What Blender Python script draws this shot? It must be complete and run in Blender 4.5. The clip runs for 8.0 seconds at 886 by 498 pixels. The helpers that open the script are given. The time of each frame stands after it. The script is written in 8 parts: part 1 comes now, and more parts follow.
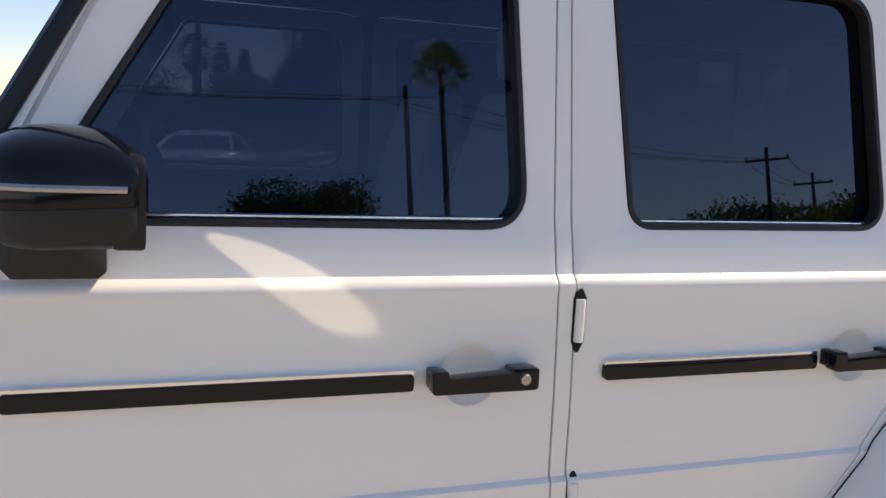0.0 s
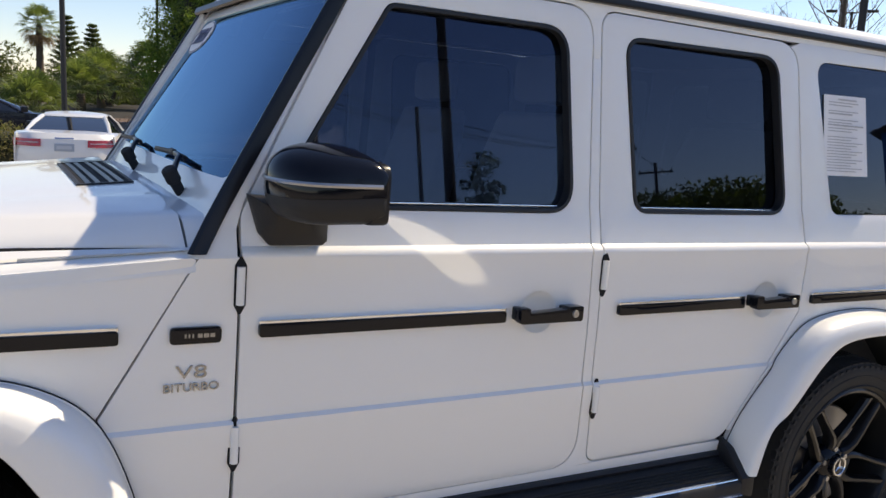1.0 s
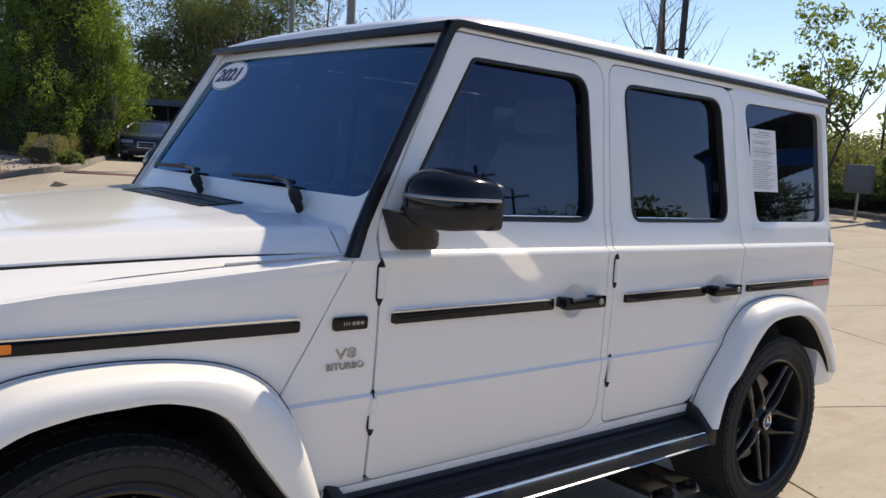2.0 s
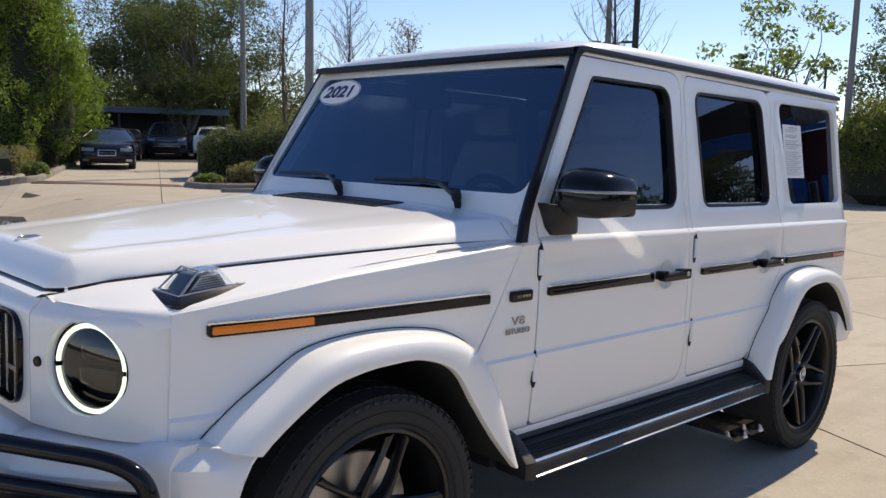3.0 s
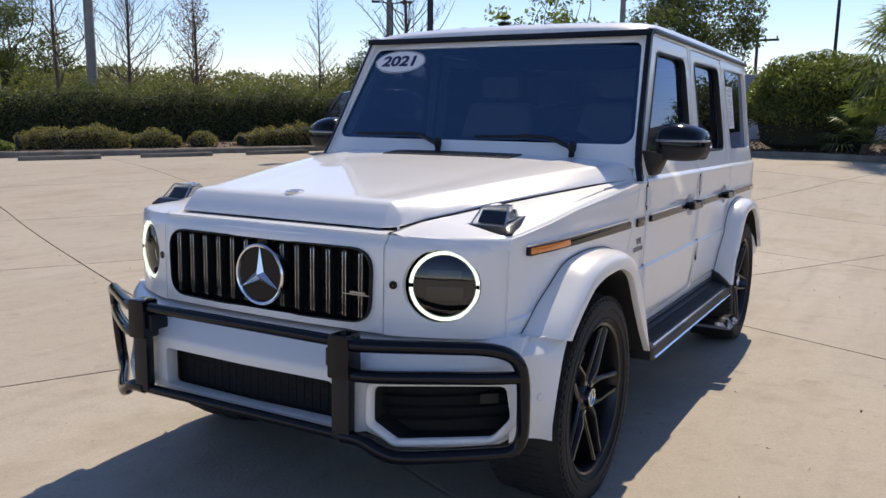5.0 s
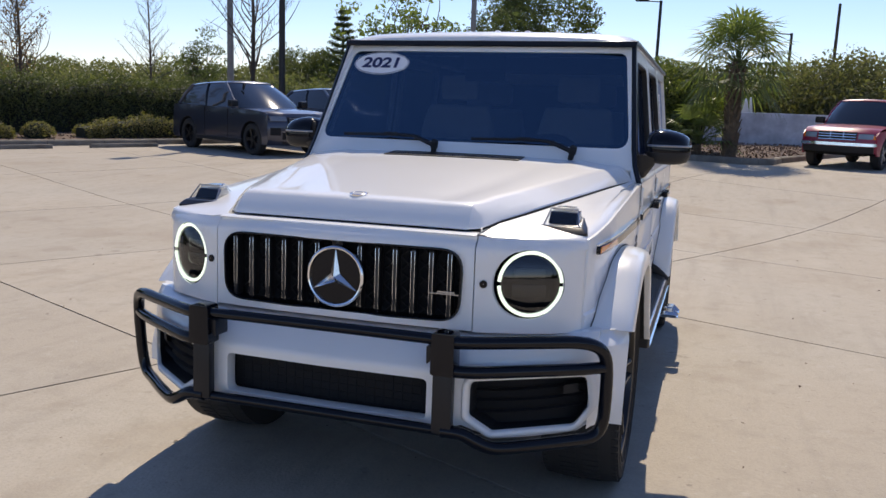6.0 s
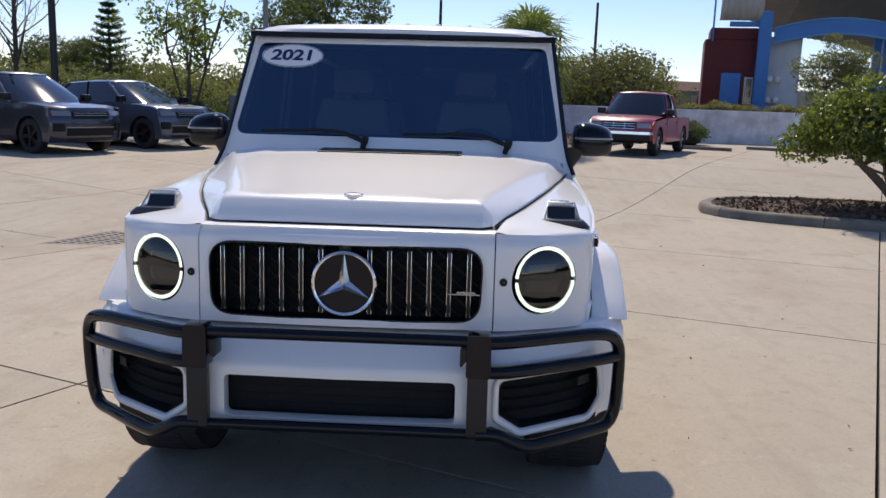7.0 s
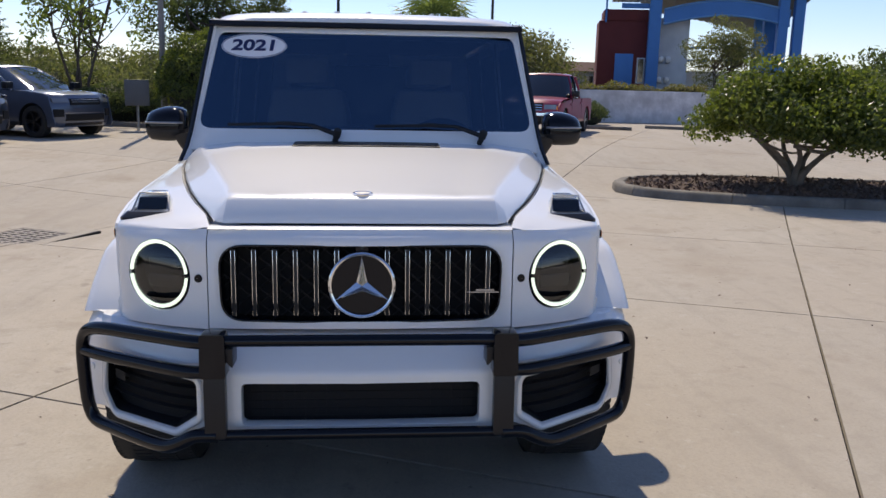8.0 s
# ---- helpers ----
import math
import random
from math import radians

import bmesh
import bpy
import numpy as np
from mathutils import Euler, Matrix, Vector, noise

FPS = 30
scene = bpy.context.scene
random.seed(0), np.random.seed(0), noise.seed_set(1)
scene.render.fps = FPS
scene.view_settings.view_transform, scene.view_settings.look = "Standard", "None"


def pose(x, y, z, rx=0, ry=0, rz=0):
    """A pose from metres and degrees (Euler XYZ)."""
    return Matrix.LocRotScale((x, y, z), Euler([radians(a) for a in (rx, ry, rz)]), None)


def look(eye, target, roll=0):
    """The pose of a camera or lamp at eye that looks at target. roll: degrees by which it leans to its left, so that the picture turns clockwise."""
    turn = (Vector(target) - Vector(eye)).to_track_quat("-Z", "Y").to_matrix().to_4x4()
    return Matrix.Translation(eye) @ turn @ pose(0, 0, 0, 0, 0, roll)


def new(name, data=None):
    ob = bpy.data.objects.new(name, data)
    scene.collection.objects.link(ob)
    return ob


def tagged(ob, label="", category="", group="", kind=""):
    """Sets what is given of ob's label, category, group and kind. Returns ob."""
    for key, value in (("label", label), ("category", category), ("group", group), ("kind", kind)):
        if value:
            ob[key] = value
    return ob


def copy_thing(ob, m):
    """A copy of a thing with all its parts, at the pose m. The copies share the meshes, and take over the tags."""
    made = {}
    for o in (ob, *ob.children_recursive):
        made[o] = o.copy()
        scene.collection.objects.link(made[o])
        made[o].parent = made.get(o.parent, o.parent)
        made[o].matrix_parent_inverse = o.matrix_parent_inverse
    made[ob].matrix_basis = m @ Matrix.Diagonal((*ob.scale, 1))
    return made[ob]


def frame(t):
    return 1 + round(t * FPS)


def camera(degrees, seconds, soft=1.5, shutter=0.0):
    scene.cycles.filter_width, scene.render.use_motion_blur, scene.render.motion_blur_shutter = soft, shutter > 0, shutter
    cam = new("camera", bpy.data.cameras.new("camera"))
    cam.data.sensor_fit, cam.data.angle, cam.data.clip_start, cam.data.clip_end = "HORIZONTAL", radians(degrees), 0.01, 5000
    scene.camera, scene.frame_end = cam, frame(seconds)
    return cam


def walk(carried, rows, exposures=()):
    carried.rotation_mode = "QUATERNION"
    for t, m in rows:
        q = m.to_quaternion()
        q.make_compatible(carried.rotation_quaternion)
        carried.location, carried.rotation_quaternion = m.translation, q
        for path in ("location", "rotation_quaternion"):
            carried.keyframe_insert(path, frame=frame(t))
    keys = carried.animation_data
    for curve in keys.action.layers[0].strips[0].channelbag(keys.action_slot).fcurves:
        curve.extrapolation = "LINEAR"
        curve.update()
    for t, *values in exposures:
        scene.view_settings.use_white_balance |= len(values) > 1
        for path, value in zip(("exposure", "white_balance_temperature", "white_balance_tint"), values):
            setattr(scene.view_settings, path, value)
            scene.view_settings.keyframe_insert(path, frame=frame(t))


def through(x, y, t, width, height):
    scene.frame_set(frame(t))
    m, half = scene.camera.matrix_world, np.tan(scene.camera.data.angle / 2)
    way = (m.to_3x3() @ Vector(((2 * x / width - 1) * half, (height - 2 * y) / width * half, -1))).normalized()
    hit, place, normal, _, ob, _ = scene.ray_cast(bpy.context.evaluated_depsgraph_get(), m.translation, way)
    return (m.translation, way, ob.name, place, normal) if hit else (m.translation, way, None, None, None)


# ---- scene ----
cam = camera(56.1, 8.0)
PATH = [
    (0, (-1.051, 2.24, 1.452), (-1.69, 0.374, 1.123), 1.6),
    (0.5, (-0.682, 2.515, 1.523), (-1.474, 0.713, 1.17), 3.1),
    (1, (-0.287, 2.653, 1.521), (-1.242, 0.931, 1.171), 3.2),
    (1.2, (-0.117, 2.703, 1.532), (-1.122, 1.01, 1.179), 3.5),
    (2.3, (0.79, 2.694, 1.49), (-0.55, 1.23, 1.242), 2.6),
    (2.5, (0.936, 2.655, 1.499), (-0.414, 1.202, 1.247), 2.3),
    (3, (1.408, 2.653, 1.509), (0.032, 1.226, 1.242), 1.4),
    (3.5, (1.819, 2.549, 1.482), (0.34, 1.235, 1.188), 1.6),
    (4, (2.184, 2.353, 1.501), (0.612, 1.152, 1.207), 1.3),
    (4.5, (2.612, 2.169, 1.523), (0.989, 1.052, 1.177), 0.3),
    (4.7, (2.737, 2.078, 1.509), (1.083, 1.011, 1.156), 0.4),
    (5.8, (3.226, 1.332, 1.503), (1.375, 0.66, 1.154), 1.8),
    (6, (3.319, 1.19, 1.525), (1.444, 0.591, 1.17), 2.1),
    (6.5, (3.34, 0.815, 1.503), (1.403, 0.465, 1.15), 1.5),
    (7, (3.383, 0.419, 1.511), (1.417, 0.336, 1.156), 2.0),
    (7.5, (3.438, 0.102, 1.562), (1.474, 0.216, 1.201), 1.9),
    (8, (3.342, 0.035, 1.546), (1.387, 0.196, 1.155), 1.5),
]
EXPOSURE = [(0.0, 0.80, 9200, 11), (0.5, 0.84, 8700, 10), (1.0, 0.72, 8600, 9), (2.5, 0.62, 8300, 9), (4.5, 0.53, 7850, 11), (6.0, 0.46, 7550, 12), (8.0, 0.40, 7500, 12)]
walk(cam, [(t, look(eye, target, roll)) for t, eye, target, roll in PATH], EXPOSURE)

# ---- light ----
world = bpy.data.worlds.new("sky")
scene.world = world
world.use_nodes = True
SUN_TO = Vector((-0.878, -0.112, 0.976)).normalized()
sky = world.node_tree.nodes.new("ShaderNodeTexSky")
sky.sky_type, sky.sun_disc = "NISHITA", False
sky.sun_elevation = math.asin(SUN_TO.z)
sky.sun_rotation = math.atan2(SUN_TO.x, SUN_TO.y)
sky.air_density, sky.dust_density, sky.ozone_density, sky.altitude = 1.0, 0.0, 8.0, 500
back = world.node_tree.nodes["Background"]
back.inputs["Strength"].default_value = 0.118
clear_air = world.node_tree.nodes.new("ShaderNodeMix")
clear_air.data_type, clear_air.blend_type = "RGBA", "MULTIPLY"
clear_air.inputs[0].default_value, clear_air.inputs[7].default_value = 1.0, (0.96, 0.885, 0.97, 1)
world.node_tree.links.new(sky.outputs["Color"], clear_air.inputs[6])
world.node_tree.links.new(clear_air.outputs[2], back.inputs["Color"])
sun = new("sun", bpy.data.lights.new("sun", "SUN"))
sun.data.energy, sun.data.angle, sun.data.color = 3.0, radians(0.53), (1.0, 0.95, 0.87)
sun.rotation_mode = "QUATERNION"
sun.rotation_quaternion = SUN_TO.to_track_quat("Z", "Y")
# added lamp for sunlight that the left mirror's glass throws back onto the door
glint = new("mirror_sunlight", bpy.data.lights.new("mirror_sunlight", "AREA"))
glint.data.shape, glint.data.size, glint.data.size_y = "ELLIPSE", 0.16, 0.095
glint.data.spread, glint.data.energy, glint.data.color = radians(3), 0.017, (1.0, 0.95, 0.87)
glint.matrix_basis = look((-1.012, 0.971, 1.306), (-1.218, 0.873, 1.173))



# ---- materials ----
def mat(name, color, rough=0.5, metal=0.0, coat=0.0, spec=0.5, grain=0.0, grain_size=40.0, wear=0.0, wear_size=3.0,
        bump=0.0, bump_size=120.0, tint=None, island=0.0, per_object=0.0, emit=0.0, coat_rough=0.03):
    m = bpy.data.materials.new(name)
    m.use_nodes = True
    nt = m.node_tree
    n, l = nt.nodes, nt.links
    p = n["Principled BSDF"]
    p.inputs["Roughness"].default_value = rough
    p.inputs["Metallic"].default_value = metal
    p.inputs["Coat Weight"].default_value = coat
    p.inputs["Coat Roughness"].default_value = coat_rough
    p.inputs["Specular IOR Level"].default_value = spec
    base = n.new("ShaderNodeRGB")
    base.outputs[0].default_value = (*color, 1)
    out = base.outputs[0]
    co = n.new("ShaderNodeTexCoord").outputs["Object"]

    def blend(factor, a, b, kind="MIX"):
        mix = n.new("ShaderNodeMix")
        mix.data_type, mix.blend_type = "RGBA", kind
        l.new(factor, mix.inputs[0])
        l.new(a, mix.inputs[6])
        mix.inputs[7].default_value = b
        return mix.outputs[2]

    def noisy(size, lo, hi, detail=5.0):
        t = n.new("ShaderNodeTexNoise")
        t.inputs["Scale"].default_value, t.inputs["Detail"].default_value = size, detail
        l.new(co, t.inputs["Vector"])
        r = n.new("ShaderNodeMapRange")
        r.inputs[1].default_value, r.inputs[2].default_value = 0.3, 0.7
        r.inputs[3].default_value, r.inputs[4].default_value = lo, hi
        l.new(t.outputs[0], r.inputs[0])
        return r.outputs[0], t.outputs[0]

    dark = (*(c * 0.55 for c in (tint or color)), 1) if not tint else (*tint, 1)
    if wear:
        f, _ = noisy(wear_size, 0.0, wear)
        out = blend(f, out, dark)
    if grain:
        f, _ = noisy(grain_size, 0.0, grain)
        out = blend(f, out, (*(c * 0.5 for c in color), 1))
    if island:
        g = n.new("ShaderNodeNewGeometry")
        r = n.new("ShaderNodeMapRange")
        r.inputs[3].default_value, r.inputs[4].default_value = 0.0, island
        l.new(g.outputs["Random Per Island"], r.inputs[0])
        out = blend(r.outputs[0], out, (*(tint or tuple(c * 1.8 for c in color)), 1))
    if per_object:
        g = n.new("ShaderNodeObjectInfo")
        r = n.new("ShaderNodeMapRange")
        r.inputs[3].default_value, r.inputs[4].default_value = 0.0, per_object
        l.new(g.outputs["Random"], r.inputs[0])
        out = blend(r.outputs[0], out, dark)
    l.new(out, p.inputs["Base Color"])
    if bump:
        _, h = noisy(bump_size, 0, 1)
        b = n.new("ShaderNodeBump")
        b.inputs["Strength"].default_value, b.inputs["Distance"].default_value = bump, 0.01
        l.new(h, b.inputs["Height"])
        l.new(b.outputs[0], p.inputs["Normal"])
    if emit:
        p.inputs["Emission Color"].default_value = (*color, 1)
        p.inputs["Emission Strength"].default_value = emit
    return m


def pane_material(name, through, gloss=1.0, ior=2.1, tint=(0.55, 0.74, 1.0)):
    """Tinted glass: what lies behind shows through the tint, the surroundings mirror in it."""
    m = bpy.data.materials.new(name)
    m.use_nodes = True
    n, l = m.node_tree.nodes, m.node_tree.links
    n.remove(n["Principled BSDF"])
    a, b = n.new("ShaderNodeBsdfTransparent"), n.new("ShaderNodeBsdfGlossy")
    a.inputs[0].default_value = (*through, 1)
    b.inputs["Roughness"].default_value = 0.01
    b.inputs["Color"].default_value = (gloss * tint[0], gloss * tint[1], gloss * tint[2], 1)
    base = ((ior - 1) / (ior + 1)) ** 2
    f = n.new("ShaderNodeLayerWeight")
    f.inputs["Blend"].default_value = 0.5
    steep = n.new("ShaderNodeMath")
    steep.operation, steep.inputs[1].default_value = "POWER", 5.0
    rise = n.new("ShaderNodeMath")
    rise.operation, rise.inputs[1].default_value, rise.inputs[2].default_value = "MULTIPLY_ADD", 1 - base, base
    l.new(f.outputs["Facing"], steep.inputs[0])
    l.new(steep.outputs[0], rise.inputs[0])
    mix = n.new("ShaderNodeMixShader")
    l.new(rise.outputs[0], mix.inputs[0])
    l.new(a.outputs[0], mix.inputs[1])
    l.new(b.outputs[0], mix.inputs[2])
    l.new(mix.outputs[0], n["Material Output"].inputs[0])
    return m


def clear_inside(ob, outward):
    """Of a pane's two faces only the outer one is tinted and mirrors; the inner one and the rim are clear."""
    ob.data.materials.append(INNER)
    for f in ob.data.polygons:
        f.material_index = 0 if f.normal.dot(Vector(outward)) > 0.4 else 1
    return ob


def leaf_material(name, color, tint, through=0.35, rough=0.45):
    m = mat(name, color, rough=rough, spec=0.4, island=1.0, tint=tint)
    n, l = m.node_tree.nodes, m.node_tree.links
    p = n["Principled BSDF"]
    t = n.new("ShaderNodeBsdfTranslucent")
    src = p.inputs["Base Color"].links[0].from_socket
    bright = n.new("ShaderNodeMix")
    bright.data_type, bright.blend_type = "RGBA", "MULTIPLY"
    bright.inputs[0].default_value = 1.0
    l.new(src, bright.inputs[6])
    bright.inputs[7].default_value = (1.5, 1.7, 0.7, 1)
    l.new(bright.outputs[2], t.inputs[0])
    mix = n.new("ShaderNodeMixShader")
    mix.inputs[0].default_value = through
    l.new(p.outputs[0], mix.inputs[1])
    l.new(t.outputs[0], mix.inputs[2])
    l.new(mix.outputs[0], n["Material Output"].inputs[0])
    return m


WHITE = mat("white_pearl_paint", (0.90, 0.893, 0.868), rough=0.33, coat=0.65, spec=0.5, grain=0.03, grain_size=900, wear=0.04, wear_size=2.0, coat_rough=0.02)
BLACK = mat("gloss_black", (0.005, 0.006, 0.010), rough=0.09, spec=0.32, wear=0.2, wear_size=9)
SATIN = mat("satin_black", (0.009, 0.010, 0.014), rough=0.30, spec=0.38, bump=0.03, bump_size=300, wear=0.3)
PLASTIC = mat("black_plastic", (0.020, 0.020, 0.022), rough=0.5, spec=0.35, bump=0.15, bump_size=500, wear=0.3)
RUBBER = mat("tyre_rubber", (0.022, 0.022, 0.023), rough=0.7, spec=0.3, bump=0.1, bump_size=200, wear=0.5, tint=(0.045, 0.042, 0.038), wear_size=8)
VOID = mat("dark_underside", (0.010, 0.010, 0.011), rough=0.9)
SEAL = mat("window_seal", (0.014, 0.014, 0.015), rough=0.5, bump=0.05)
CHROME = mat("chrome", (0.90, 0.90, 0.91), rough=0.14, metal=1.0, wear=0.1, wear_size=20)
STEEL = mat("brushed_steel", (0.45, 0.45, 0.46), rough=0.35, metal=1.0, grain=0.3, grain_size=200)
ALLOY = mat("dark_alloy", (0.014, 0.014, 0.016), rough=0.34, metal=0.35, wear=0.3, wear_size=12, coat=0.3)
AMBER = mat("amber_lens", (0.95, 0.22, 0.006), rough=0.15, coat=1.0, grain=0.15, grain_size=120)
RED = mat("red_lens", (0.45, 0.01, 0.012), rough=0.15, coat=1.0, grain=0.3, grain_size=80)
LIT = mat("lit_ring", (0.84, 1.0, 0.88), rough=0.3, emit=0.72)
LENS = mat("smoked_lens", (0.05, 0.055, 0.06), rough=0.05, coat=1.0, spec=0.8)
GLASS = pane_material("tinted_glass", (0.07, 0.08, 0.10), ior=1.75, tint=(0.60, 0.70, 0.94))
INNER = pane_material("inner_glass_face", (0.94, 0.95, 0.96), gloss=0.0, ior=1.0)
FRONT_GLASS = pane_material("front_door_glass", (0.17, 0.19, 0.23), ior=1.72, tint=(0.48, 0.64, 1.0))
SHIELD = pane_material("windscreen_glass", (0.19, 0.22, 0.25), ior=2.62, tint=(0.36, 0.68, 1.0))
CLEAR = pane_material("clear_lens", (0.85, 0.88, 0.9), ior=1.6, tint=(0.9, 0.95, 1.0))
SMOKED = pane_material("headlamp_glass", (0.34, 0.33, 0.32), ior=1.75, tint=(0.95, 0.97, 1.0))
LEATHER = mat("light_leather", (0.72, 0.68, 0.61), rough=0.55, bump=0.2, bump_size=90)
CABIN = mat("dark_cabin_trim", (0.02, 0.02, 0.022), rough=0.6, bump=0.1)
PAPER = mat("white_paper", (0.90, 0.90, 0.91), rough=0.8, grain=0.05)
INK = mat("grey_ink", (0.52, 0.52, 0.54), rough=0.8)
NAVY = mat("navy_vinyl", (0.012, 0.02, 0.09), rough=0.4)
LETTER = mat("silver_lettering", (0.36, 0.36, 0.37), rough=0.25, metal=0.9)


# ---- building blocks ----
def finish(name, bm, material, parent=None, label="", smooth=35, m=None):
    me = bpy.data.meshes.new(name)
    bmesh.ops.recalc_face_normals(bm, faces=bm.faces)
    bm.to_mesh(me)
    bm.free()
    for one in material if isinstance(material, (list, tuple)) else (material,):
        me.materials.append(one)
    if smooth:
        me.shade_smooth()
        me.set_sharp_from_angle(angle=radians(smooth))
    ob = new(name, me)
    if parent:
        ob.parent = parent
    if m:
        ob.matrix_basis = m
    if label:
        ob["label"] = label
    return ob


def part(name, bm, material, parent, label="", smooth=35):
    return finish(name, bm, material, parent, label, smooth)


def thing(name, label, category, group="", m=None, kind=""):
    ob = new(name)
    ob.empty_display_size = 0.2
    if m:
        ob.matrix_basis = m
    return tagged(ob, label, category, group, kind)


def bevel(bm, width, segments=2, angle=40):
    edges = [e for e in bm.edges if len(e.link_faces) == 2 and e.calc_face_angle(0) > radians(angle)]
    if edges:
        bmesh.ops.bevel(bm, geom=edges, offset=width, segments=segments, affect="EDGES", profile=0.6, clamp_overlap=True)
    return bm


def box(x0, x1, y0, y1, z0, z1, round_by=0.0, bm=None):
    own = bmesh.new()
    r = bmesh.ops.create_cube(own, size=1.0)
    for v in r["verts"]:
        v.co = Vector((x0 + (v.co.x + 0.5) * (x1 - x0), y0 + (v.co.y + 0.5) * (y1 - y0), z0 + (v.co.z + 0.5) * (z1 - z0)))
    if round_by:
        bevel(own, round_by)
    return join(bm, own)


def join(bm, own, m=None):
    if m is not None:
        own.transform(m)
    if bm is None:
        return own
    me = bpy.data.meshes.new("join")
    own.to_mesh(me)
    own.free()
    bm.from_mesh(me)
    bpy.data.meshes.remove(me)
    return bm


def mirrored(bm):
    """A left half becomes a right half."""
    bm.transform(Matrix.Diagonal((1, -1, 1, 1)))
    bmesh.ops.reverse_faces(bm, faces=bm.faces)
    return bm


def rounded(points, steps=5):
    """A closed outline; a point's third number rounds its corner."""
    out = []
    n = len(points)
    for i, p in enumerate(points):
        r = p[2] if len(p) > 2 else 0
        here = Vector(p[:2])
        if not r:
            out.append(here)
            continue
        a, b = Vector(points[i - 1][:2]) - here, Vector(points[(i + 1) % n][:2]) - here
        half = a.angle(b) / 2
        d = min(r / math.tan(half), a.length * 0.48, b.length * 0.48)
        s, e = here + a.normalized() * d, here + b.normalized() * d
        for k in range(steps + 1):
            t = k / steps
            out.append(s * (1 - t) ** 2 + here * 2 * t * (1 - t) + e * t * t)
    return out


def inset(outline, d):
    """The outline moved inwards by d."""
    area = sum(a.x * b.y - b.x * a.y for a, b in zip(outline, outline[1:] + outline[:1]))
    sign = 1 if area > 0 else -1
    out = []
    n = len(outline)
    for i, p in enumerate(outline):
        a, b = (p - outline[i - 1]).normalized(), (outline[(i + 1) % n] - p).normalized()
        t = (a + b).normalized()
        out.append(p + Vector((-t.y, t.x)) * sign * d)
    return out


def fill(outline, holes=()):
    """A flat filled outline in x and z, with holes."""
    bm = bmesh.new()
    edges = []
    for loop in (outline, *holes):
        vs = [bm.verts.new((p.x, 0, p.y)) for p in loop]
        edges += [bm.edges.new((a, b)) for a, b in zip(vs, vs[1:] + vs[:1])]
    bmesh.ops.triangle_fill(bm, edges=edges, use_beauty=True, use_dissolve=False)
    return bm


def cut(bm, axis, values):
    for v in values:
        co, no = Vector((0, 0, 0)), Vector((0, 0, 0))
        co[axis], no[axis] = v, 1
        bmesh.ops.bisect_plane(bm, geom=bm.verts[:] + bm.edges[:] + bm.faces[:], plane_co=co, plane_no=no, dist=1e-5)


def thicken(bm, move):
    """Gives a sheet its thickness: its back is the sheet moved by move."""
    r = bmesh.ops.extrude_face_region(bm, geom=bm.faces[:])
    for v in r["geom"]:
        if isinstance(v, bmesh.types.BMVert):
            v.co += Vector(move)


def prism(outline, axis, a, b, round_by=0.0, holes=(), bm=None, segments=2):
    """An outline pushed along an axis from a to b. axis 0: outline in y, z; 1: x, z; 2: x, y."""
    own = fill(outline, holes)
    for v in own.verts:
        u, w = v.co.x, v.co.z
        v.co = (a, u, w) if axis == 0 else (u, a, w) if axis == 1 else (u, w, a)
    thicken(own, [(b - a) if k == axis else 0 for k in range(3)])
    bmesh.ops.recalc_face_normals(own, faces=own.faces)
    if round_by:
        bevel(own, round_by, segments, 50)
    return join(bm, own)


def spun(profile, axis_m, seg=48, bm=None, closed=False):
    """A profile of (radius, along) spun round the y axis, then put by axis_m."""
    own = bmesh.new()
    rings = []
    for k in range(seg):
        a = 2 * math.pi * k / seg
        rings.append([own.verts.new((r * math.cos(a), h, r * math.sin(a))) for r, h in profile])
    n = len(profile)
    for k in range(seg):
        p, q = rings[k], rings[(k + 1) % seg]
        for i in range(n if closed else n - 1):
            j = (i + 1) % n
            own.faces.new((p[i], p[j], q[j], q[i]))
    bmesh.ops.remove_doubles(own, verts=own.verts, dist=1e-5)
    return join(bm, own, axis_m)


def curve(points, steps=6):
    """A smooth line through points."""
    pts = [Vector(p) for p in points]
    out = []
    for i in range(len(pts) - 1):
        p0, p1, p2, p3 = pts[max(i - 1, 0)], pts[i], pts[i + 1], pts[min(i + 2, len(pts) - 1)]
        for k in range(steps):
            t = k / steps
            out.append(0.5 * ((2 * p1) + (p2 - p0) * t + (2 * p0 - 5 * p1 + 4 * p2 - p3) * t * t + (3 * p1 - p0 - 3 * p2 + p3) * t ** 3))
    return out + [pts[-1]]


def tube(points, radius, seg=12, bm=None, end=None, flat=1.0):
    """A round bar along points; end: its radius at the far end; flat squeezes it."""
    own = bmesh.new()
    pts = [Vector(p) for p in points]
    rings = []
    side = None
    for i, p in enumerate(pts):
        way = (pts[min(i + 1, len(pts) - 1)] - pts[max(i - 1, 0)]).normalized()
        if side is None:
            side = way.orthogonal().normalized() if abs(way.z) > 0.9 else way.cross(Vector((0, 0, 1))).normalized()
        side = (side - way * side.dot(way)).normalized()
        up = way.cross(side)
        f = i / max(1, len(pts) - 1)
        r = radius if end is None else radius * (1 - f) + end * f
        rings.append([own.verts.new(p + side * r * math.cos(2 * math.pi * k / seg) + up * r * flat * math.sin(2 * math.pi * k / seg)) for k in range(seg)])
    for a, b in zip(rings, rings[1:]):
        for k in range(seg):
            own.faces.new((a[k], a[(k + 1) % seg], b[(k + 1) % seg], b[k]))
    own.faces.new(rings[0][::-1])
    own.faces.new(rings[-1])
    return join(bm, own)


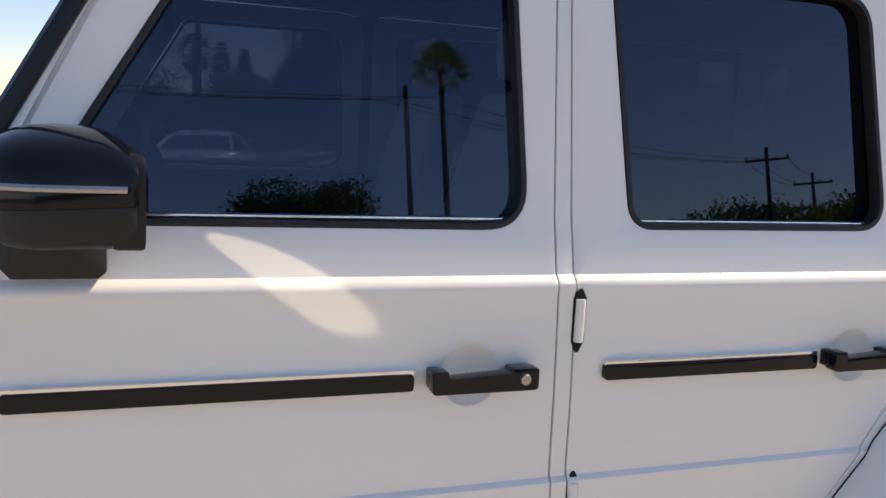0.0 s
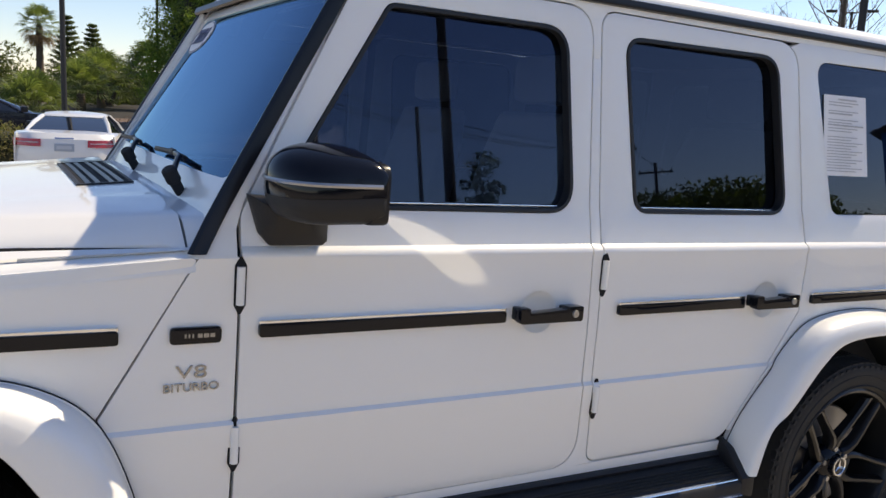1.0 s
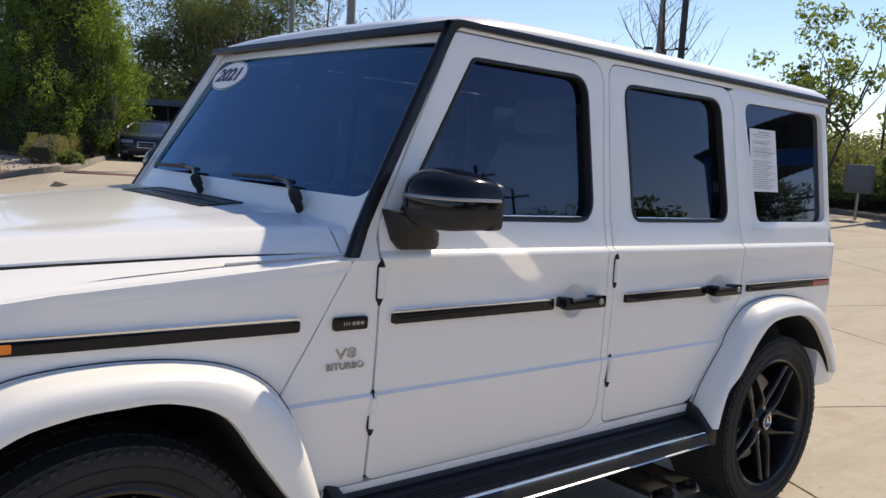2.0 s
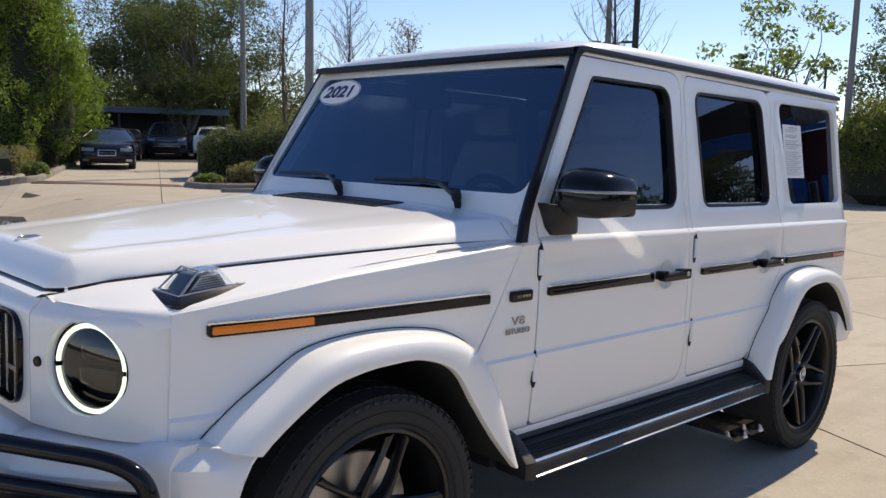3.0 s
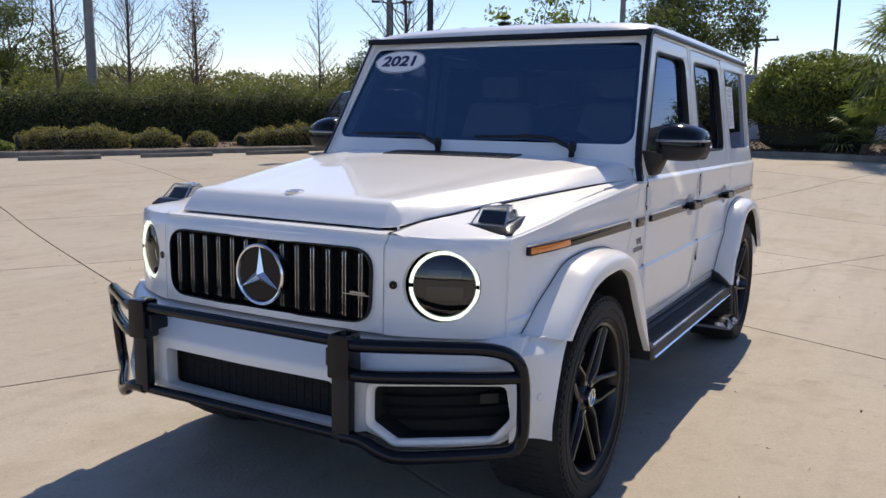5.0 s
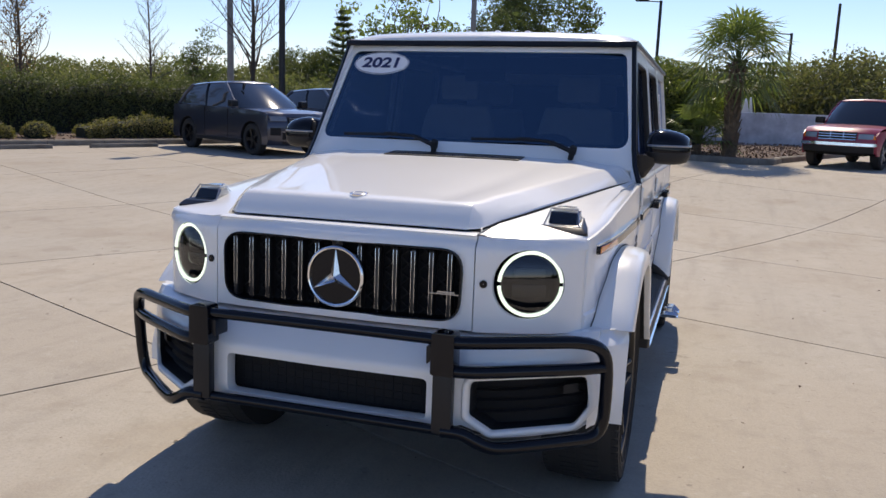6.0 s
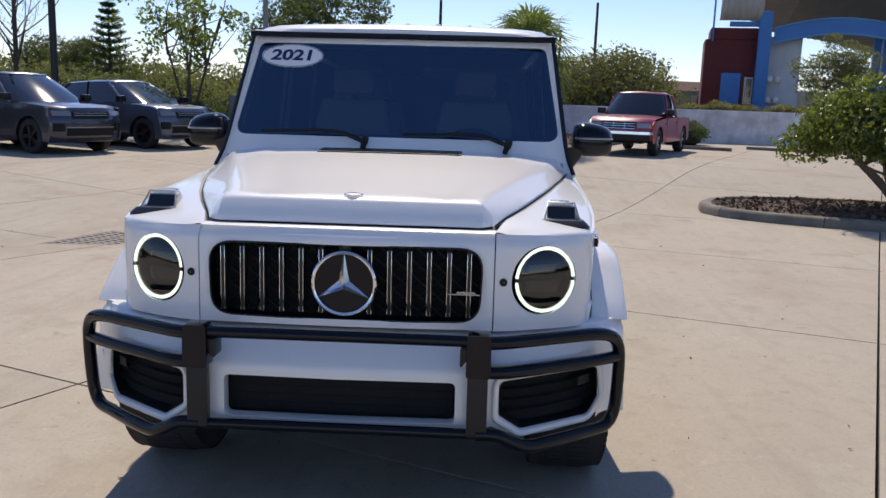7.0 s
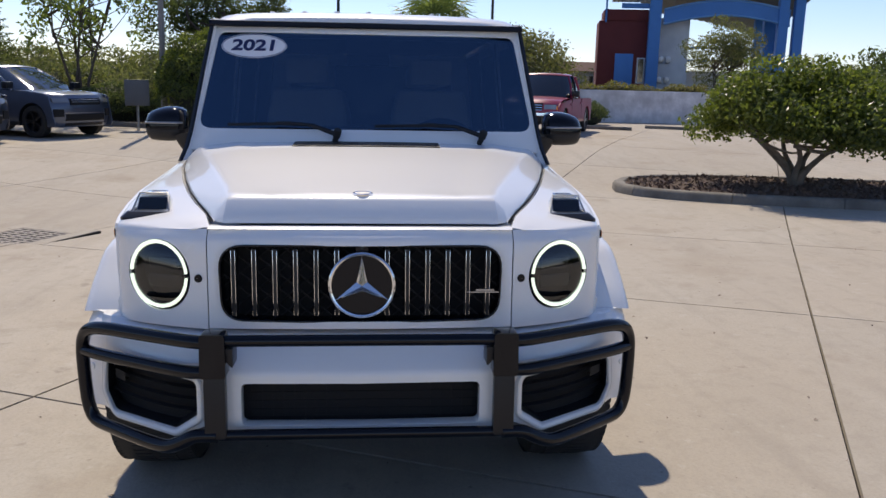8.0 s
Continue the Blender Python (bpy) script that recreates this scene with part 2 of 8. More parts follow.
def loft(rows, bm=None, close=False, caps=False):
    """Skin over rows of points."""
    own = bmesh.new()
    vs = [[own.verts.new(p) for p in row] for row in rows]
    for a, b in zip(vs, vs[1:]):
        n = len(a)
        for k in range(n if close else n - 1):
            own.faces.new((a[k], a[(k + 1) % n], b[(k + 1) % n], b[k]))
    if caps:
        own.faces.new(vs[0][::-1])
        own.faces.new(vs[-1])
    bmesh.ops.recalc_face_normals(own, faces=own.faces)
    return join(bm, own)


def text_part(words, size, material, parent, m, depth=0.002, name="lettering", label="", bold=0.0):
    """Raised words lying in x, y of the pose m, read along x."""
    cu = bpy.data.curves.new(name, "FONT")
    cu.body, cu.size, cu.extrude, cu.align_x, cu.align_y = words, size, depth, "CENTER", "CENTER"
    cu.offset = bold
    tmp = bpy.data.objects.new("words", cu)
    me = bpy.data.meshes.new_from_object(tmp)
    bpy.data.objects.remove(tmp)
    me.name = name
    me.transform(m)
    me.materials.clear()
    me.materials.append(material)
    ob = new(name, me)
    ob.parent = parent
    if label:
        ob["label"] = label
    return ob


def lerp(table, x):
    """A value from a table of (x, value) pairs, in rising x."""
    return float(np.interp(x, [a for a, _ in table], [b for _, b in table]))


# ---- ground ----
def smooth_step(a, b, v):
    t = min(1.0, max(0.0, (v - a) / (b - a)))
    return t * t * (3 - 2 * t)


def ground_z(x, y):
    """The lot: it falls gently to the drain by the car, and is near level beyond."""
    s = smooth_step(6, 15, math.hypot(x + 1.5, y))
    far = min(0.22, max(0.0, (-x - 10) * 0.03)) * smooth_step(-7, 1, y) + min(0.12, max(0.0, (-y - 14) * 0.01))
    dip = 0.57 * smooth_step(9, 14, -y) * smooth_step(-6, -3, x) * smooth_step(60, 30, -y)
    return (0.0279 * x + 0.0087 * y) * (1 - s) + (far - dip) * s


def concrete_material():
    m = mat("sunlit_concrete", (0.46, 0.40, 0.32), rough=0.85, spec=0.3, bump=0.25, bump_size=70)
    n, l = m.node_tree.nodes, m.node_tree.links
    p = n["Principled BSDF"]
    co = n.new("ShaderNodeNewGeometry").outputs["Position"]

    def layer(size, lo, hi, color, amount, last, detail=6.0, stretch=None):
        src = co
        if stretch:
            mp = n.new("ShaderNodeMapping")
            mp.inputs["Rotation"].default_value[2] = radians(stretch[0])
            mp.inputs["Scale"].default_value = (stretch[1], stretch[2], 1)
            l.new(co, mp.inputs[0])
            src = mp.outputs[0]
        t = n.new("ShaderNodeTexNoise")
        t.inputs["Scale"].default_value, t.inputs["Detail"].default_value, t.inputs["Roughness"].default_value = size, detail, 0.6
        l.new(src, t.inputs["Vector"])
        r = n.new("ShaderNodeMapRange")
        r.inputs[1].default_value, r.inputs[2].default_value, r.inputs[4].default_value = lo, hi, amount
        l.new(t.outputs[0], r.inputs[0])
        mix = n.new("ShaderNodeMix")
        mix.data_type = "RGBA"
        l.new(r.outputs[0], mix.inputs[0])
        l.new(last, mix.inputs[6])
        mix.inputs[7].default_value = (*color, 1)
        return mix.outputs[2]

    last = p.inputs["Base Color"].links[0].from_socket
    last = layer(0.35, 0.45, 0.75, (0.50, 0.46, 0.39), 0.8, last)
    last = layer(0.9, 0.50, 0.78, (0.27, 0.235, 0.19), 0.34, last, stretch=(25, 0.5, 1.6))
    last = layer(2.2, 0.58, 0.80, (0.22, 0.19, 0.155), 0.26, last, stretch=(-60, 0.6, 1.5))
    last = layer(0.55, 0.55, 0.66, (0.31, 0.235, 0.155), 0.34, last, 8.0)
    last = layer(1.3, 0.60, 0.68, (0.26, 0.20, 0.14), 0.32, last, 9.0)
    last = layer(4.0, 0.66, 0.74, (0.16, 0.135, 0.11), 0.5, last, 4.0)
    last = layer(3.0, 0.52, 0.75, (0.25, 0.215, 0.175), 0.28, last, 8.0, stretch=(65, 0.12, 1.8))
    last = layer(1.1, 0.54, 0.72, (0.54, 0.49, 0.41), 0.5, last, 7.0, stretch=(-25, 0.3, 1.2))
    last = layer(7.0, 0.50, 0.72, (0.33, 0.285, 0.225), 0.42, last, 7.0)
    last = layer(11.0, 0.62, 0.70, (0.56, 0.52, 0.45), 0.35, last, 4.0)
    last = layer(26.0, 0.68, 0.74, (0.15, 0.13, 0.11), 0.6, last, 3.0)
    last = layer(60, 0.45, 0.75, (0.28, 0.25, 0.21), 0.35, last)
    last = layer(300, 0.5, 0.8, (0.22, 0.20, 0.17), 0.35, last, 2.0)
    info = n.new("ShaderNodeObjectInfo")
    r = n.new("ShaderNodeMapRange")
    r.inputs[4].default_value = 0.22
    l.new(info.outputs["Random"], r.inputs[0])
    mix = n.new("ShaderNodeMix")
    mix.data_type = "RGBA"
    l.new(r.outputs[0], mix.inputs[0])
    l.new(last, mix.inputs[6])
    mix.inputs[7].default_value = (0.30, 0.275, 0.235, 1)
    l.new(mix.outputs[2], p.inputs["Base Color"])
    return m


CONCRETE = concrete_material()
JOINT = mat("joint_dirt", (0.04, 0.035, 0.028), rough=0.95, grain=0.5, grain_size=30, bump=0.3)
EARTH = mat("dry_grass_earth", (0.11, 0.105, 0.06), rough=0.95, wear=0.7, wear_size=0.6, tint=(0.16, 0.13, 0.08), grain=0.5, grain_size=8)
MULCH = mat("bark_mulch", (0.095, 0.060, 0.042), rough=0.95, island=1.0, tint=(0.19, 0.13, 0.10), bump=0.4, bump_size=60)
CURB = mat("old_curb_concrete", (0.27, 0.245, 0.205), rough=0.9, wear=0.85, wear_size=2.5, tint=(0.10, 0.09, 0.075), grain=0.4, grain_size=18, bump=0.3, bump_size=60)


def build_ground():
    bm = bmesh.new()
    ring = [0, 1.5, 3, 4.5, 6, 7.5, 9, 10.5, 12, 14, 16, 18, 20, 22, 24, 27, 30, 36, 45, 70, 120, 300, 900, 2600]
    seg = 64
    rows = []
    for r in ring:
        row = []
        for k in range(seg):
            a = 2 * math.pi * k / seg
            x, y = -1.5 + r * math.cos(a), r * math.sin(a)
            row.append(bm.verts.new((x, y, ground_z(x, y) - 0.03)))
        rows.append(row)
    for a, b in zip(rows, rows[1:]):
        for k in range(seg):
            bm.faces.new((a[k], a[(k + 1) % seg], b[(k + 1) % seg], b[k]))
    bmesh.ops.remove_doubles(bm, verts=bm.verts, dist=1e-4)
    ob = finish("ground", bm, JOINT, smooth=60)
    return tagged(ob, "pale concrete parking lot with dark joints", "ground", kind="structure")


ground = build_ground()


# ---- the white off-roader: x to its nose, y to its left, z up, from the ground under the front axle ----
CAR = pose(0, 0, 0, 0.5, -1.6, 0)
car = thing("off_road_wagon", "white boxy off-road wagon with black front guard", "car", m=CAR)

SKIN = [(0.40, 0.840), (0.48, 0.856), (0.56, 0.866), (0.70, 0.878), (0.788, 0.8875), (0.797, 0.8795), (0.95, 0.884), (1.10, 0.883), (1.160, 0.882),
        (1.170, 0.8845), (1.178, 0.884), (1.186, 0.878), (1.194, 0.868), (1.215, 0.8635), (1.25, 0.857), (1.30, 0.846), (1.80, 0.788), (1.88, 0.779)]
FRONT_IN = [(-0.75, 0.0), (-0.45, -0.002), (-0.20, -0.006), (0.10, -0.013), (0.30, -0.024), (0.48, -0.044), (0.56, -0.060), (0.62, -0.082)]


def skin(x, z):
    return lerp(SKIN, z) + lerp(FRONT_IN, x) * (1 if z < 1.2 else 0)


ROWS_Z = [0.48, 0.56, 0.70, 0.788, 0.797, 0.95, 1.10, 1.160, 1.170, 1.178, 1.186, 1.194, 1.215, 1.25, 1.30, 1.40, 1.55, 1.70, 1.80]


def side_sheet(outline, holes=(), thick=0.02, lift=0.0, edge=0.0025, cols=()):
    bm = fill(outline, holes)
    cut(bm, 2, ROWS_Z)
    cut(bm, 0, cols)
    for v in bm.verts:
        v.co.y = skin(v.co.x, v.co.z) + lift
    thicken(bm, (0, -thick, 0))
    bmesh.ops.recalc_face_normals(bm, faces=bm.faces)
    if edge:
        bevel(bm, edge, 2, 60)
    return bm


# outlines in x and z
FRONT_DOOR = rounded([(-0.742, 0.535, 0.03), (-0.740, 1.262, 0.05), (-1.024, 1.836, 0.03), (-1.711, 1.834, 0.09), (-1.716, 1.18), (-1.724, 0.82), (-1.742, 0.538, 0.10)], 8)
REAR_DOOR = rounded([(-1.786, 0.545, 0.04), (-1.764, 0.82), (-1.757, 1.18), (-1.745, 1.832, 0.05), (-2.545, 1.828, 0.10), (-2.612, 1.16, 0.2), (-2.603, 0.965, 0.05), (-2.335, 0.548, 0.08)], 8)
FRONT_WINDOW = rounded([(-0.800, 1.278, 0.03), (-1.665, 1.275, 0.085), (-1.630, 1.776, 0.085), (-1.094, 1.772, 0.04)], 8)
REAR_WINDOW = rounded([(-1.878, 1.278, 0.06), (-2.525, 1.280, 0.07), (-2.460, 1.782, 0.085), (-1.826, 1.775, 0.06)], 8)
QUARTER_WINDOW = rounded([(-2.752, 1.284, 0.05), (-3.375, 1.288, 0.05), (-3.335, 1.792, 0.05), (-2.640, 1.784, 0.05)], 8)


def arch_points(cx, table):
    return curve([(cx + x, 0, z) for x, z in table], 5)


FRONT_BODY = [(0.56, 0.46), (0.535, 0.60), (0.49, 0.735), (0.312, 0.872), (0.19, 0.938), (0, 0.958), (-0.20, 0.945), (-0.34, 0.905), (-0.44, 0.83), (-0.505, 0.70), (-0.575, 0.46)]
FRONT_LIP = [(0.50, 0.46), (0.455, 0.60), (0.397, 0.713), (0.22, 0.836), (0.11, 0.870), (0, 0.880), (-0.12, 0.876), (-0.25, 0.824), (-0.345, 0.70), (-0.44, 0.576), (-0.545, 0.46)]
REAR_BODY = [(0.545, 0.46), (0.50, 0.60), (0.43, 0.712), (0.312, 0.868), (0.205, 0.938), (0, 0.962), (-0.205, 0.945), (-0.34, 0.905), (-0.44, 0.82), (-0.50, 0.70), (-0.54, 0.60)]
REAR_LIP = [(0.50, 0.46), (0.455, 0.60), (0.373, 0.663), (0.253, 0.797), (0.154, 0.867), (0, 0.886), (-0.13, 0.876), (-0.25, 0.824), (-0.345, 0.74), (-0.42, 0.66), (-0.47, 0.58)]


def arch_hole(cx):
    """The body's cut round a wheel, a little inside the flare's rim."""
    return [Vector((p.x, p.z)) for p in arch_points(cx, FRONT_BODY if cx > -1 else REAR_BODY)]


def flare(cx, skip_front=0, skip_back=0):
    top, low = (arch_points(cx, FRONT_BODY), arch_points(cx, FRONT_LIP)) if cx > -1 else (arch_points(cx, REAR_BODY), arch_points(cx, REAR_LIP))
    if skip_front or skip_back:
        top, low = top[skip_front:len(top) - skip_back], low[skip_front:len(low) - skip_back]
    rows = []
    for a, b in zip(top, low):
        base = skin(a.x, a.z)
        row = [Vector((a.x, base - 0.015, a.z)), Vector((a.x, base + 0.004, a.z))]
        for f, y in ((0.04, 0.904), (0.10, 0.930), (0.18, 0.952), (0.27, 0.967), (0.38, 0.976), (0.55, 0.981), (0.75, 0.984), (0.92, 0.985), (0.98, 0.983), (1.0, 0.976)):
            p = a.lerp(b, f)
            row.append(Vector((p.x, max(base + 0.004, y if f > 0.05 else base), p.z)))
        row += [Vector((b.x, 0.958, b.z))]
        rows.append(row)
    return loft(rows)


# doors with their windows
def window_set(outline, owner, side, ring=0.012, yaw=0.006, tinted=FRONT_GLASS):
    flip = (lambda b: b) if side > 0 else mirrored
    inner = inset(outline, ring)
    part("window_seal", flip(side_sheet(inset(outline, 0.002), [inner], 0.030, 0.003, 0.004)), SEAL, owner)
    glass = fill(inset(outline, ring - 0.006))
    mid_x = sum(p.x for p in outline) / len(outline)
    cut(glass, 2, ROWS_Z)
    for v in glass.verts:
        v.co.y = 0.8205 - (v.co.z - 1.30) * 0.108 + yaw * (v.co.x - mid_x)
    thicken(glass, (0, -0.004, 0))
    pane = clear_inside(part("window_pane", flip(glass), tinted, owner, "dark tinted glass"), (0, side, 0))
    pane.visible_shadow = tinted is GLASS
    rail = prism(rounded([(min(p.x for p in inner) + 0.03, 1.2905), (max(p.x for p in inner) - 0.03, 1.2905),
                          (max(p.x for p in inner) - 0.03, 1.2965), (min(p.x for p in inner) + 0.03, 1.2965)]), 1, 0.812, 0.838, 0.002)
    part("chrome_strip", flip(rail), CHROME, owner)


def dish_hole(x0):
    return [Vector((x0 - 0.085 + 0.0575 * math.cos(2 * math.pi * k / 32), 1.012 + 0.0575 * math.sin(2 * math.pi * k / 32))) for k in range(32)]


def door_handle(x0, x1, owner, side):
    flip = (lambda b: b) if side > 0 else mirrored
    y = skin(x0, 1.01)
    dish = spun([(0.001, -0.0175), (0.020, -0.0165), (0.038, -0.0125), (0.050, -0.006), (0.0565, -0.001), (0.0585, 0.0006), (0.0605, 0.0008)], pose(x0 - 0.085, y, 1.012) , 32)
    part("handle_dish", flip(dish), WHITE, owner)
    grip = prism(rounded([(x0, 0.992, 0.008), (x1, 0.992, 0.008), (x1, 1.033, 0.006), (x1 + 0.05, 1.033), (x1 + 0.055, 1.026, 0.004), (x0 - 0.03, 1.020, 0.01), (x0 - 0.028, 1.034, 0.004), (x0, 1.034, 0.006)], 4), 1, y + 0.018, y + 0.046, 0.006)
    join(grip, box(x1, x1 + 0.05, y - 0.004, y + 0.03, 0.996, 1.030, 0.006))
    join(grip, box(x0 - 0.025, x0, y - 0.004, y + 0.03, 0.996, 1.032, 0.006))
    handle = part("door_handle", flip(grip), BLACK, owner, "gloss black pull handle")
    lock = spun([(0.001, 0.003), (0.0095, 0.003), (0.011, 0.0), (0.011, -0.003)], pose(x1 + 0.027, y + 0.047, 1.013), 20)
    part("lock_button", flip(lock), STEEL, handle)


def hinge(x, z0, z1, owner, side):
    flip = (lambda b: b) if side > 0 else mirrored
    y = skin(x, z0) + (0.0 if z0 > 1 else 0.003)
    bm = tube([(x, y + 0.004, z0), (x, y + 0.004, z0 + 0.3 * (z1 - z0)), (x, y + 0.004, z1)], 0.0095, 14)
    bevel(bm, 0.002, 1, 60)
    for k in (0.32, 0.66):
        join(bm, spun([(0.0100, -0.002), (0.0102, 0.0), (0.0100, 0.002)], pose(x, y + 0.004, z0 + k * (z1 - z0), 90), 14, closed=True))
    part("door_hinge", flip(bm), WHITE, owner)
    dark = rounded([(x - 0.013, z0 - 0.002), (x + 0.013, z0 - 0.002), (x + 0.003, z0 - 0.022), (x - 0.003, z0 - 0.022)])
    bm = prism(dark, 1, y - 0.004, y + 0.0012)
    up = rounded([(x - 0.013, z1 + 0.002), (x + 0.013, z1 + 0.002), (x + 0.003, z1 + 0.022), (x - 0.003, z1 + 0.022)])
    prism(up, 1, y - 0.004, y + 0.0012, bm=bm)
    prism(rounded([(x - 0.0135, z0 - 0.003), (x + 0.0135, z0 - 0.003), (x + 0.0135, z1 + 0.003), (x - 0.0135, z1 + 0.003)]), 1, y - 0.004, y + 0.0008, bm=bm)
    part("hinge_gap", flip(bm), VOID, owner)


def trim_strip(x0, x1, side, owner, amber=None, red=None):
    """The black rubbing strip with its bright upper edge."""
    flip = (lambda b: b) if side > 0 else mirrored

    def bar(a, b, z0, z1, out, lift, r):
        bm = prism(rounded([(a, z0, r), (b, z0, r), (b, z1, r), (a, z1, r)], 3), 1, 0, 1)
        cut(bm, 0, [v for v in np.arange(-3.2, 0.5, 0.1) if min(a, b) < v < max(a, b)])
        for v in bm.verts:
            v.co.y = skin(v.co.x, 1.0) + (out if v.co.y > 0.5 else -0.004) + lift
        return bevel(bm, 0.004, 2, 60)

    strip = part("trim_strip", flip(bar(x0, x1, 0.991, 1.022, 0.014, 0, 0.008)), BLACK, owner, "black rubbing strip")
    part("strip_edge", flip(bar(x0, x1, 1.020, 1.029, 0.011, 0, 0.003)), CHROME, strip, "bright upper edge")
    if amber:
        part("side_marker", flip(bar(*amber, 0.997, 1.017, 0.0165, 0, 0.004)), AMBER, strip, "amber side marker lamp")
    if red:
        part("side_marker", flip(bar(*red, 0.997, 1.017, 0.0165, 0, 0.004)), RED, strip, "red side marker lamp")


for side in (1, -1):
    flip = (lambda b: b) if side > 0 else mirrored
    door = part("front_door", flip(side_sheet(FRONT_DOOR, [FRONT_WINDOW, dish_hole(-1.464)], 0.035)), WHITE, car)
    window_set(FRONT_WINDOW, door, side)
    door_handle(-1.464, -1.667, door, side)
    for z0, z1 in ((1.066, 1.152), (0.695, 0.782)):
        hinge(-0.737, z0, z1, door, side)
    trim_strip(-0.781, -1.439, side, door)
    door = part("rear_door", flip(side_sheet(REAR_DOOR, [REAR_WINDOW, dish_hole(-2.350)], 0.035)), WHITE, car)
    window_set(REAR_WINDOW, door, side, yaw=0.018, tinted=GLASS)
    door_handle(-2.350, -2.545, door, side)
    for z0, z1 in ((1.068, 1.150), (0.705, 0.782)):
        hinge(-1.764 if z0 > 1 else -1.779, z0, z1, door, side)
    trim_strip(-1.823, -2.332, side, door)

    # fixed body side: pillar, sill, rail over the doors, rear quarter, front fender and the panel behind it
    low = [p for p in inset(FRONT_DOOR, -0.0045) if p.y < 0.70 and p.x < -1.58]
    low += [p for p in inset(REAR_DOOR, -0.0045) if p.y < 0.62 and p.x > -1.9]
    post = [Vector((-1.7165, 1.70)), Vector((-1.7205, 1.18)), Vector((-1.729, 0.82))] + low + [Vector((-1.7595, 0.82)), Vector((-1.7525, 1.18)), Vector((-1.7425, 1.70))]
    part("centre_pillar", flip(side_sheet(post, thick=0.03, edge=0.0015)), WHITE, car)
    part("sill", flip(side_sheet(rounded([(-0.60, 0.485), (-2.36, 0.485), (-2.36, 0.54), (-2.25, 0.541), (-0.74, 0.530), (-0.60, 0.53)]), thick=0.03, edge=0.002)), WHITE, car)
    gap = inset(FRONT_DOOR, -0.0045)
    over = [p for p in gap if p.y > 1.70 and p.x < -1.3]
    gap = inset(REAR_DOOR, -0.0045)
    over += [p for p in gap if p.y > 1.70 and p.x > -2.2]
    rail = [Vector((-1.02, 1.866)), Vector((-1.02, 1.842))] + sorted([p for p in over if p.x > -1.73], key=lambda p: (-p.x + (1.9 - p.y))) + [Vector((-1.7167, 1.70)), Vector((-1.742, 1.70))] + sorted([p for p in over if p.x <= -1.73], key=lambda p: (p.y - p.x))
    rail += [Vector((-2.53, 1.8335)), Vector((-3.40, 1.837)), Vector((-3.40, 1.866))]
    part("door_rail", flip(side_sheet(rail, thick=0.03, edge=0.0015)), WHITE, car)
    rear = [Vector(p) for p in ((-3.42, 0.62), (-3.43, 1.10), (-3.425, 1.25), (-3.375, 1.834), (-2.56, 1.834))]
    seam = [p + Vector((-0.006, 0)) for p in REAR_DOOR if p.x < -2.35 and p.y > 0.55 and p.y < 1.82]
    seam = sorted(seam, key=lambda p: -p.y)
    hole = [p for p in arch_hole(-2.89) if p.y > 0.57]
    quarter = rear + seam + hole
    part("rear_quarter", flip(side_sheet(quarter, [QUARTER_WINDOW], 0.03, cols=(-2.8, -3.0, -3.2))), WHITE, car)
    glass = fill(inset(QUARTER_WINDOW, 0.003))
    cut(glass, 2, ROWS_Z)
    for v in glass.verts:
        v.co.y = 0.830 - (v.co.z - 1.30) * 0.110 + 0.024 * (v.co.x + 3.02)
    thicken(glass, (0, -0.004, 0))
    pane = clear_inside(part("quarter_window", flip(glass), GLASS, car, "dark tinted fixed rear side window"), (0, side, 0))
    trim_strip(-2.652, -3.385, side, car, red=(-3.22, -3.38))

    hole = [p for p in arch_hole(0.0) if p.y > 0.735]
    hole = [p for p in hole if p.x > 0 or p.y > 0.826] + [Vector((-0.4415, 0.826))]
    fender = [Vector((-0.6405, 1.168)), Vector((-0.63, 1.172)), Vector((0.10, 1.112)), Vector((0.555, 1.052)), Vector((0.562, 0.735))] + hole
    part("front_fender", flip(side_sheet(fender, thick=0.02, cols=(-0.4, -0.2, -0.1, 0.0, 0.1, 0.2, 0.3, 0.4, 0.48, 0.52))), WHITE, car)
    low_edge = [p for p in arch_hole(0.0) if p.x < 0 and 0.53 < p.y < 0.810][::-1] + [Vector((-0.4475, 0.8235))]
    behind = [Vector((-0.6455, 1.170)), Vector((-0.733, 1.172)), Vector((-0.733, 0.535)), Vector((-0.58, 0.535))] + low_edge
    part("cowl_side", flip(side_sheet(behind, thick=0.02, edge=0.002)), WHITE, car)
    trim_strip(0.474, -0.484, side, car, amber=(0.466, 0.185))
    part("wheel_flare", flip(flare(0.0, 10, 0)), WHITE, car)
    part("wheel_flare", flip(flare(-2.89)), WHITE, car)
    for cx, table, skip in ((0.0, FRONT_BODY, 10), (-2.89, REAR_BODY, 0)):
        line = [Vector((q.x, skin(q.x, q.z) + 0.0030, q.z)) for q in arch_points(cx, table)[skip:]]
        part("flare_seam", flip(tube(line, 0.0018, 6)), VOID, car)
    # dark backing that shows in the joints
    back = side_sheet(rounded([(0.50, 0.96), (0.50, 1.02), (-0.60, 1.10), (-0.712, 1.20), (-0.742, 1.26), (-1.024, 1.825), (-3.34, 1.825), (-3.40, 1.0), (-2.55, 0.98), (-2.30, 0.56), (-0.60, 0.56), (-0.45, 0.97)]),
                      [inset(FRONT_WINDOW, -0.02), inset(REAR_WINDOW, -0.02), inset(QUARTER_WINDOW, 0.01)], 0.01, -0.024, 0)
    part("inner_side", flip(back), VOID, car)


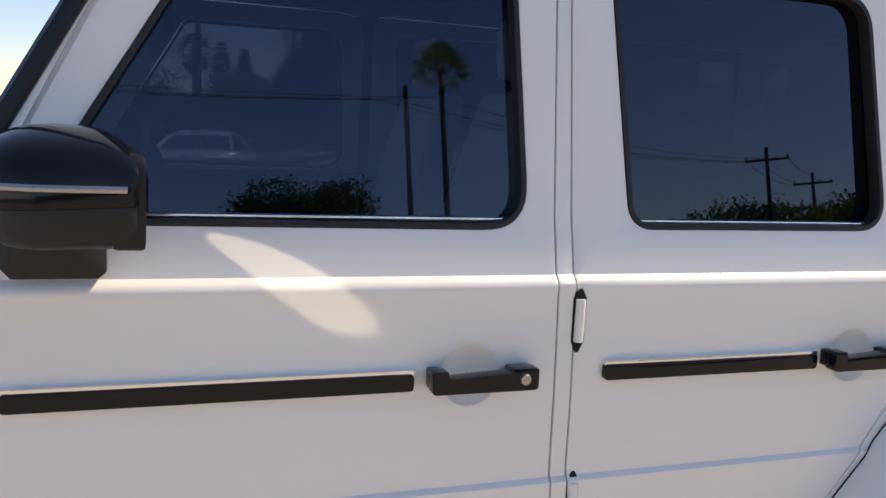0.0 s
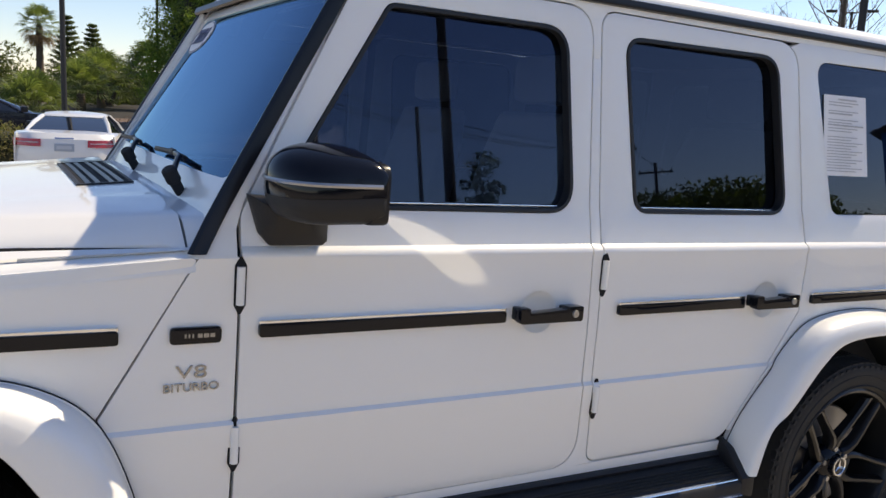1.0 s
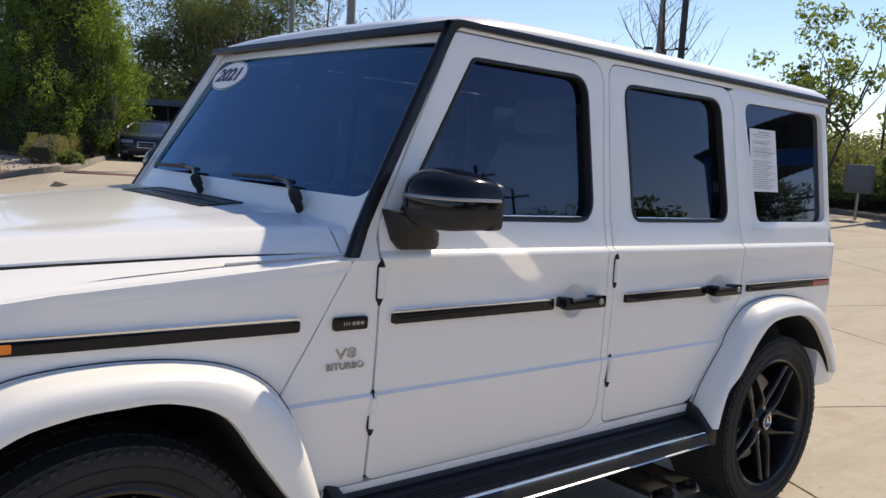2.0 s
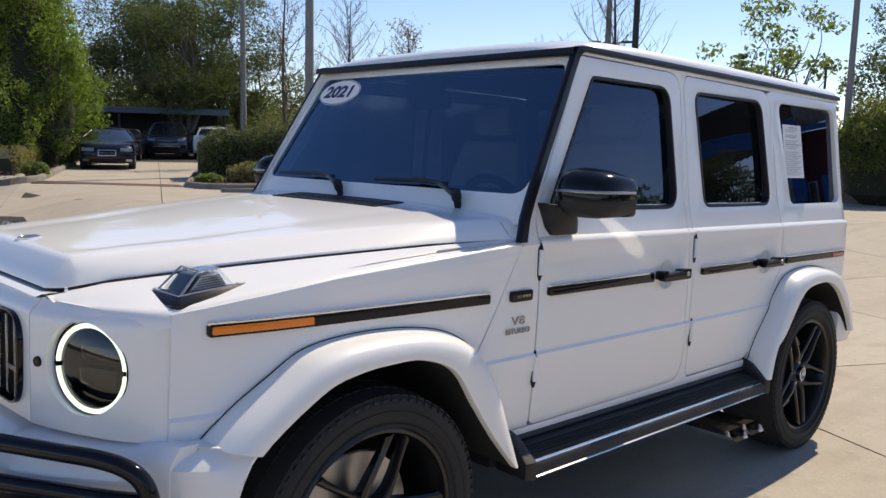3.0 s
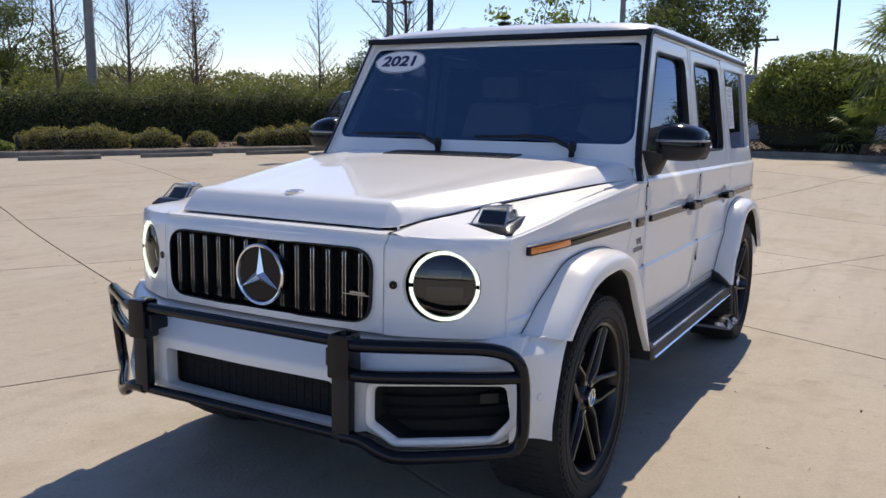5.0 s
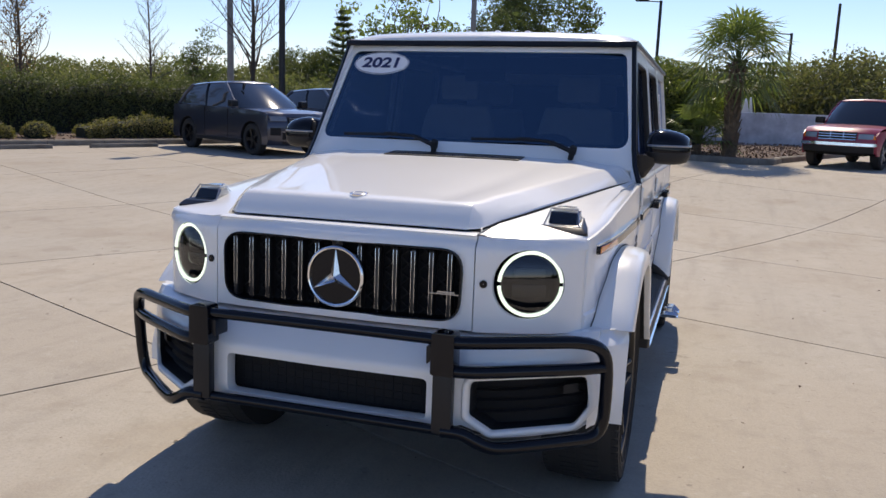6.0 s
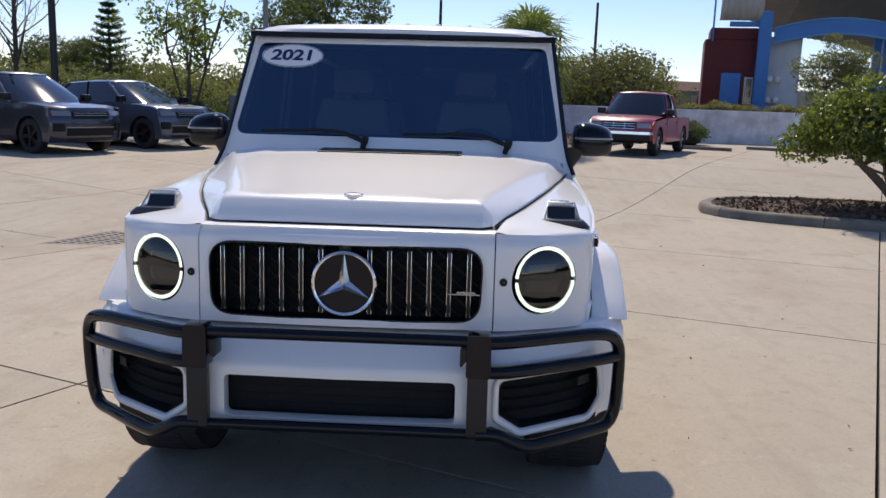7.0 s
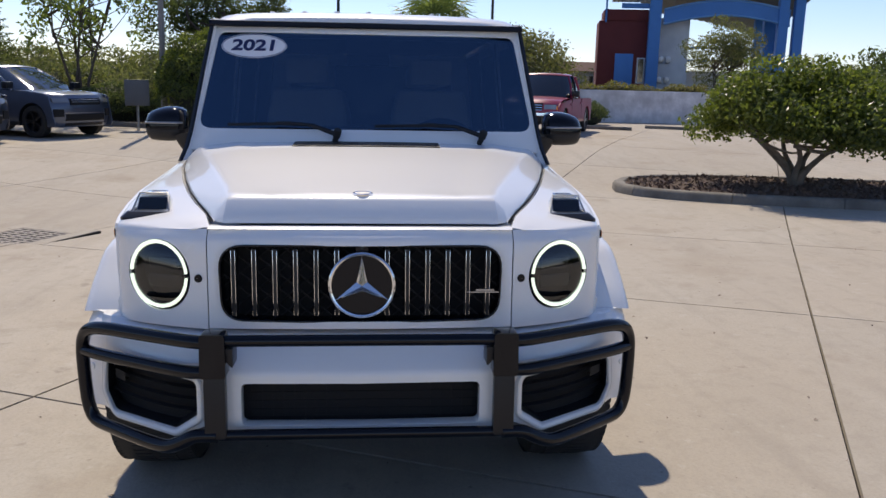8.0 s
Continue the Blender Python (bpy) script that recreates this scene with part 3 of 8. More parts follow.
# ---- bonnet, nose, windscreen and roof ----
def bonnet():
    rows = []
    #        x     plateau y  mid z   edge z  gap y  gap z
    table = [(-0.603, 0.776, 1.279, 1.254, 0.846, 1.190), (-0.57, 0.768, 1.276, 1.252, 0.832, 1.197), (-0.30, 0.692, 1.252, 1.232, 0.782, 1.182), (0.05, 0.594, 1.216, 1.204, 0.700, 1.158),
             (0.30, 0.522, 1.187, 1.180, 0.628, 1.136), (0.46, 0.474, 1.174, 1.168, 0.568, 1.116), (0.57, 0.450, 1.163, 1.158, 0.522, 1.104)]
    for x, yp, zc, ze, yg, zg in table:
        half = [(0.0, zc), (yp * 0.35, zc - 0.0005), (yp * 0.62, zc - 0.004), (yp * 0.70, zc - 0.0075), (yp * 0.78, zc - 0.004), (yp * 0.95, ze + 0.003), (yp, ze), (yp + 0.012, ze - 0.006),
                (yp + (yg - yp) * 0.6, ze - (ze - zg) * 0.55), (yg - 0.004, zg + 0.003), (yg, zg - 0.004), (yg, zg - 0.03)]
        rows.append([Vector((x, -y, z)) for y, z in half[:0:-1]] + [Vector((x, y, z)) for y, z in half])
    # the front fold: down to the lip
    for x, yf, zf in ((0.640, 0.436, 1.1565), (0.654, 0.436, 1.151), (0.664, 0.437, 1.143), (0.702, 0.442, 1.098), (0.711, 0.442, 1.086), (0.714, 0.440, 1.076)):
        f = max(0.0, (x - 0.585) / 0.132)
        yg = 0.512 - 0.035 * f
        zg = 1.098 - 0.020 * f
        half = [(0.0, zf), (yf * 0.35, zf), (yf * 0.62, zf), (yf * 0.70, zf), (yf * 0.78, zf), (yf * 0.93, zf), (yf * 0.97, zf - 0.001), (yf, zf - 0.004 * (1 - f)),
                (yf + (yg - yf) * 0.6, zf - (zf - zg) * 0.55), (yg - 0.004, zg + 0.003 * (1 - f)), (yg, zg - 0.004 * (1 - f)), (yg, min(zg - 0.012, zf - 0.006))]
        dx = [0, 0, 0, 0, 0, 0, 0, 0, -0.02 * f, -0.035 * f, -0.036 * f, -0.036 * f]
        rows.append([Vector((x + d, -y, z)) for (y, z), d in zip(half[:0:-1], dx[:0:-1])] + [Vector((x + d, y, z)) for (y, z), d in zip(half, dx)])
    rows[0] = [Vector((p.x - 0.022 * (abs(p.y) / 0.85) ** 4, p.y, p.z)) for p in rows[0]]
    return loft(rows)


part("bonnet", bonnet(), WHITE, car, smooth=28)
badge = spun([(0.001, 0.004), (0.030, 0.004), (0.032, 0.002), (0.032, -0.004)], pose(0.612, 0, 1.1605, 90 - 4, 0, -90), 28)
part("bonnet_badge", badge, STEEL, car, "small round badge")
part("badge_ring", spun([(0.027, 0.004), (0.029, 0.006), (0.033, 0.004), (0.033, -0.004)], pose(0.612, 0, 1.1605, 90 - 4, 0, -90), 28), CHROME, car)


def fender_top():
    """From the bonnet's gap out to the shoulder, rolled into the side."""
    rows = []
    for x, yg, zg in ((-0.640, 0.846, 1.190), (-0.30, 0.793, 1.175), (0.05, 0.711, 1.151), (0.30, 0.639, 1.129), (0.46, 0.579, 1.109), (0.555, 0.536, 1.096), (0.595, 0.517, 1.090), (0.64, 0.502, 1.080), (0.690, 0.488, 1.068), (0.724, 0.478, 1.063)):
        zs = lerp([(-0.63, 1.170), (0.10, 1.110), (0.555, 1.050), (0.69, 1.040), (0.724, 1.044)], x)
        ys = skin(min(x, 0.555), 1.0) if x <= 0.56 else lerp([(0.56, 0.824), (0.595, 0.806), (0.64, 0.735), (0.69, 0.640), (0.724, 0.555)], x)
        rows.append([(x, yg - 0.06, zg - 0.030), (x, yg - 0.006, zg - 0.022), (x, yg, zg - 0.006), (x, yg + 0.004, zg), (x, yg + (ys - yg) * 0.45, zg + (zs + 0.012 - zg) * 0.45), (x, ys - 0.05, zs + 0.014), (x, ys - 0.025, zs + 0.011), (x, ys - 0.010, zs + 0.003), (x, ys - 0.002, zs - 0.012), (x, ys, zs - 0.03)])
    bm = loft(rows)
    return bm


for side in (1, -1):
    flip = (lambda b: b) if side > 0 else mirrored
    part("fender_top", flip(fender_top()), WHITE, car)
    # dark strip added along the bonnet's edge to draw the gap's shade
    gap_strip = loft([[(x, y - 0.0004, z + 0.0015), (x, y - 0.0002, z - 0.006), (x, y + 0.003, z - 0.006)] for x, y, z in ((-0.62, 0.845, 1.186), (-0.30, 0.784, 1.178), (0.05, 0.702, 1.154), (0.30, 0.630, 1.132), (0.46, 0.570, 1.112), (0.57, 0.524, 1.098), (0.63, 0.498, 1.086), (0.672, 0.482, 1.079))])
    part("bonnet_seal", flip(gap_strip), RUBBER, car)
    shut = loft([[(x, 0.40, 1.060), (x, 0.47, 1.0635), (x, 0.50, 1.064), (x, 0.54, 1.064 if x < 0.66 else 1.055)] for x in (0.55, 0.62, 0.685, 0.728)])
    part("bonnet_shut", flip(shut), WHITE, car)


SIGNAL = pose(0.418, 0.716, 1.066, 0, 5, 0) @ Matrix.Diagonal((1.16, 1.16, 1, 1)) @ pose(-0.49, -0.71, -1.078)

# headlamp panels, nose and grille
PANEL = [(0.484, 0.768), (0.56, 0.742), (0.64, 0.706), (0.72, 0.664), (0.77, 0.628), (0.800, 0.595), (0.815, 0.570)]


def lamp_panel():
    hole = [Vector((0.650 + 0.1075 * math.cos(2 * math.pi * k / 40), 0.905 + 0.1165 * math.sin(2 * math.pi * k / 40))) for k in range(40)]
    bm = fill([Vector(p) for p in ((0.4875, 0.742), (0.815, 0.738), (0.815, 1.045), (0.77, 1.047), (0.70, 1.050), (0.62, 1.054), (0.4875, 1.060))], [hole])
    cut(bm, 0, [0.53, 0.56, 0.60, 0.64, 0.68, 0.72, 0.745, 0.77, 0.785, 0.80])
    cut(bm, 2, [0.78, 0.98, 1.02, 1.035, 1.045])
    for v in bm.verts:
        y, z = v.co.x, v.co.z
        roll = 0.030 * smooth_step(1.005, 1.058, z) ** 2
        v.co = (lerp(PANEL, y) - roll, y, z)
    thicken(bm, (-0.02, 0, 0))
    bmesh.ops.recalc_face_normals(bm, faces=bm.faces)
    return bm


def headlamp(side):
    flip = (lambda b: b) if side > 0 else mirrored
    at = pose(0.668, 0.651, 0.905, 0, 0, -66)
    lamp = part("headlamp", flip(spun([(0.1155, 0.016), (0.1155, -0.06), (0.10, -0.07), (0.001, -0.08)], at, 48)), BLACK, car, "round headlamp with a lit white ring")
    part("bezel", flip(spun([(0.116, 0.002), (0.1155, 0.016), (0.1140, 0.018), (0.1125, 0.010)], at, 48)), BLACK, lamp)
    for a0, a1 in ((4, 176), (184, 356)):
        arc = [Vector((0.1062 * math.cos(radians(a)), 0.014, 0.1062 * math.sin(radians(a)))) for a in np.linspace(a0, a1, 30)]
        part("light_ring", flip(join(None, tube(arc, 0.0062, 8), at)), LIT, lamp, "lit white ring")
    inner = spun([(0.1015, 0.006), (0.090, -0.03), (0.06, -0.045), (0.001, -0.05)], at, 40)
    part("reflector", flip(inner), SATIN, lamp)
    unit = box(-0.055, 0.055, -0.045, -0.005, 0.012, 0.05, 0.01)
    join(unit, box(-0.06, 0.06, -0.04, -0.005, -0.05, -0.004, 0.008))
    unit.transform(at)
    part("lamp_unit", flip(unit), LENS, lamp)
    lens = spun([(0.1010, 0.012), (0.085, 0.018), (0.06, 0.024), (0.03, 0.028), (0.001, 0.029)], at, 48)
    cover = part("lens", flip(lens), SMOKED, lamp)
    cover.visible_shadow = False


for side in (1, -1):
    flip = (lambda b: b) if side > 0 else mirrored
    part("lamp_panel", flip(lamp_panel()), WHITE, car)
    headlamp(side)
    sensor = spun([(0.001, 0.006), (0.012, 0.006), (0.0135, 0.003), (0.0135, -0.004)], pose(lerp(PANEL, 0.515), 0.515, 0.905, 0, 0, -72), 20)
    part("park_sensor", flip(sensor), BLACK, car)
    # turn signal on the fender
    base = loft([[Vector((x, y, z)) for x, y in ((0.60, 0.635), (0.60, 0.785), (0.585, 0.795), (0.395, 0.765), (0.385, 0.745), (0.39, 0.668), (0.40, 0.655), (0.585, 0.628))] for z in (1.050, 1.092)]
                + [[Vector((0.49 + (x - 0.49) * 0.86, 0.71 + (y - 0.71) * 0.82, 1.108)) for x, y in ((0.60, 0.635), (0.60, 0.785), (0.585, 0.795), (0.395, 0.765), (0.385, 0.745), (0.39, 0.668), (0.40, 0.655), (0.585, 0.628))]], close=True, caps=True)
    base.transform(SIGNAL)
    signal = part("turn_signal", flip(base), SATIN, car, "black turn signal housing with a clear lens")
    dome = loft([[Vector((x, y, z)) for x, y in ((0.565 - 0.9 * (z - 1.105), 0.658 + 0.25 * (z - 1.105)), (0.565 - 0.9 * (z - 1.105), 0.768 - 0.25 * (z - 1.105)), (0.43 + 0.55 * (z - 1.105), 0.752 - 0.3 * (z - 1.105)), (0.43 + 0.55 * (z - 1.105), 0.672 + 0.3 * (z - 1.105)))] for z in (1.104, 1.125, 1.158)], close=True, caps=True)
    bevel(dome, 0.010, 3, 50)
    dome.transform(SIGNAL)
    cover = part("signal_lens", flip(dome), CLEAR, signal)
    cover.visible_shadow = False
    core = loft([[Vector((x, y, z)) for x, y in ((0.552 - 0.9 * (z - 1.105), 0.668), (0.552 - 0.9 * (z - 1.105), 0.758), (0.445 + 0.5 * (z - 1.105), 0.744), (0.445 + 0.5 * (z - 1.105), 0.680))] for z in (1.106, 1.146)], close=True, caps=True)
    bevel(core, 0.006, 2, 50)
    core.transform(SIGNAL)
    part("signal_core", flip(core), STEEL, signal, "bright ribbed reflector")
    pane = loft([[Vector((x, y, z)) for x, y in ((0.557 - 0.9 * (z - 1.105), 0.672), (0.557 - 0.9 * (z - 1.105), 0.754), (0.550 - 0.9 * (z - 1.105), 0.752), (0.550 - 0.9 * (z - 1.105), 0.674))] for z in (1.110, 1.144)], close=True, caps=True)
    pane.transform(SIGNAL)
    part("signal_window", flip(pane), BLACK, signal)
    for k in range(6):
        z = 1.110 + 0.006 * k
        groove = box(0.452 + 0.5 * (z - 1.105), 0.545 - 0.9 * (z - 1.105), 0.742, 0.7565, z, z + 0.0025)
        groove.transform(SIGNAL)
        part("reflector_groove", flip(groove), LENS, signal)
    cap = loft([[Vector((x, y, z)) for x, y in ((0.514, 0.674), (0.514, 0.752), (0.462, 0.738), (0.462, 0.686))] for z in (1.1515, 1.1545)], close=True, caps=True)
    cap.transform(SIGNAL)
    part("lens_top", flip(cap), CHROME, signal, "ribbed bright top of the lens")
    for k in range(5):
        x = 0.464 + 0.0115 * k
        part("signal_rib", flip(join(None, box(x, x + 0.003, 0.684, 0.742, 1.1545, 1.1565), SIGNAL)), CHROME, signal)
    rim_line = [(0.577, 0.652, 1.1085), (0.577, 0.772, 1.1085), (0.423, 0.756, 1.1085), (0.423, 0.668, 1.1085), (0.577, 0.652, 1.1085)]
    part("lens_rim", flip(join(None, tube(rim_line, 0.0026, 6), SIGNAL)), STEEL, signal)
    frame_line = [(0.568, 0.660, 1.1085), (0.518, 0.673, 1.160), (0.518, 0.753, 1.160), (0.568, 0.766, 1.1085)]
    part("lens_frame", flip(join(None, tube(frame_line, 0.0028, 6), SIGNAL)), STEEL, signal)

GRILLE = rounded([(-0.448, 1.014, 0.075), (0.448, 1.014, 0.075), (0.440, 0.775, 0.075), (0.20, 0.768), (-0.20, 0.768), (-0.440, 0.775, 0.075)], 6)


def nose():
    outline = [Vector(p) for p in ((-0.4835, 0.745), (0.4835, 0.745), (0.4835, 1.060), (-0.4835, 1.060))]
    bm = fill(outline, [GRILLE])
    cut(bm, 2, [1.02, 1.035, 1.045, 1.052])
    cut(bm, 0, [-0.4, -0.2, 0, 0.2, 0.4])
    for v in bm.verts:
        y, z = v.co.x, v.co.z
        roll = 0.030 * smooth_step(1.012, 1.06, z) ** 2
        v.co = (0.788 - 0.085 * (abs(y) / 0.484) ** 2 * 0.24 - roll, y, z)
    thicken(bm, (-0.035, 0, 0))
    bmesh.ops.recalc_face_normals(bm, faces=bm.faces)
    return bm


part("nose_panel", nose(), WHITE, car)
part("bonnet_ledge", loft([[(0.66, y, 1.0705), (0.7085 - 0.034 * max(0.0, (abs(y) - 0.40) / 0.08), y, 1.0725)] for y in np.linspace(-0.462, 0.462, 13)]), WHITE, car)
lip = loft([[(0.60, y, 1.055), (0.685, y, 1.060), (0.690, y, 1.066), (0.702, y, 1.069), (0.735, y, 1.068), (0.752, y, 1.0625), (0.757 - 0.02 * (abs(y) / 0.48) ** 2, y, 1.056), (0.75, y, 1.045)] for y in np.linspace(-0.484, 0.484, 13)])
part("nose_top", lip, WHITE, car)

grille = part("grille", prism(inset(GRILLE, -0.004), 0, 0.700, 0.715), VOID, car, "black grille with slim bright upright bars")
part("grille_frame", prism(inset(GRILLE, -0.003), 0, 0.715, 0.786, 0.003, [inset(GRILLE, 0.0035)]), BLACK, grille)
mesh = None
for k in range(-7, 8):
    mesh = tube([(0.722, k * 0.06 - 0.14, 0.775), (0.722, k * 0.06 + 0.14, 1.01)], 0.003, 5, mesh)
    mesh = tube([(0.724, k * 0.06 + 0.14, 0.775), (0.724, k * 0.06 - 0.14, 1.01)], 0.003, 5, mesh)
part("grille_mesh", mesh, PLASTIC, grille)
for k in range(12):
    y = (0.080 + 0.0647 * (k % 6)) * (1 if k < 6 else -1)
    z0, z1 = 0.785, 1.002
    slat = box(0.735, 0.774, y - 0.0072, y + 0.0072, z0, z1, 0.002)
    bar = part("grille_bar", slat, SEAL, grille)
    for d in (-0.0062, 0.0062):
        part("bright_edge", box(0.7735, 0.7785, y + d - 0.0008, y + d + 0.0008, z0 + 0.004, z1 - 0.004, 0.0005), CHROME, bar)

emblem = part("emblem", spun([(0.001, 0.004), (0.095, 0.004), (0.10, -0.004), (0.10, -0.03)], pose(0.792, 0, 0.891, 0, 0, -90), 48), BLACK, car, "round emblem with a bright ring and three arms")
part("emblem_ring", spun([(0.0935, 0.004), (0.096, 0.012), (0.101, 0.014), (0.106, 0.010), (0.107, 0.0), (0.104, -0.006)], pose(0.792, 0, 0.891, 0, 0, -90), 56), CHROME, emblem)
for k in range(3):
    a = radians(90 + 120 * k)
    tip, l, r = Vector((math.cos(a), math.sin(a))) * 0.097, Vector((math.cos(a + 1.05), math.sin(a + 1.05))) * 0.019, Vector((math.cos(a - 1.05), math.sin(a - 1.05))) * 0.019
    own = bmesh.new()
    c = own.verts.new((0.816, 0, 0.891))
    vt, vl, vr = (own.verts.new((0.798, p.x, 0.891 + p.y)) for p in (tip, l, r))
    m0 = own.verts.new((0.806, tip.x * 0.55, 0.891 + tip.y * 0.55))
    for f in ((c, m0, vl), (m0, vt, vl), (c, vr, m0), (m0, vr, vt)):
        own.faces.new(f)
    part("emblem_arm", own, CHROME, emblem, smooth=0)
tag = box(0.779, 0.783, 0.335, 0.445, 0.862, 0.866)
join(tag, box(0.779, 0.783, 0.365, 0.425, 0.867, 0.874))
part("grille_badge", tag, LETTER, grille, "bright badge bar")
eye = spun([(0.001, 0.012), (0.020, 0.010), (0.024, 0.002), (0.024, -0.01)], pose(0.775, 0.0, 1.003, 0, 0, -90), 20)
part("camera_housing", eye, BLACK, grille)


def pillar_front(z):
    return -0.628 - 0.553 * (z - 1.18)


def door_front(z):
    return lerp([(1.17, -0.733), (1.245, -0.734), (1.28, -0.746), (1.838, -1.016)], z)


# windscreen: its frame, glass, black pillars and header
def screen_x(z):
    return -0.712 - 0.598 * (z - 1.35)


def sag(y):
    """How far the windscreen falls back from its middle towards the pillars."""
    u = abs(y) / 0.8
    return 0.024 * (0.2 * u ** 2 + 0.8 * u ** 5)


def screen_sheet(outline, holes, out, thick):
    bm = fill(outline, holes)
    cut(bm, 0, np.arange(-0.75, 0.76, 0.075))
    for v in bm.verts:
        y, z = v.co.x, v.co.z
        v.co = (screen_x(z) + out - sag(y), y, z + out * 0.5)
    thicken(bm, (-thick, 0, -thick * 0.5))
    bmesh.ops.recalc_face_normals(bm, faces=bm.faces)
    return bm


SCREEN = rounded([(-0.812, 1.334, 0.06), (0.812, 1.334, 0.06), (0.744, 1.810, 0.045), (-0.744, 1.810, 0.045)], 7)
FRAME = rounded([(-0.838, 1.235, 0.01), (0.838, 1.235, 0.01), (0.770, 1.838, 0.01), (-0.770, 1.838, 0.01)], 7)
part("windscreen_frame", bevel(screen_sheet(FRAME, [SCREEN], 0.0, 0.05), 0.004, 2, 60), WHITE, car)
part("screen_border", screen_sheet(inset(SCREEN, -0.004), [inset(SCREEN, 0.020)], -0.010, 0.004), SEAL, car)
pane = clear_inside(part("windscreen", screen_sheet(inset(SCREEN, 0.001), (), -0.006, 0.003), SHIELD, car, "tinted windscreen with a year sticker"), (1, 0, 0))
pane.visible_shadow = False
COWL_Y = [(0.0, 1.264), (0.3, 1.263), (0.55, 1.259), (0.70, 1.254), (0.775, 1.249), (0.80, 1.240), (0.825, 1.214), (0.845, 1.186), (0.856, 1.165)]
rows = []
for y, z in [(-y, z) for y, z in COWL_Y[:0:-1]] + COWL_Y:
    f = (abs(y) / 0.85) ** 4
    rows.append([(-0.609 - 0.022 * f, y, z - 0.05), (-0.609 - 0.022 * f, y, z - 0.003), (-0.612 - 0.022 * f, y, z), (-0.65 - 0.02 * f, y, z + 0.002), (-0.70, y, z + 0.012)])
part("cowl", loft(rows), WHITE, car)


def bonnet_top(x, y):
    return lerp([(-0.603, 1.279), (-0.57, 1.276), (-0.30, 1.252)], x) - 0.004 * (abs(y) / 0.48) ** 2


def vent_piece(x0, x1, y0, y1, low, high):
    """A piece of the cowl vent that follows the bonnet's crown."""
    rows_ = [[(x, y, bonnet_top(x, y) + h) for x, h in ((x0, low), (x0, high), (x1, high), (x1, low))] for y in np.linspace(y0, y1, 9)]
    return loft(rows_, close=True, caps=True)


vent = part("cowl_vent", vent_piece(-0.590, -0.456, -0.33, 0.33, -0.012, 0.0018), VOID, car, "black slatted vent behind the bonnet")
rim = vent_piece(-0.463, -0.452, -0.335, 0.335, -0.01, 0.0048)
join(rim, vent_piece(-0.592, -0.584, -0.335, 0.335, -0.01, 0.0048))
for y in (-0.33, 0.33):
    join(rim, vent_piece(-0.592, -0.452, y - 0.006, y + 0.006, -0.01, 0.0046))
part("vent_rim", rim, PLASTIC, vent)
for x in (-0.482, -0.506, -0.540, -0.564):
    part("vent_slat", vent_piece(x - 0.0065, x + 0.0065, -0.325, 0.325, -0.008, 0.0038), SATIN, vent)
for y in (-0.145, 0.555):
    aim = pose(-0.650, y, 1.312, 90 - 34, 0, -62)
    base = spun([(0.001, 0.030), (0.013, 0.030), (0.0175, 0.026), (0.0185, 0.018), (0.0185, -0.008), (0.014, -0.014), (0.013, -0.045)], aim, 20)
    wiper = part("wiper", base, RUBBER, car, "black wiper resting on the windscreen")
    arm = [(-0.650, y - 0.006, 1.316), (-0.664, y - 0.055, 1.332), (-0.680, y - 0.105, 1.349), (-0.690, y - 0.145, 1.357), (-0.696, y - 0.26, 1.362)]
    part("wiper_arm", tube(curve(arm, 5), 0.009, 10, end=0.005, flat=1.4), SATIN, wiper)
    yoke = tube([(-0.695, y - 0.22, 1.361), (-0.700, y - 0.29, 1.361)], 0.008, 8, flat=1.2)
    part("wiper_yoke", yoke, PLASTIC, wiper)
    blade = [(-0.700, y - 0.10, 1.354), (-0.700, y - 0.29, 1.358), (-0.698, y - 0.52, 1.353)]
    part("wiper_blade", tube(curve(blade, 4), 0.005, 6, flat=1.6), PLASTIC, wiper)

sticker = bmesh.new()
ring = [sticker.verts.new((0.163 * math.cos(2 * math.pi * k / 36), 0.072 * math.sin(2 * math.pi * k / 36), 0)) for k in range(36)]
sticker.faces.new(ring)
thicken(sticker, (0, 0, 0.001))
ST = Matrix.Translation((screen_x(1.738) - 0.0125, -0.568, 1.738)) @ Matrix(((0.0435, -0.513, 0.858, 0), (0.999, 0.0, -0.03, 0), (0.0, 0.858, 0.513, 0), (0, 0, 0, 1)))


def lay(verts, up):
    """Bends what lies flat at the sticker's place onto the curved glass."""
    for v in verts:
        flat = (ST.inverted() @ v.co).z
        v.co.x = screen_x(v.co.z + 0.003) - 0.006 - sag(v.co.y) + up + flat


sticker.transform(ST)
bmesh.ops.subdivide_edges(sticker, edges=sticker.edges[:], cuts=2)
lay(sticker.verts, 0.0015)
label_ob = part("year_sticker", sticker, PAPER, car, "white oval sticker with dark numerals")
numerals = text_part("2021", 0.088, NAVY, label_ob, ST @ pose(0.004, 0, 0.002) @ Matrix(((1.30, 0.12, 0, 0), (0, 1, 0, 0), (0, 0, 1, 0), (0, 0, 0, 1))), 0.0008, bold=0.0026)
lay(numerals.data.vertices, 0.0022)
rim = []
for k in range(49):
    a = 2 * math.pi * k / 48
    rim.append(ST @ Vector((0.158 * math.cos(a), 0.0675 * math.sin(a), 0.001)))
band = tube(rim, 0.0018, 5)
lay(band.verts, 0.0018)
part("sticker_rim", band, NAVY, label_ob)

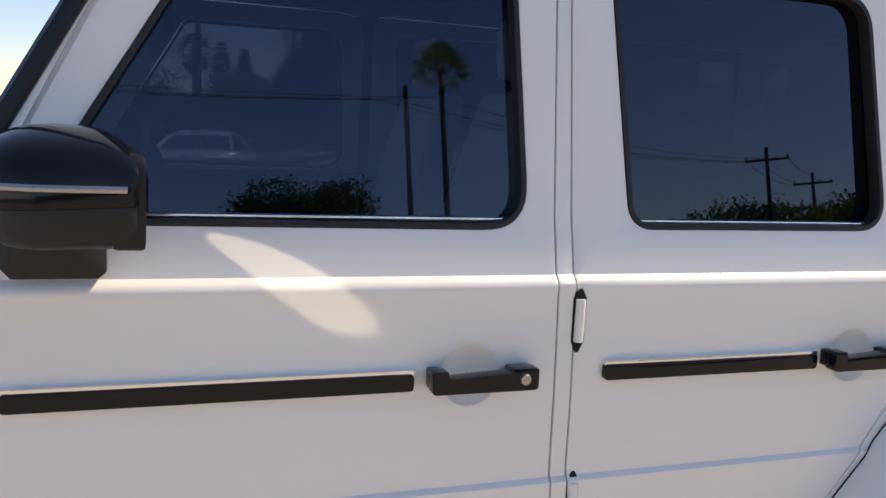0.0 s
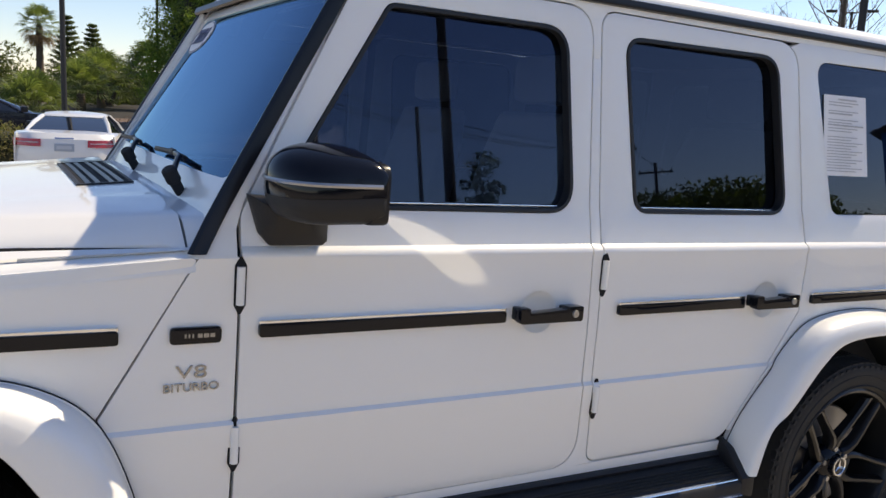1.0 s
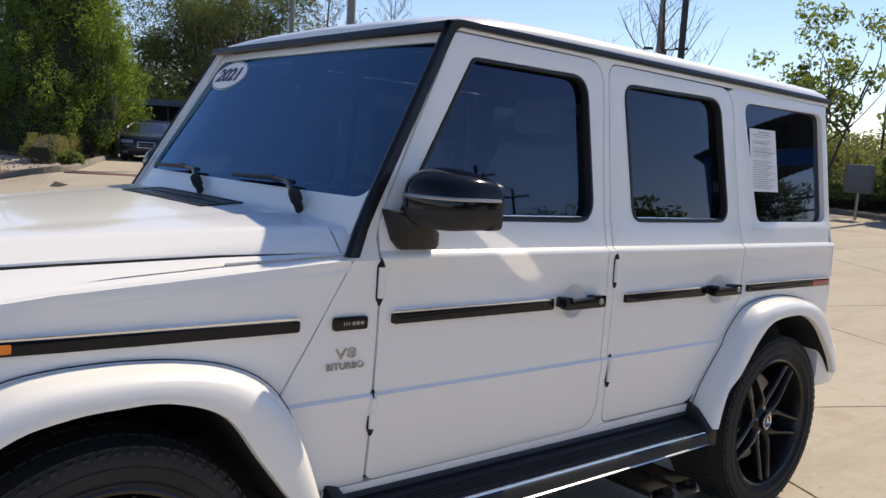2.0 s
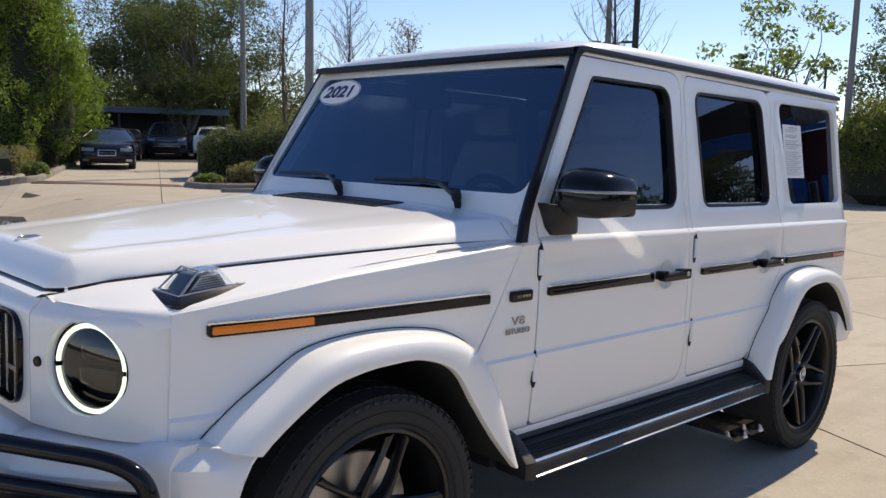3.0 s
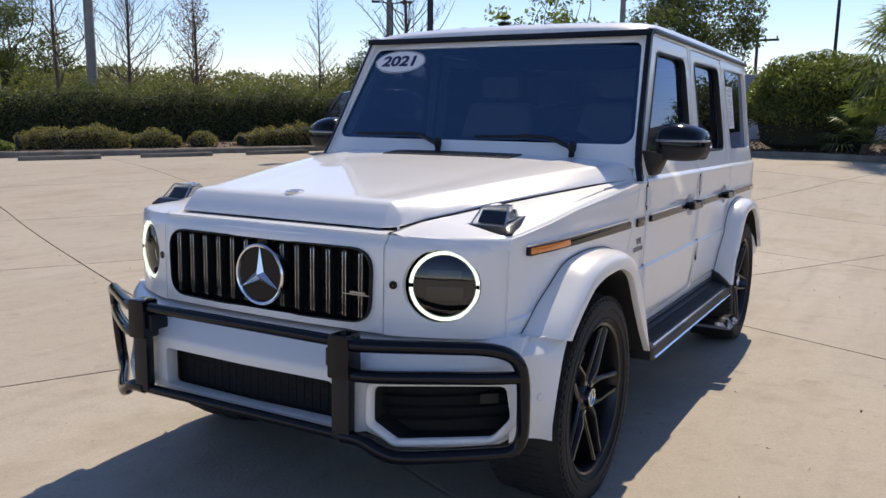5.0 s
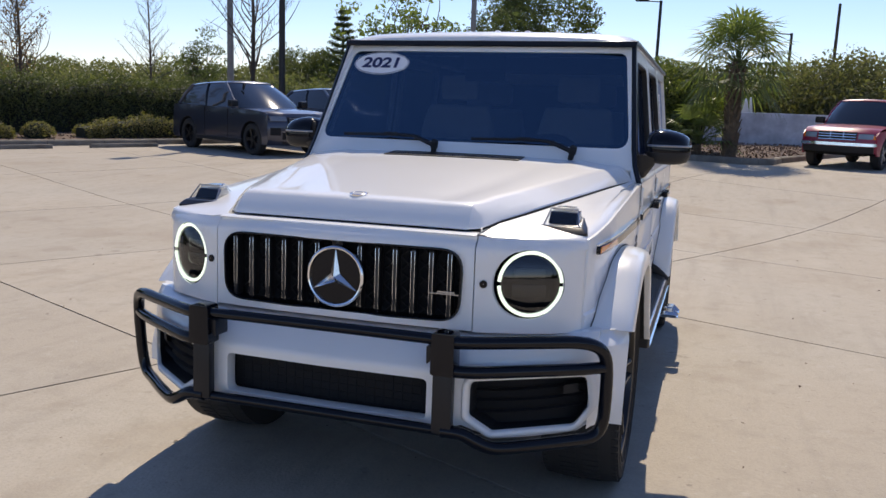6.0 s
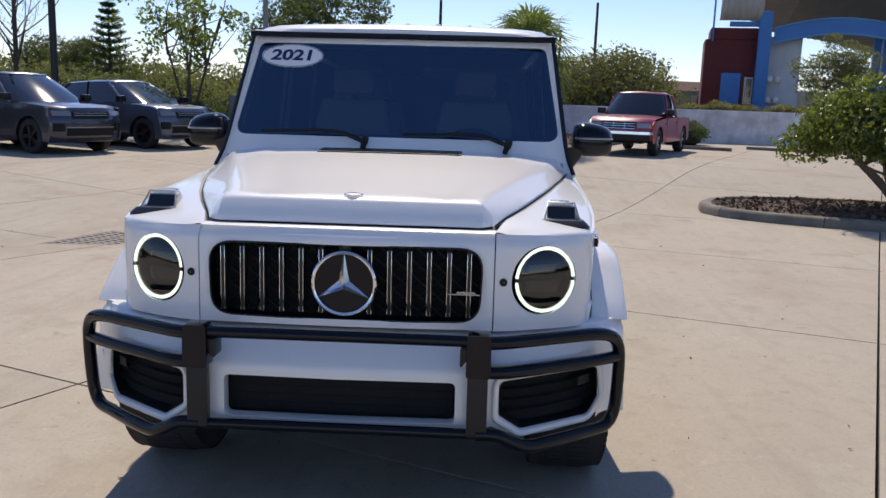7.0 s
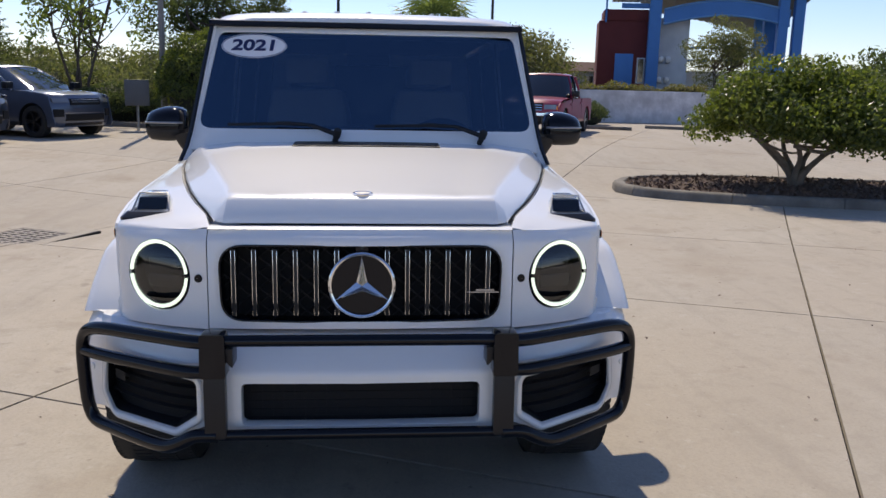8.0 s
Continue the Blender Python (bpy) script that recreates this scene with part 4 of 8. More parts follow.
for side in (1, -1):
    flip = (lambda b: b) if side > 0 else mirrored
    rows = []
    for z in np.linspace(1.170, 1.840, 12):
        xf, ys = pillar_front(z), lerp(SKIN, z)
        yin = lerp([(1.17, 0.845), (1.336, 0.819), (1.806, 0.751), (1.84, 0.746)], z)
        rows.append([(screen_x(z) - 0.040, yin - 0.008, z), (screen_x(z) - 0.027, yin + 0.002, z), (screen_x(z) - 0.0245, yin + 0.012, z), (xf - 0.006, ys - 0.022, z), (xf - 0.001, ys - 0.012, z), (xf - 0.010, ys - 0.003, z), (xf - 0.022, ys, z), (door_front(z) + 0.0045, ys, z), (door_front(z) + 0.006, ys - 0.03, z)])
    part("windscreen_pillar", flip(loft(rows)), WHITE, car)
    strip = []
    for z in np.linspace(1.180, 1.838, 10):
        xf, ys = pillar_front(z), lerp(SKIN, z)
        strip.append([(xf + 0.004, ys - 0.016, z), (xf + 0.006, ys - 0.006, z), (xf - 0.002, ys + 0.006, z), (xf - 0.026, ys + 0.008, z), (xf - 0.032, ys + 0.006, z), (xf - 0.034, ys - 0.004, z)])
    strip += [[(-1.000, 0.764, 1.862), (-1.000, 0.775, 1.868), (-1.008, 0.793, 1.866), (-1.022, 0.795, 1.848), (-1.030, 0.794, 1.843), (-1.032, 0.780, 1.842)]]
    strip += [[(x, 0.750, 1.874), (x, 0.772, 1.877), (x, 0.793, 1.873), (x, 0.797, 1.858), (x, 0.795, 1.852), (x, 0.778, 1.850)] for x in (-1.045, -1.12, -2.2, -3.40)]
    part("pillar_strip", flip(loft(strip)), SATIN, car, "black strip along pillar and gutter")
head = loft([[(-0.985 + d, y, z) for d, z in ((0.004, 1.834), (0.010, 1.842), (0.004, 1.862), (-0.03, 1.868))] for y in np.linspace(-0.79, 0.79, 9)])
part("roof_header", head, SATIN, car)


def roof():
    rows = []
    for x, drop, pull in ((-1.002, 0.090, 0.0), (-0.997, 0.074, 0.0), (-0.999, 0.060, 0.0), (-1.012, 0.048, 0.0), (-1.04, 0.036, 0), (-1.09, 0.022, 0), (-1.17, 0.009, 0), (-1.28, 0.001, 0), (-1.5, -0.004, 0), (-2.2, -0.006, 0), (-2.9, -0.004, 0), (-3.34, 0.0, 0), (-3.40, 0.006, 0.004), (-3.425, 0.018, 0.01), (-3.43, 0.036, 0.015)):
        half = [(0, 1.940), (0.35, 1.936), (0.58, 1.929), (0.68, 1.922), (0.735, 1.912), (0.765, 1.897), (0.779, 1.880), (0.780, 1.868), (0.76, 1.864)]
        half = [(y - (pull if y > 0.5 else 0), max(z - drop, 1.862)) for y, z in half]
        rows.append([Vector((x, -y, z)) for y, z in half[:0:-1]] + [Vector((x, y, z)) for y, z in half])
    return loft(rows)


part("roof", roof(), WHITE, car, smooth=50)
for k in range(-3, 4):
    y = k * 0.17
    bm = prism(rounded([(-1.25, y - 0.012), (-3.2, y - 0.012), (-3.2, y + 0.012), (-1.25, y + 0.012)]), 2, 1.92, 1.947 - 0.035 * y * y, 0.003)
    part("roof_rib", bm, WHITE, car)


# ---- bumper, guard ----
def bumper_x(y):
    return lerp([(0, 0.893), (0.40, 0.882), (0.50, 0.866), (0.59, 0.836), (0.66, 0.793), (0.70, 0.765), (0.76, 0.716), (0.80, 0.679), (0.843, 0.634), (0.874, 0.596), (0.90, 0.562), (0.915, 0.545), (0.93, 0.524)], abs(y))


BUMP_Y = [0, 0.2, 0.40, 0.44, 0.48, 0.52, 0.56, 0.59, 0.62, 0.66, 0.70, 0.73, 0.76, 0.79, 0.82, 0.843, 0.86, 0.88]
MID_HOLE = rounded([(-0.372, 0.462, 0.02), (0.372, 0.462, 0.02), (0.372, 0.598, 0.02), (-0.372, 0.598, 0.02)], 4)
SIDE_HOLE = rounded([(0.510, 0.488, 0.02), (0.582, 0.437, 0.025), (0.825, 0.434, 0.03), (0.866, 0.490, 0.03), (0.854, 0.600, 0.025), (0.510, 0.607, 0.03)], 5)


def bumper():
    low = [(0, 0.435), (0.42, 0.432), (0.49, 0.455), (0.580, 0.400), (0.83, 0.398), (0.88, 0.43)]
    pts = [Vector((-y, 0.742)) for y in BUMP_Y[::-1]] + [Vector((y, 0.742)) for y in BUMP_Y[1:]] + [Vector((y, z)) for y, z in low[::-1]] + [Vector((-y, z)) for y, z in low[1:]]
    hole = inset(SIDE_HOLE, -0.008)
    holes = [MID_HOLE, hole, [Vector((-p.x, p.y)) for p in hole]]
    bm = fill(pts, holes)
    cut(bm, 0, [y for y in BUMP_Y if y < 0.875] + [-y for y in BUMP_Y if 0 < y < 0.875])
    cut(bm, 2, [0.735, 0.725, 0.715, 0.70, 0.68, 0.66, 0.64, 0.63, 0.62])
    for v in bm.verts:
        y, z = v.co.x, v.co.z
        wide = smooth_step(0.93, 0.60, abs(y))
        start = 0.628 + 0.035 * smooth_step(0.42, 0.5, abs(y))
        slope = max(0.0, z - start)
        top = wide * (1.12 * slope - 0.004 * smooth_step(0, 0.012, slope)) + 0.10 * smooth_step(0.718, 0.742, z) * wide + 0.018 * smooth_step(0.69, 0.742, z) * (1 - wide)
        v.co = (bumper_x(y) - top - 0.04 * smooth_step(0.46, 0.40, z), y, z)
    thicken(bm, (-0.05, 0, 0))
    bmesh.ops.recalc_face_normals(bm, faces=bm.faces)
    bevel(bm, 0.005, 2, 60)
    return bm


part("front_bumper", bumper(), WHITE, car)


def bumper_side():
    """From the bumper's corner back to the wheel arch."""
    arch = [p for p in arch_points(0.0, FRONT_LIP) if p.x > 0 and p.z < 0.735][::-1]
    levels = [(lerp(sorted((p.z, p.x) for p in arch), z), z, 0.0) for z in (0.735, 0.728, 0.712, 0.69, 0.65, 0.60, 0.55, 0.50, 0.46, 0.43, 0.405)]
    rows = []
    for px, z, _ in levels:
        d = 0.055 * smooth_step(0.685, 0.737, z) ** 1.5
        k = 0.03 * smooth_step(0.50, 0.42, z)
        rows.append([(px - 0.004, 0.86, z), (px, 0.964, z), (px + 0.012, 0.970 - d * 0.3, z), (px + 0.55 * (0.526 - px), 0.958 - d * 0.6 - k, z), (0.527 - 0.3 * d, 0.930 - d - k, z), (0.563 - d, 0.902 - d * 0.6 - k, z), (0.594 - d, 0.871 - d * 0.5 - k * 0.3, z), (0.604 - d, 0.860, z)])
    return loft(rows)


def vent_rim():
    rows = []
    for d, out in ((0.002, -0.010), (0.001, 0.002), (-0.002, 0.009), (-0.008, 0.013), (-0.015, 0.012), (-0.021, 0.006), (-0.023, 0.0), (-0.024, -0.02)):
        rows.append([(bumper_x(p.x) + out, p.x, p.y) for p in inset(SIDE_HOLE, d)])
    return loft(rows, close=True)


for side in (1, -1):
    flip = (lambda b: b) if side > 0 else mirrored
    part("bumper_corner", flip(bumper_side()), WHITE, car)
    shelf = loft([[(xi, yi, 0.738), (xo, yo, 0.7365)] for xi, yi, xo, yo in ((0.380, 0.88, 0.40, 0.956), (0.45, 0.80, 0.475, 0.930), (0.48, 0.78, 0.525, 0.880), (0.50, 0.72, 0.56, 0.84), (0.55, 0.65, 0.63, 0.78), (0.62, 0.55, 0.70, 0.65), (0.68, 0.46, 0.745, 0.56))])
    part("bumper_shelf", flip(shelf), WHITE, car)
    part("vent_rim", flip(vent_rim()), WHITE, car)
    part("vent_liner", flip(loft([[(bumper_x(p.x) + out, p.x, p.y) for p in inset(SIDE_HOLE, d)] for d, out in ((0.0015, -0.008), (0.004, -0.085))], close=True)), PLASTIC, car)
    back = loft([[(bumper_x(y) - 0.085, y, z) for y in np.linspace(0.49, 0.88, 12)] for z in (0.41, 0.63)])
    vent = part("bumper_vent", flip(back), VOID, car, "dark air intake with slats")
    for z in (0.49, 0.527, 0.564):
        part("vent_slat", flip(loft([[(bumper_x(y) - 0.055, y, z - 0.004), (bumper_x(y) - 0.035, y, z), (bumper_x(y) - 0.055, y, z + 0.005)] for y in np.linspace(0.522, 0.845, 9)])), PLASTIC, vent)
    insert = loft([[(bumper_x(y) - d, y, z) for y in (0.785, 0.80, 0.815, 0.828)] for d, z in ((0.07, 0.536), (0.03, 0.538), (0.028, 0.57), (0.07, 0.574))], caps=False)
    part("vent_insert", flip(insert), PLASTIC, vent)
    sensor = spun([(0.001, 0.005), (0.010, 0.005), (0.012, 0.002), (0.012, -0.004)], pose(0.528, 0.930, 0.55, 0, 0, -45), 18)
    part("park_sensor", flip(sensor), WHITE, car)
dark = part("radiator_mesh", prism(inset(MID_HOLE, -0.03), 0, 0.78, 0.80), VOID, car, "dark mesh behind the middle intake")
mesh = None
for k in range(24):
    mesh = box(0.799, 0.803, -0.39 + k * 0.034, -0.386 + k * 0.034, 0.44, 0.62, bm=mesh)
for k in range(6):
    mesh = box(0.799, 0.804, -0.39, 0.40, 0.455 + k * 0.028, 0.459 + k * 0.028, bm=mesh)
part("intake_mesh", mesh, VOID, dark)

guard = part("front_guard", tube([(0.925, y, 0.747) for y in np.linspace(-0.44, 0.44, 5)], 0.018, 16), BLACK, car, "black tubular front guard")
part("guard_tube", tube([(0.918, y, 0.446) for y in np.linspace(-0.44, 0.44, 5)], 0.017, 14), BLACK, guard)
for side in (1, -1):
    flip = (lambda b: b) if side > 0 else mirrored
    hoop = curve([(0.930, 0.44, 0.745), (0.912, 0.52, 0.744), (0.80, 0.715, 0.741), (0.733, 0.825, 0.738), (0.690, 0.884, 0.722), (0.662, 0.912, 0.688), (0.648, 0.922, 0.63), (0.638, 0.922, 0.52), (0.633, 0.915, 0.44), (0.648, 0.888, 0.399), (0.70, 0.822, 0.392), (0.80, 0.708, 0.394), (0.874, 0.612, 0.397), (0.902, 0.56, 0.416), (0.918, 0.505, 0.445), (0.922, 0.44, 0.447)], 5)
    part("guard_hoop", flip(tube(hoop, 0.0215, 14)), BLACK, guard)
    mid = curve([(0.926, 0.46, 0.650), (0.905, 0.54, 0.648), (0.80, 0.713, 0.647), (0.715, 0.838, 0.645), (0.652, 0.916, 0.644)], 5)
    part("guard_tube", flip(tube(mid, 0.0205, 14)), BLACK, guard)
    plate = prism(rounded([(0.404, 0.636, 0.01), (0.482, 0.636, 0.01), (0.480, 0.774, 0.014), (0.406, 0.774, 0.014)], 4), 0, 0.885, 0.952, 0.012)
    part("guard_clamp", flip(plate), BLACK, guard)
    leg = prism(rounded([(0.410, 0.440, 0.01), (0.474, 0.440, 0.01), (0.474, 0.645), (0.410, 0.645)], 4), 0, 0.905, 0.938, 0.008)
    part("guard_leg", flip(leg), SATIN, guard)
    lug = prism(rounded([(0.385, 0.66, 0.005), (0.408, 0.69), (0.408, 0.725), (0.385, 0.725, 0.005)], 3), 0, 0.86, 0.935, 0.004)
    part("guard_lug", flip(lug), SATIN, guard)


# ---- wheels ----
def build_wheel(name="wheel"):
    """A wheel about the y axis, its outer face to +y."""
    hub = thing(name, "", "")
    prof = [(0.288, -0.128), (0.300, -0.140), (0.335, -0.148), (0.368, -0.146), (0.386, -0.132), (0.3925, -0.10), (0.394, 0.0), (0.3925, 0.10), (0.386, 0.132), (0.368, 0.146), (0.352, 0.1475), (0.338, 0.1455), (0.318, 0.147), (0.300, 0.141), (0.288, 0.128)]
    tyre = part("tyre", spun(prof, Matrix(), 72), RUBBER, hub, "black off-road tyre")
    blocks = bmesh.new()
    for k in range(72):
        a = 2 * math.pi * k / 72
        for w0, w1, shift in ((0.088, 0.140, 0.0), (-0.140, -0.088, 0.0), (0.01, 0.075, 0.5), (-0.075, -0.01, 0.5)):
            aa = a + shift * 2 * math.pi / 72
            own = box(-0.0125, 0.0125, w0, w1, 0.384, 0.3965 if abs(w0 + w1) < 0.2 else 0.3885)
            own.transform(Matrix.Rotation(aa, 4, "Y"))
            join(blocks, own)
    for k in range(72):
        own = box(-0.008, 0.008, 0.128, 0.1458, 0.360, 0.3775)
        own.transform(Matrix.Rotation(2 * math.pi * (k + 0.25) / 72, 4, "Y"))
        join(blocks, own)
    part("tread", blocks, RUBBER, tyre, smooth=0)
    for r in (0.306, 0.343):
        part("sidewall_ring", spun([(r - 0.003, 0.1455), (r, 0.1495), (r + 0.003, 0.1455)], Matrix(), 60), RUBBER, tyre)
    rim = part("rim", spun([(0.291, 0.124), (0.293, 0.133), (0.286, 0.1365), (0.277, 0.132), (0.270, 0.112), (0.262, 0.05), (0.262, -0.12)], Matrix(), 72), ALLOY, hub, "matt black five-spoke rim")
    for k in range(5):
        turn = Matrix.Rotation(2 * math.pi * k / 5, 4, "Y")
        for s in (-1, 1):
            rows = []
            for r, x, w, y0, y1 in ((0.055, 0.008, 0.018, 0.055, 0.094), (0.085, 0.012, 0.017, 0.060, 0.103), (0.115, 0.026, 0.0150, 0.070, 0.110), (0.16, 0.058, 0.0135, 0.080, 0.116), (0.21, 0.093, 0.0135, 0.090, 0.121), (0.255, 0.122, 0.0150, 0.098, 0.126), (0.268, 0.130, 0.019, 0.100, 0.127)):
                z = math.sqrt(max(r * r - x * x, 1e-6))
                rows.append([(s * (x - w), y0, z), (s * (x - w), y1 - 0.008, z), (s * (x - w * 0.35), y1, z), (s * (x + w * 0.45), y1, z), (s * (x + w), y1 - 0.012, z), (s * (x + w), y0, z)])
            own = loft(rows, close=True, caps=True)
            own.transform(turn)
            part("spoke", own, ALLOY, rim)
        nut = spun([(0.001, 0.012), (0.009, 0.012), (0.011, 0.0)], turn @ pose(0.0, 0.088, 0.058), 10)
        part("wheel_nut", nut, STEEL, rim)
    part("hub_cap", spun([(0.001, 0.118), (0.030, 0.118), (0.036, 0.114), (0.040, 0.10), (0.060, 0.092), (0.075, 0.07), (0.075, 0.04)], Matrix(), 40), BLACK, rim, "black hub cap with a bright emblem")
    part("cap_ring", spun([(0.028, 0.118), (0.030, 0.121), (0.034, 0.120), (0.035, 0.116)], Matrix(), 40), CHROME, rim)
    star = bmesh.new()
    for k in range(3):
        a = radians(90 + 120 * k)
        c = star.verts.new((0, 0.1225, 0))
        t = star.verts.new((0.029 * math.cos(a), 0.1195, 0.029 * math.sin(a)))
        l_, r_ = (star.verts.new((0.006 * math.cos(a + d), 0.1185, 0.006 * math.sin(a + d))) for d in (1.05, -1.05))
        star.faces.new((c, t, l_))
        star.faces.new((c, r_, t))
    part("cap_emblem", star, CHROME, rim, smooth=0)
    disc = spun([(0.08, 0.030), (0.195, 0.030), (0.200, 0.026), (0.200, 0.002), (0.195, -0.002), (0.08, -0.002)], Matrix(), 56, closed=True)
    part("brake_disc", disc, STEEL, hub, "steel brake disc")
    bell = spun([(0.001, 0.045), (0.075, 0.045), (0.082, 0.030), (0.082, -0.02)], Matrix(), 32)
    part("brake_bell", bell, SATIN, hub)
    barrel = spun([(0.262, -0.12), (0.10, -0.125), (0.001, -0.125)], Matrix(), 40)
    part("wheel_back", barrel, VOID, hub)
    return hub


wheel_one = build_wheel()
caliper = []
for ang in np.linspace(-32, 32, 9):
    a = radians(ang + 90)
    c, s = math.cos(a), math.sin(a)
    caliper.append([(r * s, h, r * -c) for r, h in ((0.135, 0.012), (0.135, 0.070), (0.215, 0.070), (0.215, 0.012))])
own = loft(caliper, close=True, caps=True)
bevel(own, 0.006, 2, 50)
caliper_ob = part("brake_caliper", own, SATIN, wheel_one, "dark brake caliper")
text_part("||||", 0.03, LETTER, caliper_ob, pose(0.176, 0.0705, 0.0, 90, 0, 180) @ pose(0, 0, 0.0006, 0, 0, 90), 0.0006, "caliper_marks")
wheel_one.matrix_basis = pose(0.0, 0.805, 0.397) @ pose(0, 0, 0, 0, 17, 0)
wheel_one.parent = car
for x, y, spin, turn in ((-2.89, 0.808, 5, 0), (0.0, -0.805, 30, 180), (-2.89, -0.808, 50, 180)):
    other = copy_thing(wheel_one, pose(x, y, 0.397) @ pose(0, 0, 0, 0, spin, turn))
    other.parent = car
for w in [o for o in car.children if o.name.startswith("wheel") and o.type == "EMPTY"]:
    w["label"] = "black spoked wheel with off-road tyre"


# ---- arches, floor, steps, exhaust ----
for side in (1, -1):
    flip = (lambda b: b) if side > 0 else mirrored
    for cx in (0.0, -2.89):
        low = arch_points(cx, FRONT_LIP if cx > -1 else REAR_LIP)
        rows = [[(p.x, y, p.z) for y in (0.960, 0.80, 0.60, 0.50)] for p in low]
        part("arch_liner", flip(loft(rows)), VOID, car)
        own = bmesh.new()
        vs = [own.verts.new((p.x, 0.50, p.z)) for p in low]
        own.faces.new(vs)
        part("arch_wall", flip(own), VOID, car)
floor_pan = box(-3.35, 0.70, -0.52, 0.52, 0.36, 0.62, 0.02)
for a, b in ((-2.36, -0.58),):
    join(floor_pan, box(a, b, -0.84, 0.84, 0.40, 0.50, 0.02))
part("floor_pan", floor_pan, VOID, car)
part("engine_bay", box(-0.70, 0.66, -0.50, 0.50, 0.60, 1.02), VOID, car)
for x in (0.0, -2.89):
    part("axle", tube([(x, -0.7, 0.39), (x, 0, 0.37), (x, 0.7, 0.39)], 0.055, 12), PLASTIC, car)

for side in (1, -1):
    flip = (lambda b: b) if side > 0 else mirrored
    board = loft([[(x, 0.845, 0.488), (x, 0.872, 0.486), (x, 0.884, 0.478), (x, 0.945, 0.458), (x, 0.966, 0.448), (x, 0.974, 0.436), (x, 0.974, 0.402), (x, 0.962, 0.392), (x, 0.86, 0.392), (x, 0.845, 0.40)] for x in (-0.640, -1.2, -1.8, -2.345)], close=True, caps=True)
    step = part("side_step", flip(board), PLASTIC, car, "black running board with bright edge strips")
    rocker = loft([[(x, 0.852, 0.508), (x, 0.868, 0.506), (x, 0.874, 0.497), (x, 0.868, 0.486), (x, 0.83, 0.480)] for x in (-0.60, -1.5, -2.38)])
    part("rocker_cover", flip(rocker), PLASTIC, step)
    for k in range(5):
        y = 0.893 + k * 0.0115
        z = 0.4765 - k * 0.0037
        part("tread_rib", flip(box(-2.33, -0.67, y, y + 0.006, z - 0.006, z + 0.0025, 0.0012)), RUBBER, step)
    for z0, z1, y0 in ((0.424, 0.4535, 0.952), (0.398, 0.409, 0.966)):
        strip = loft([[(x, y0, z1), (x, y0 + 0.012, z1 - 0.002), (x, y0 + 0.018, (z0 + z1) / 2), (x, y0 + 0.013, z0), (x, y0 + 0.002, z0)] for x in (-0.655, -1.5, -2.335)], close=True, caps=True)
        part("edge_strip", flip(strip), CHROME, step, "bright metal edge strip")
    for x0, x1, out in ((-0.655, -0.605, 1), (-2.385, -2.335, -1)):
        cap = loft([[(x0, 0.84, 0.39), (x0, 0.982, 0.39), (x0, 0.982, 0.455), (x0, 0.90, 0.52), (x0, 0.84, 0.54)], [(x1, 0.84, 0.40), (x1, 0.975, 0.40), (x1, 0.975, 0.455), (x1, 0.90, 0.53), (x1, 0.84, 0.56)]], close=True, caps=True)
        part("step_end", flip(bevel(cap, 0.008, 2, 50)), PLASTIC, step)
    for k in range(2):
        x = -1.95 - 0.15 * k
        pipe = loft([[(x - 0.066 + 0.132 * u, y + lean * v, 0.300 + 0.019 * v) for u, v in ((0.1, 1), (0.9, 1), (1, 0), (0.9, -1), (0.1, -1), (0, 0))] for y, lean in ((0.62, 0), (0.97, 0), (1.05, -0.020))], close=True)
        tip = part("exhaust_tip", flip(pipe), CHROME, car, "chrome side exhaust tip")
        part("exhaust_inside", flip(box(x - 0.05, x + 0.05, 0.62, 0.97, 0.288, 0.312)), VOID, tip)

# ---- mirrors ----
MIRROR_ROWS = ((0.888, -0.812, -0.870, 1.352, 0.030), (0.896, -0.788, -0.925, 1.352, 0.060), (0.915, -0.772, -0.950, 1.351, 0.077), (0.95, -0.766, -0.958, 1.350, 0.083), (0.99, -0.770, -0.966, 1.348, 0.082), (1.025, -0.781, -0.973, 1.345, 0.078), (1.055, -0.798, -0.979, 1.342, 0.071), (1.075, -0.822, -0.983, 1.340, 0.061), (1.087, -0.852, -0.984, 1.339, 0.045), (1.091, -0.888, -0.975, 1.338, 0.020))


def mirror_shell(grow=0.0):
    rows = []
    for y, xa, xb, cz, rz in MIRROR_ROWS:
        cx, rx = xa + (xb - xa) * 0.5376, (xa - xb) * 0.5376 + grow
        row = []
        for k in range(32):
            a = 2 * math.pi * k / 32
            c, s = math.cos(a), math.sin(a)
            px, pz = abs(c) ** 0.75 * (1 if c > 0 else -1), abs(s) ** 0.72 * (1 if s > 0 else -1)
            if c < 0:  # the rear half is boxy: a flat underside and a top that falls to the glass
                px = -abs(c) ** 0.45
                pz = s ** 0.5 * (1 - 0.12 * abs(c) ** 1.5) if s > 0 else -abs(s) ** 0.38
            row.append((cx + rx * (px if px > 0 else max(px, -0.86)), y + grow * 0.6, cz + (rz + grow) * pz - (0.010 if c > 0 else 0) * c))
        rows.append(row)
    return loft(rows, close=True, caps=True)


def clipped(bm, z, keep_above):
    """Keeps what lies above (or below) a slanted seam through the shell."""
    bmesh.ops.bisect_plane(bm, geom=bm.verts[:] + bm.edges[:] + bm.faces[:], plane_co=(-0.87, 0.98, z), plane_no=(0.05, 0, 1) if keep_above else (-0.05, 0, -1), clear_inner=True)
    return bm


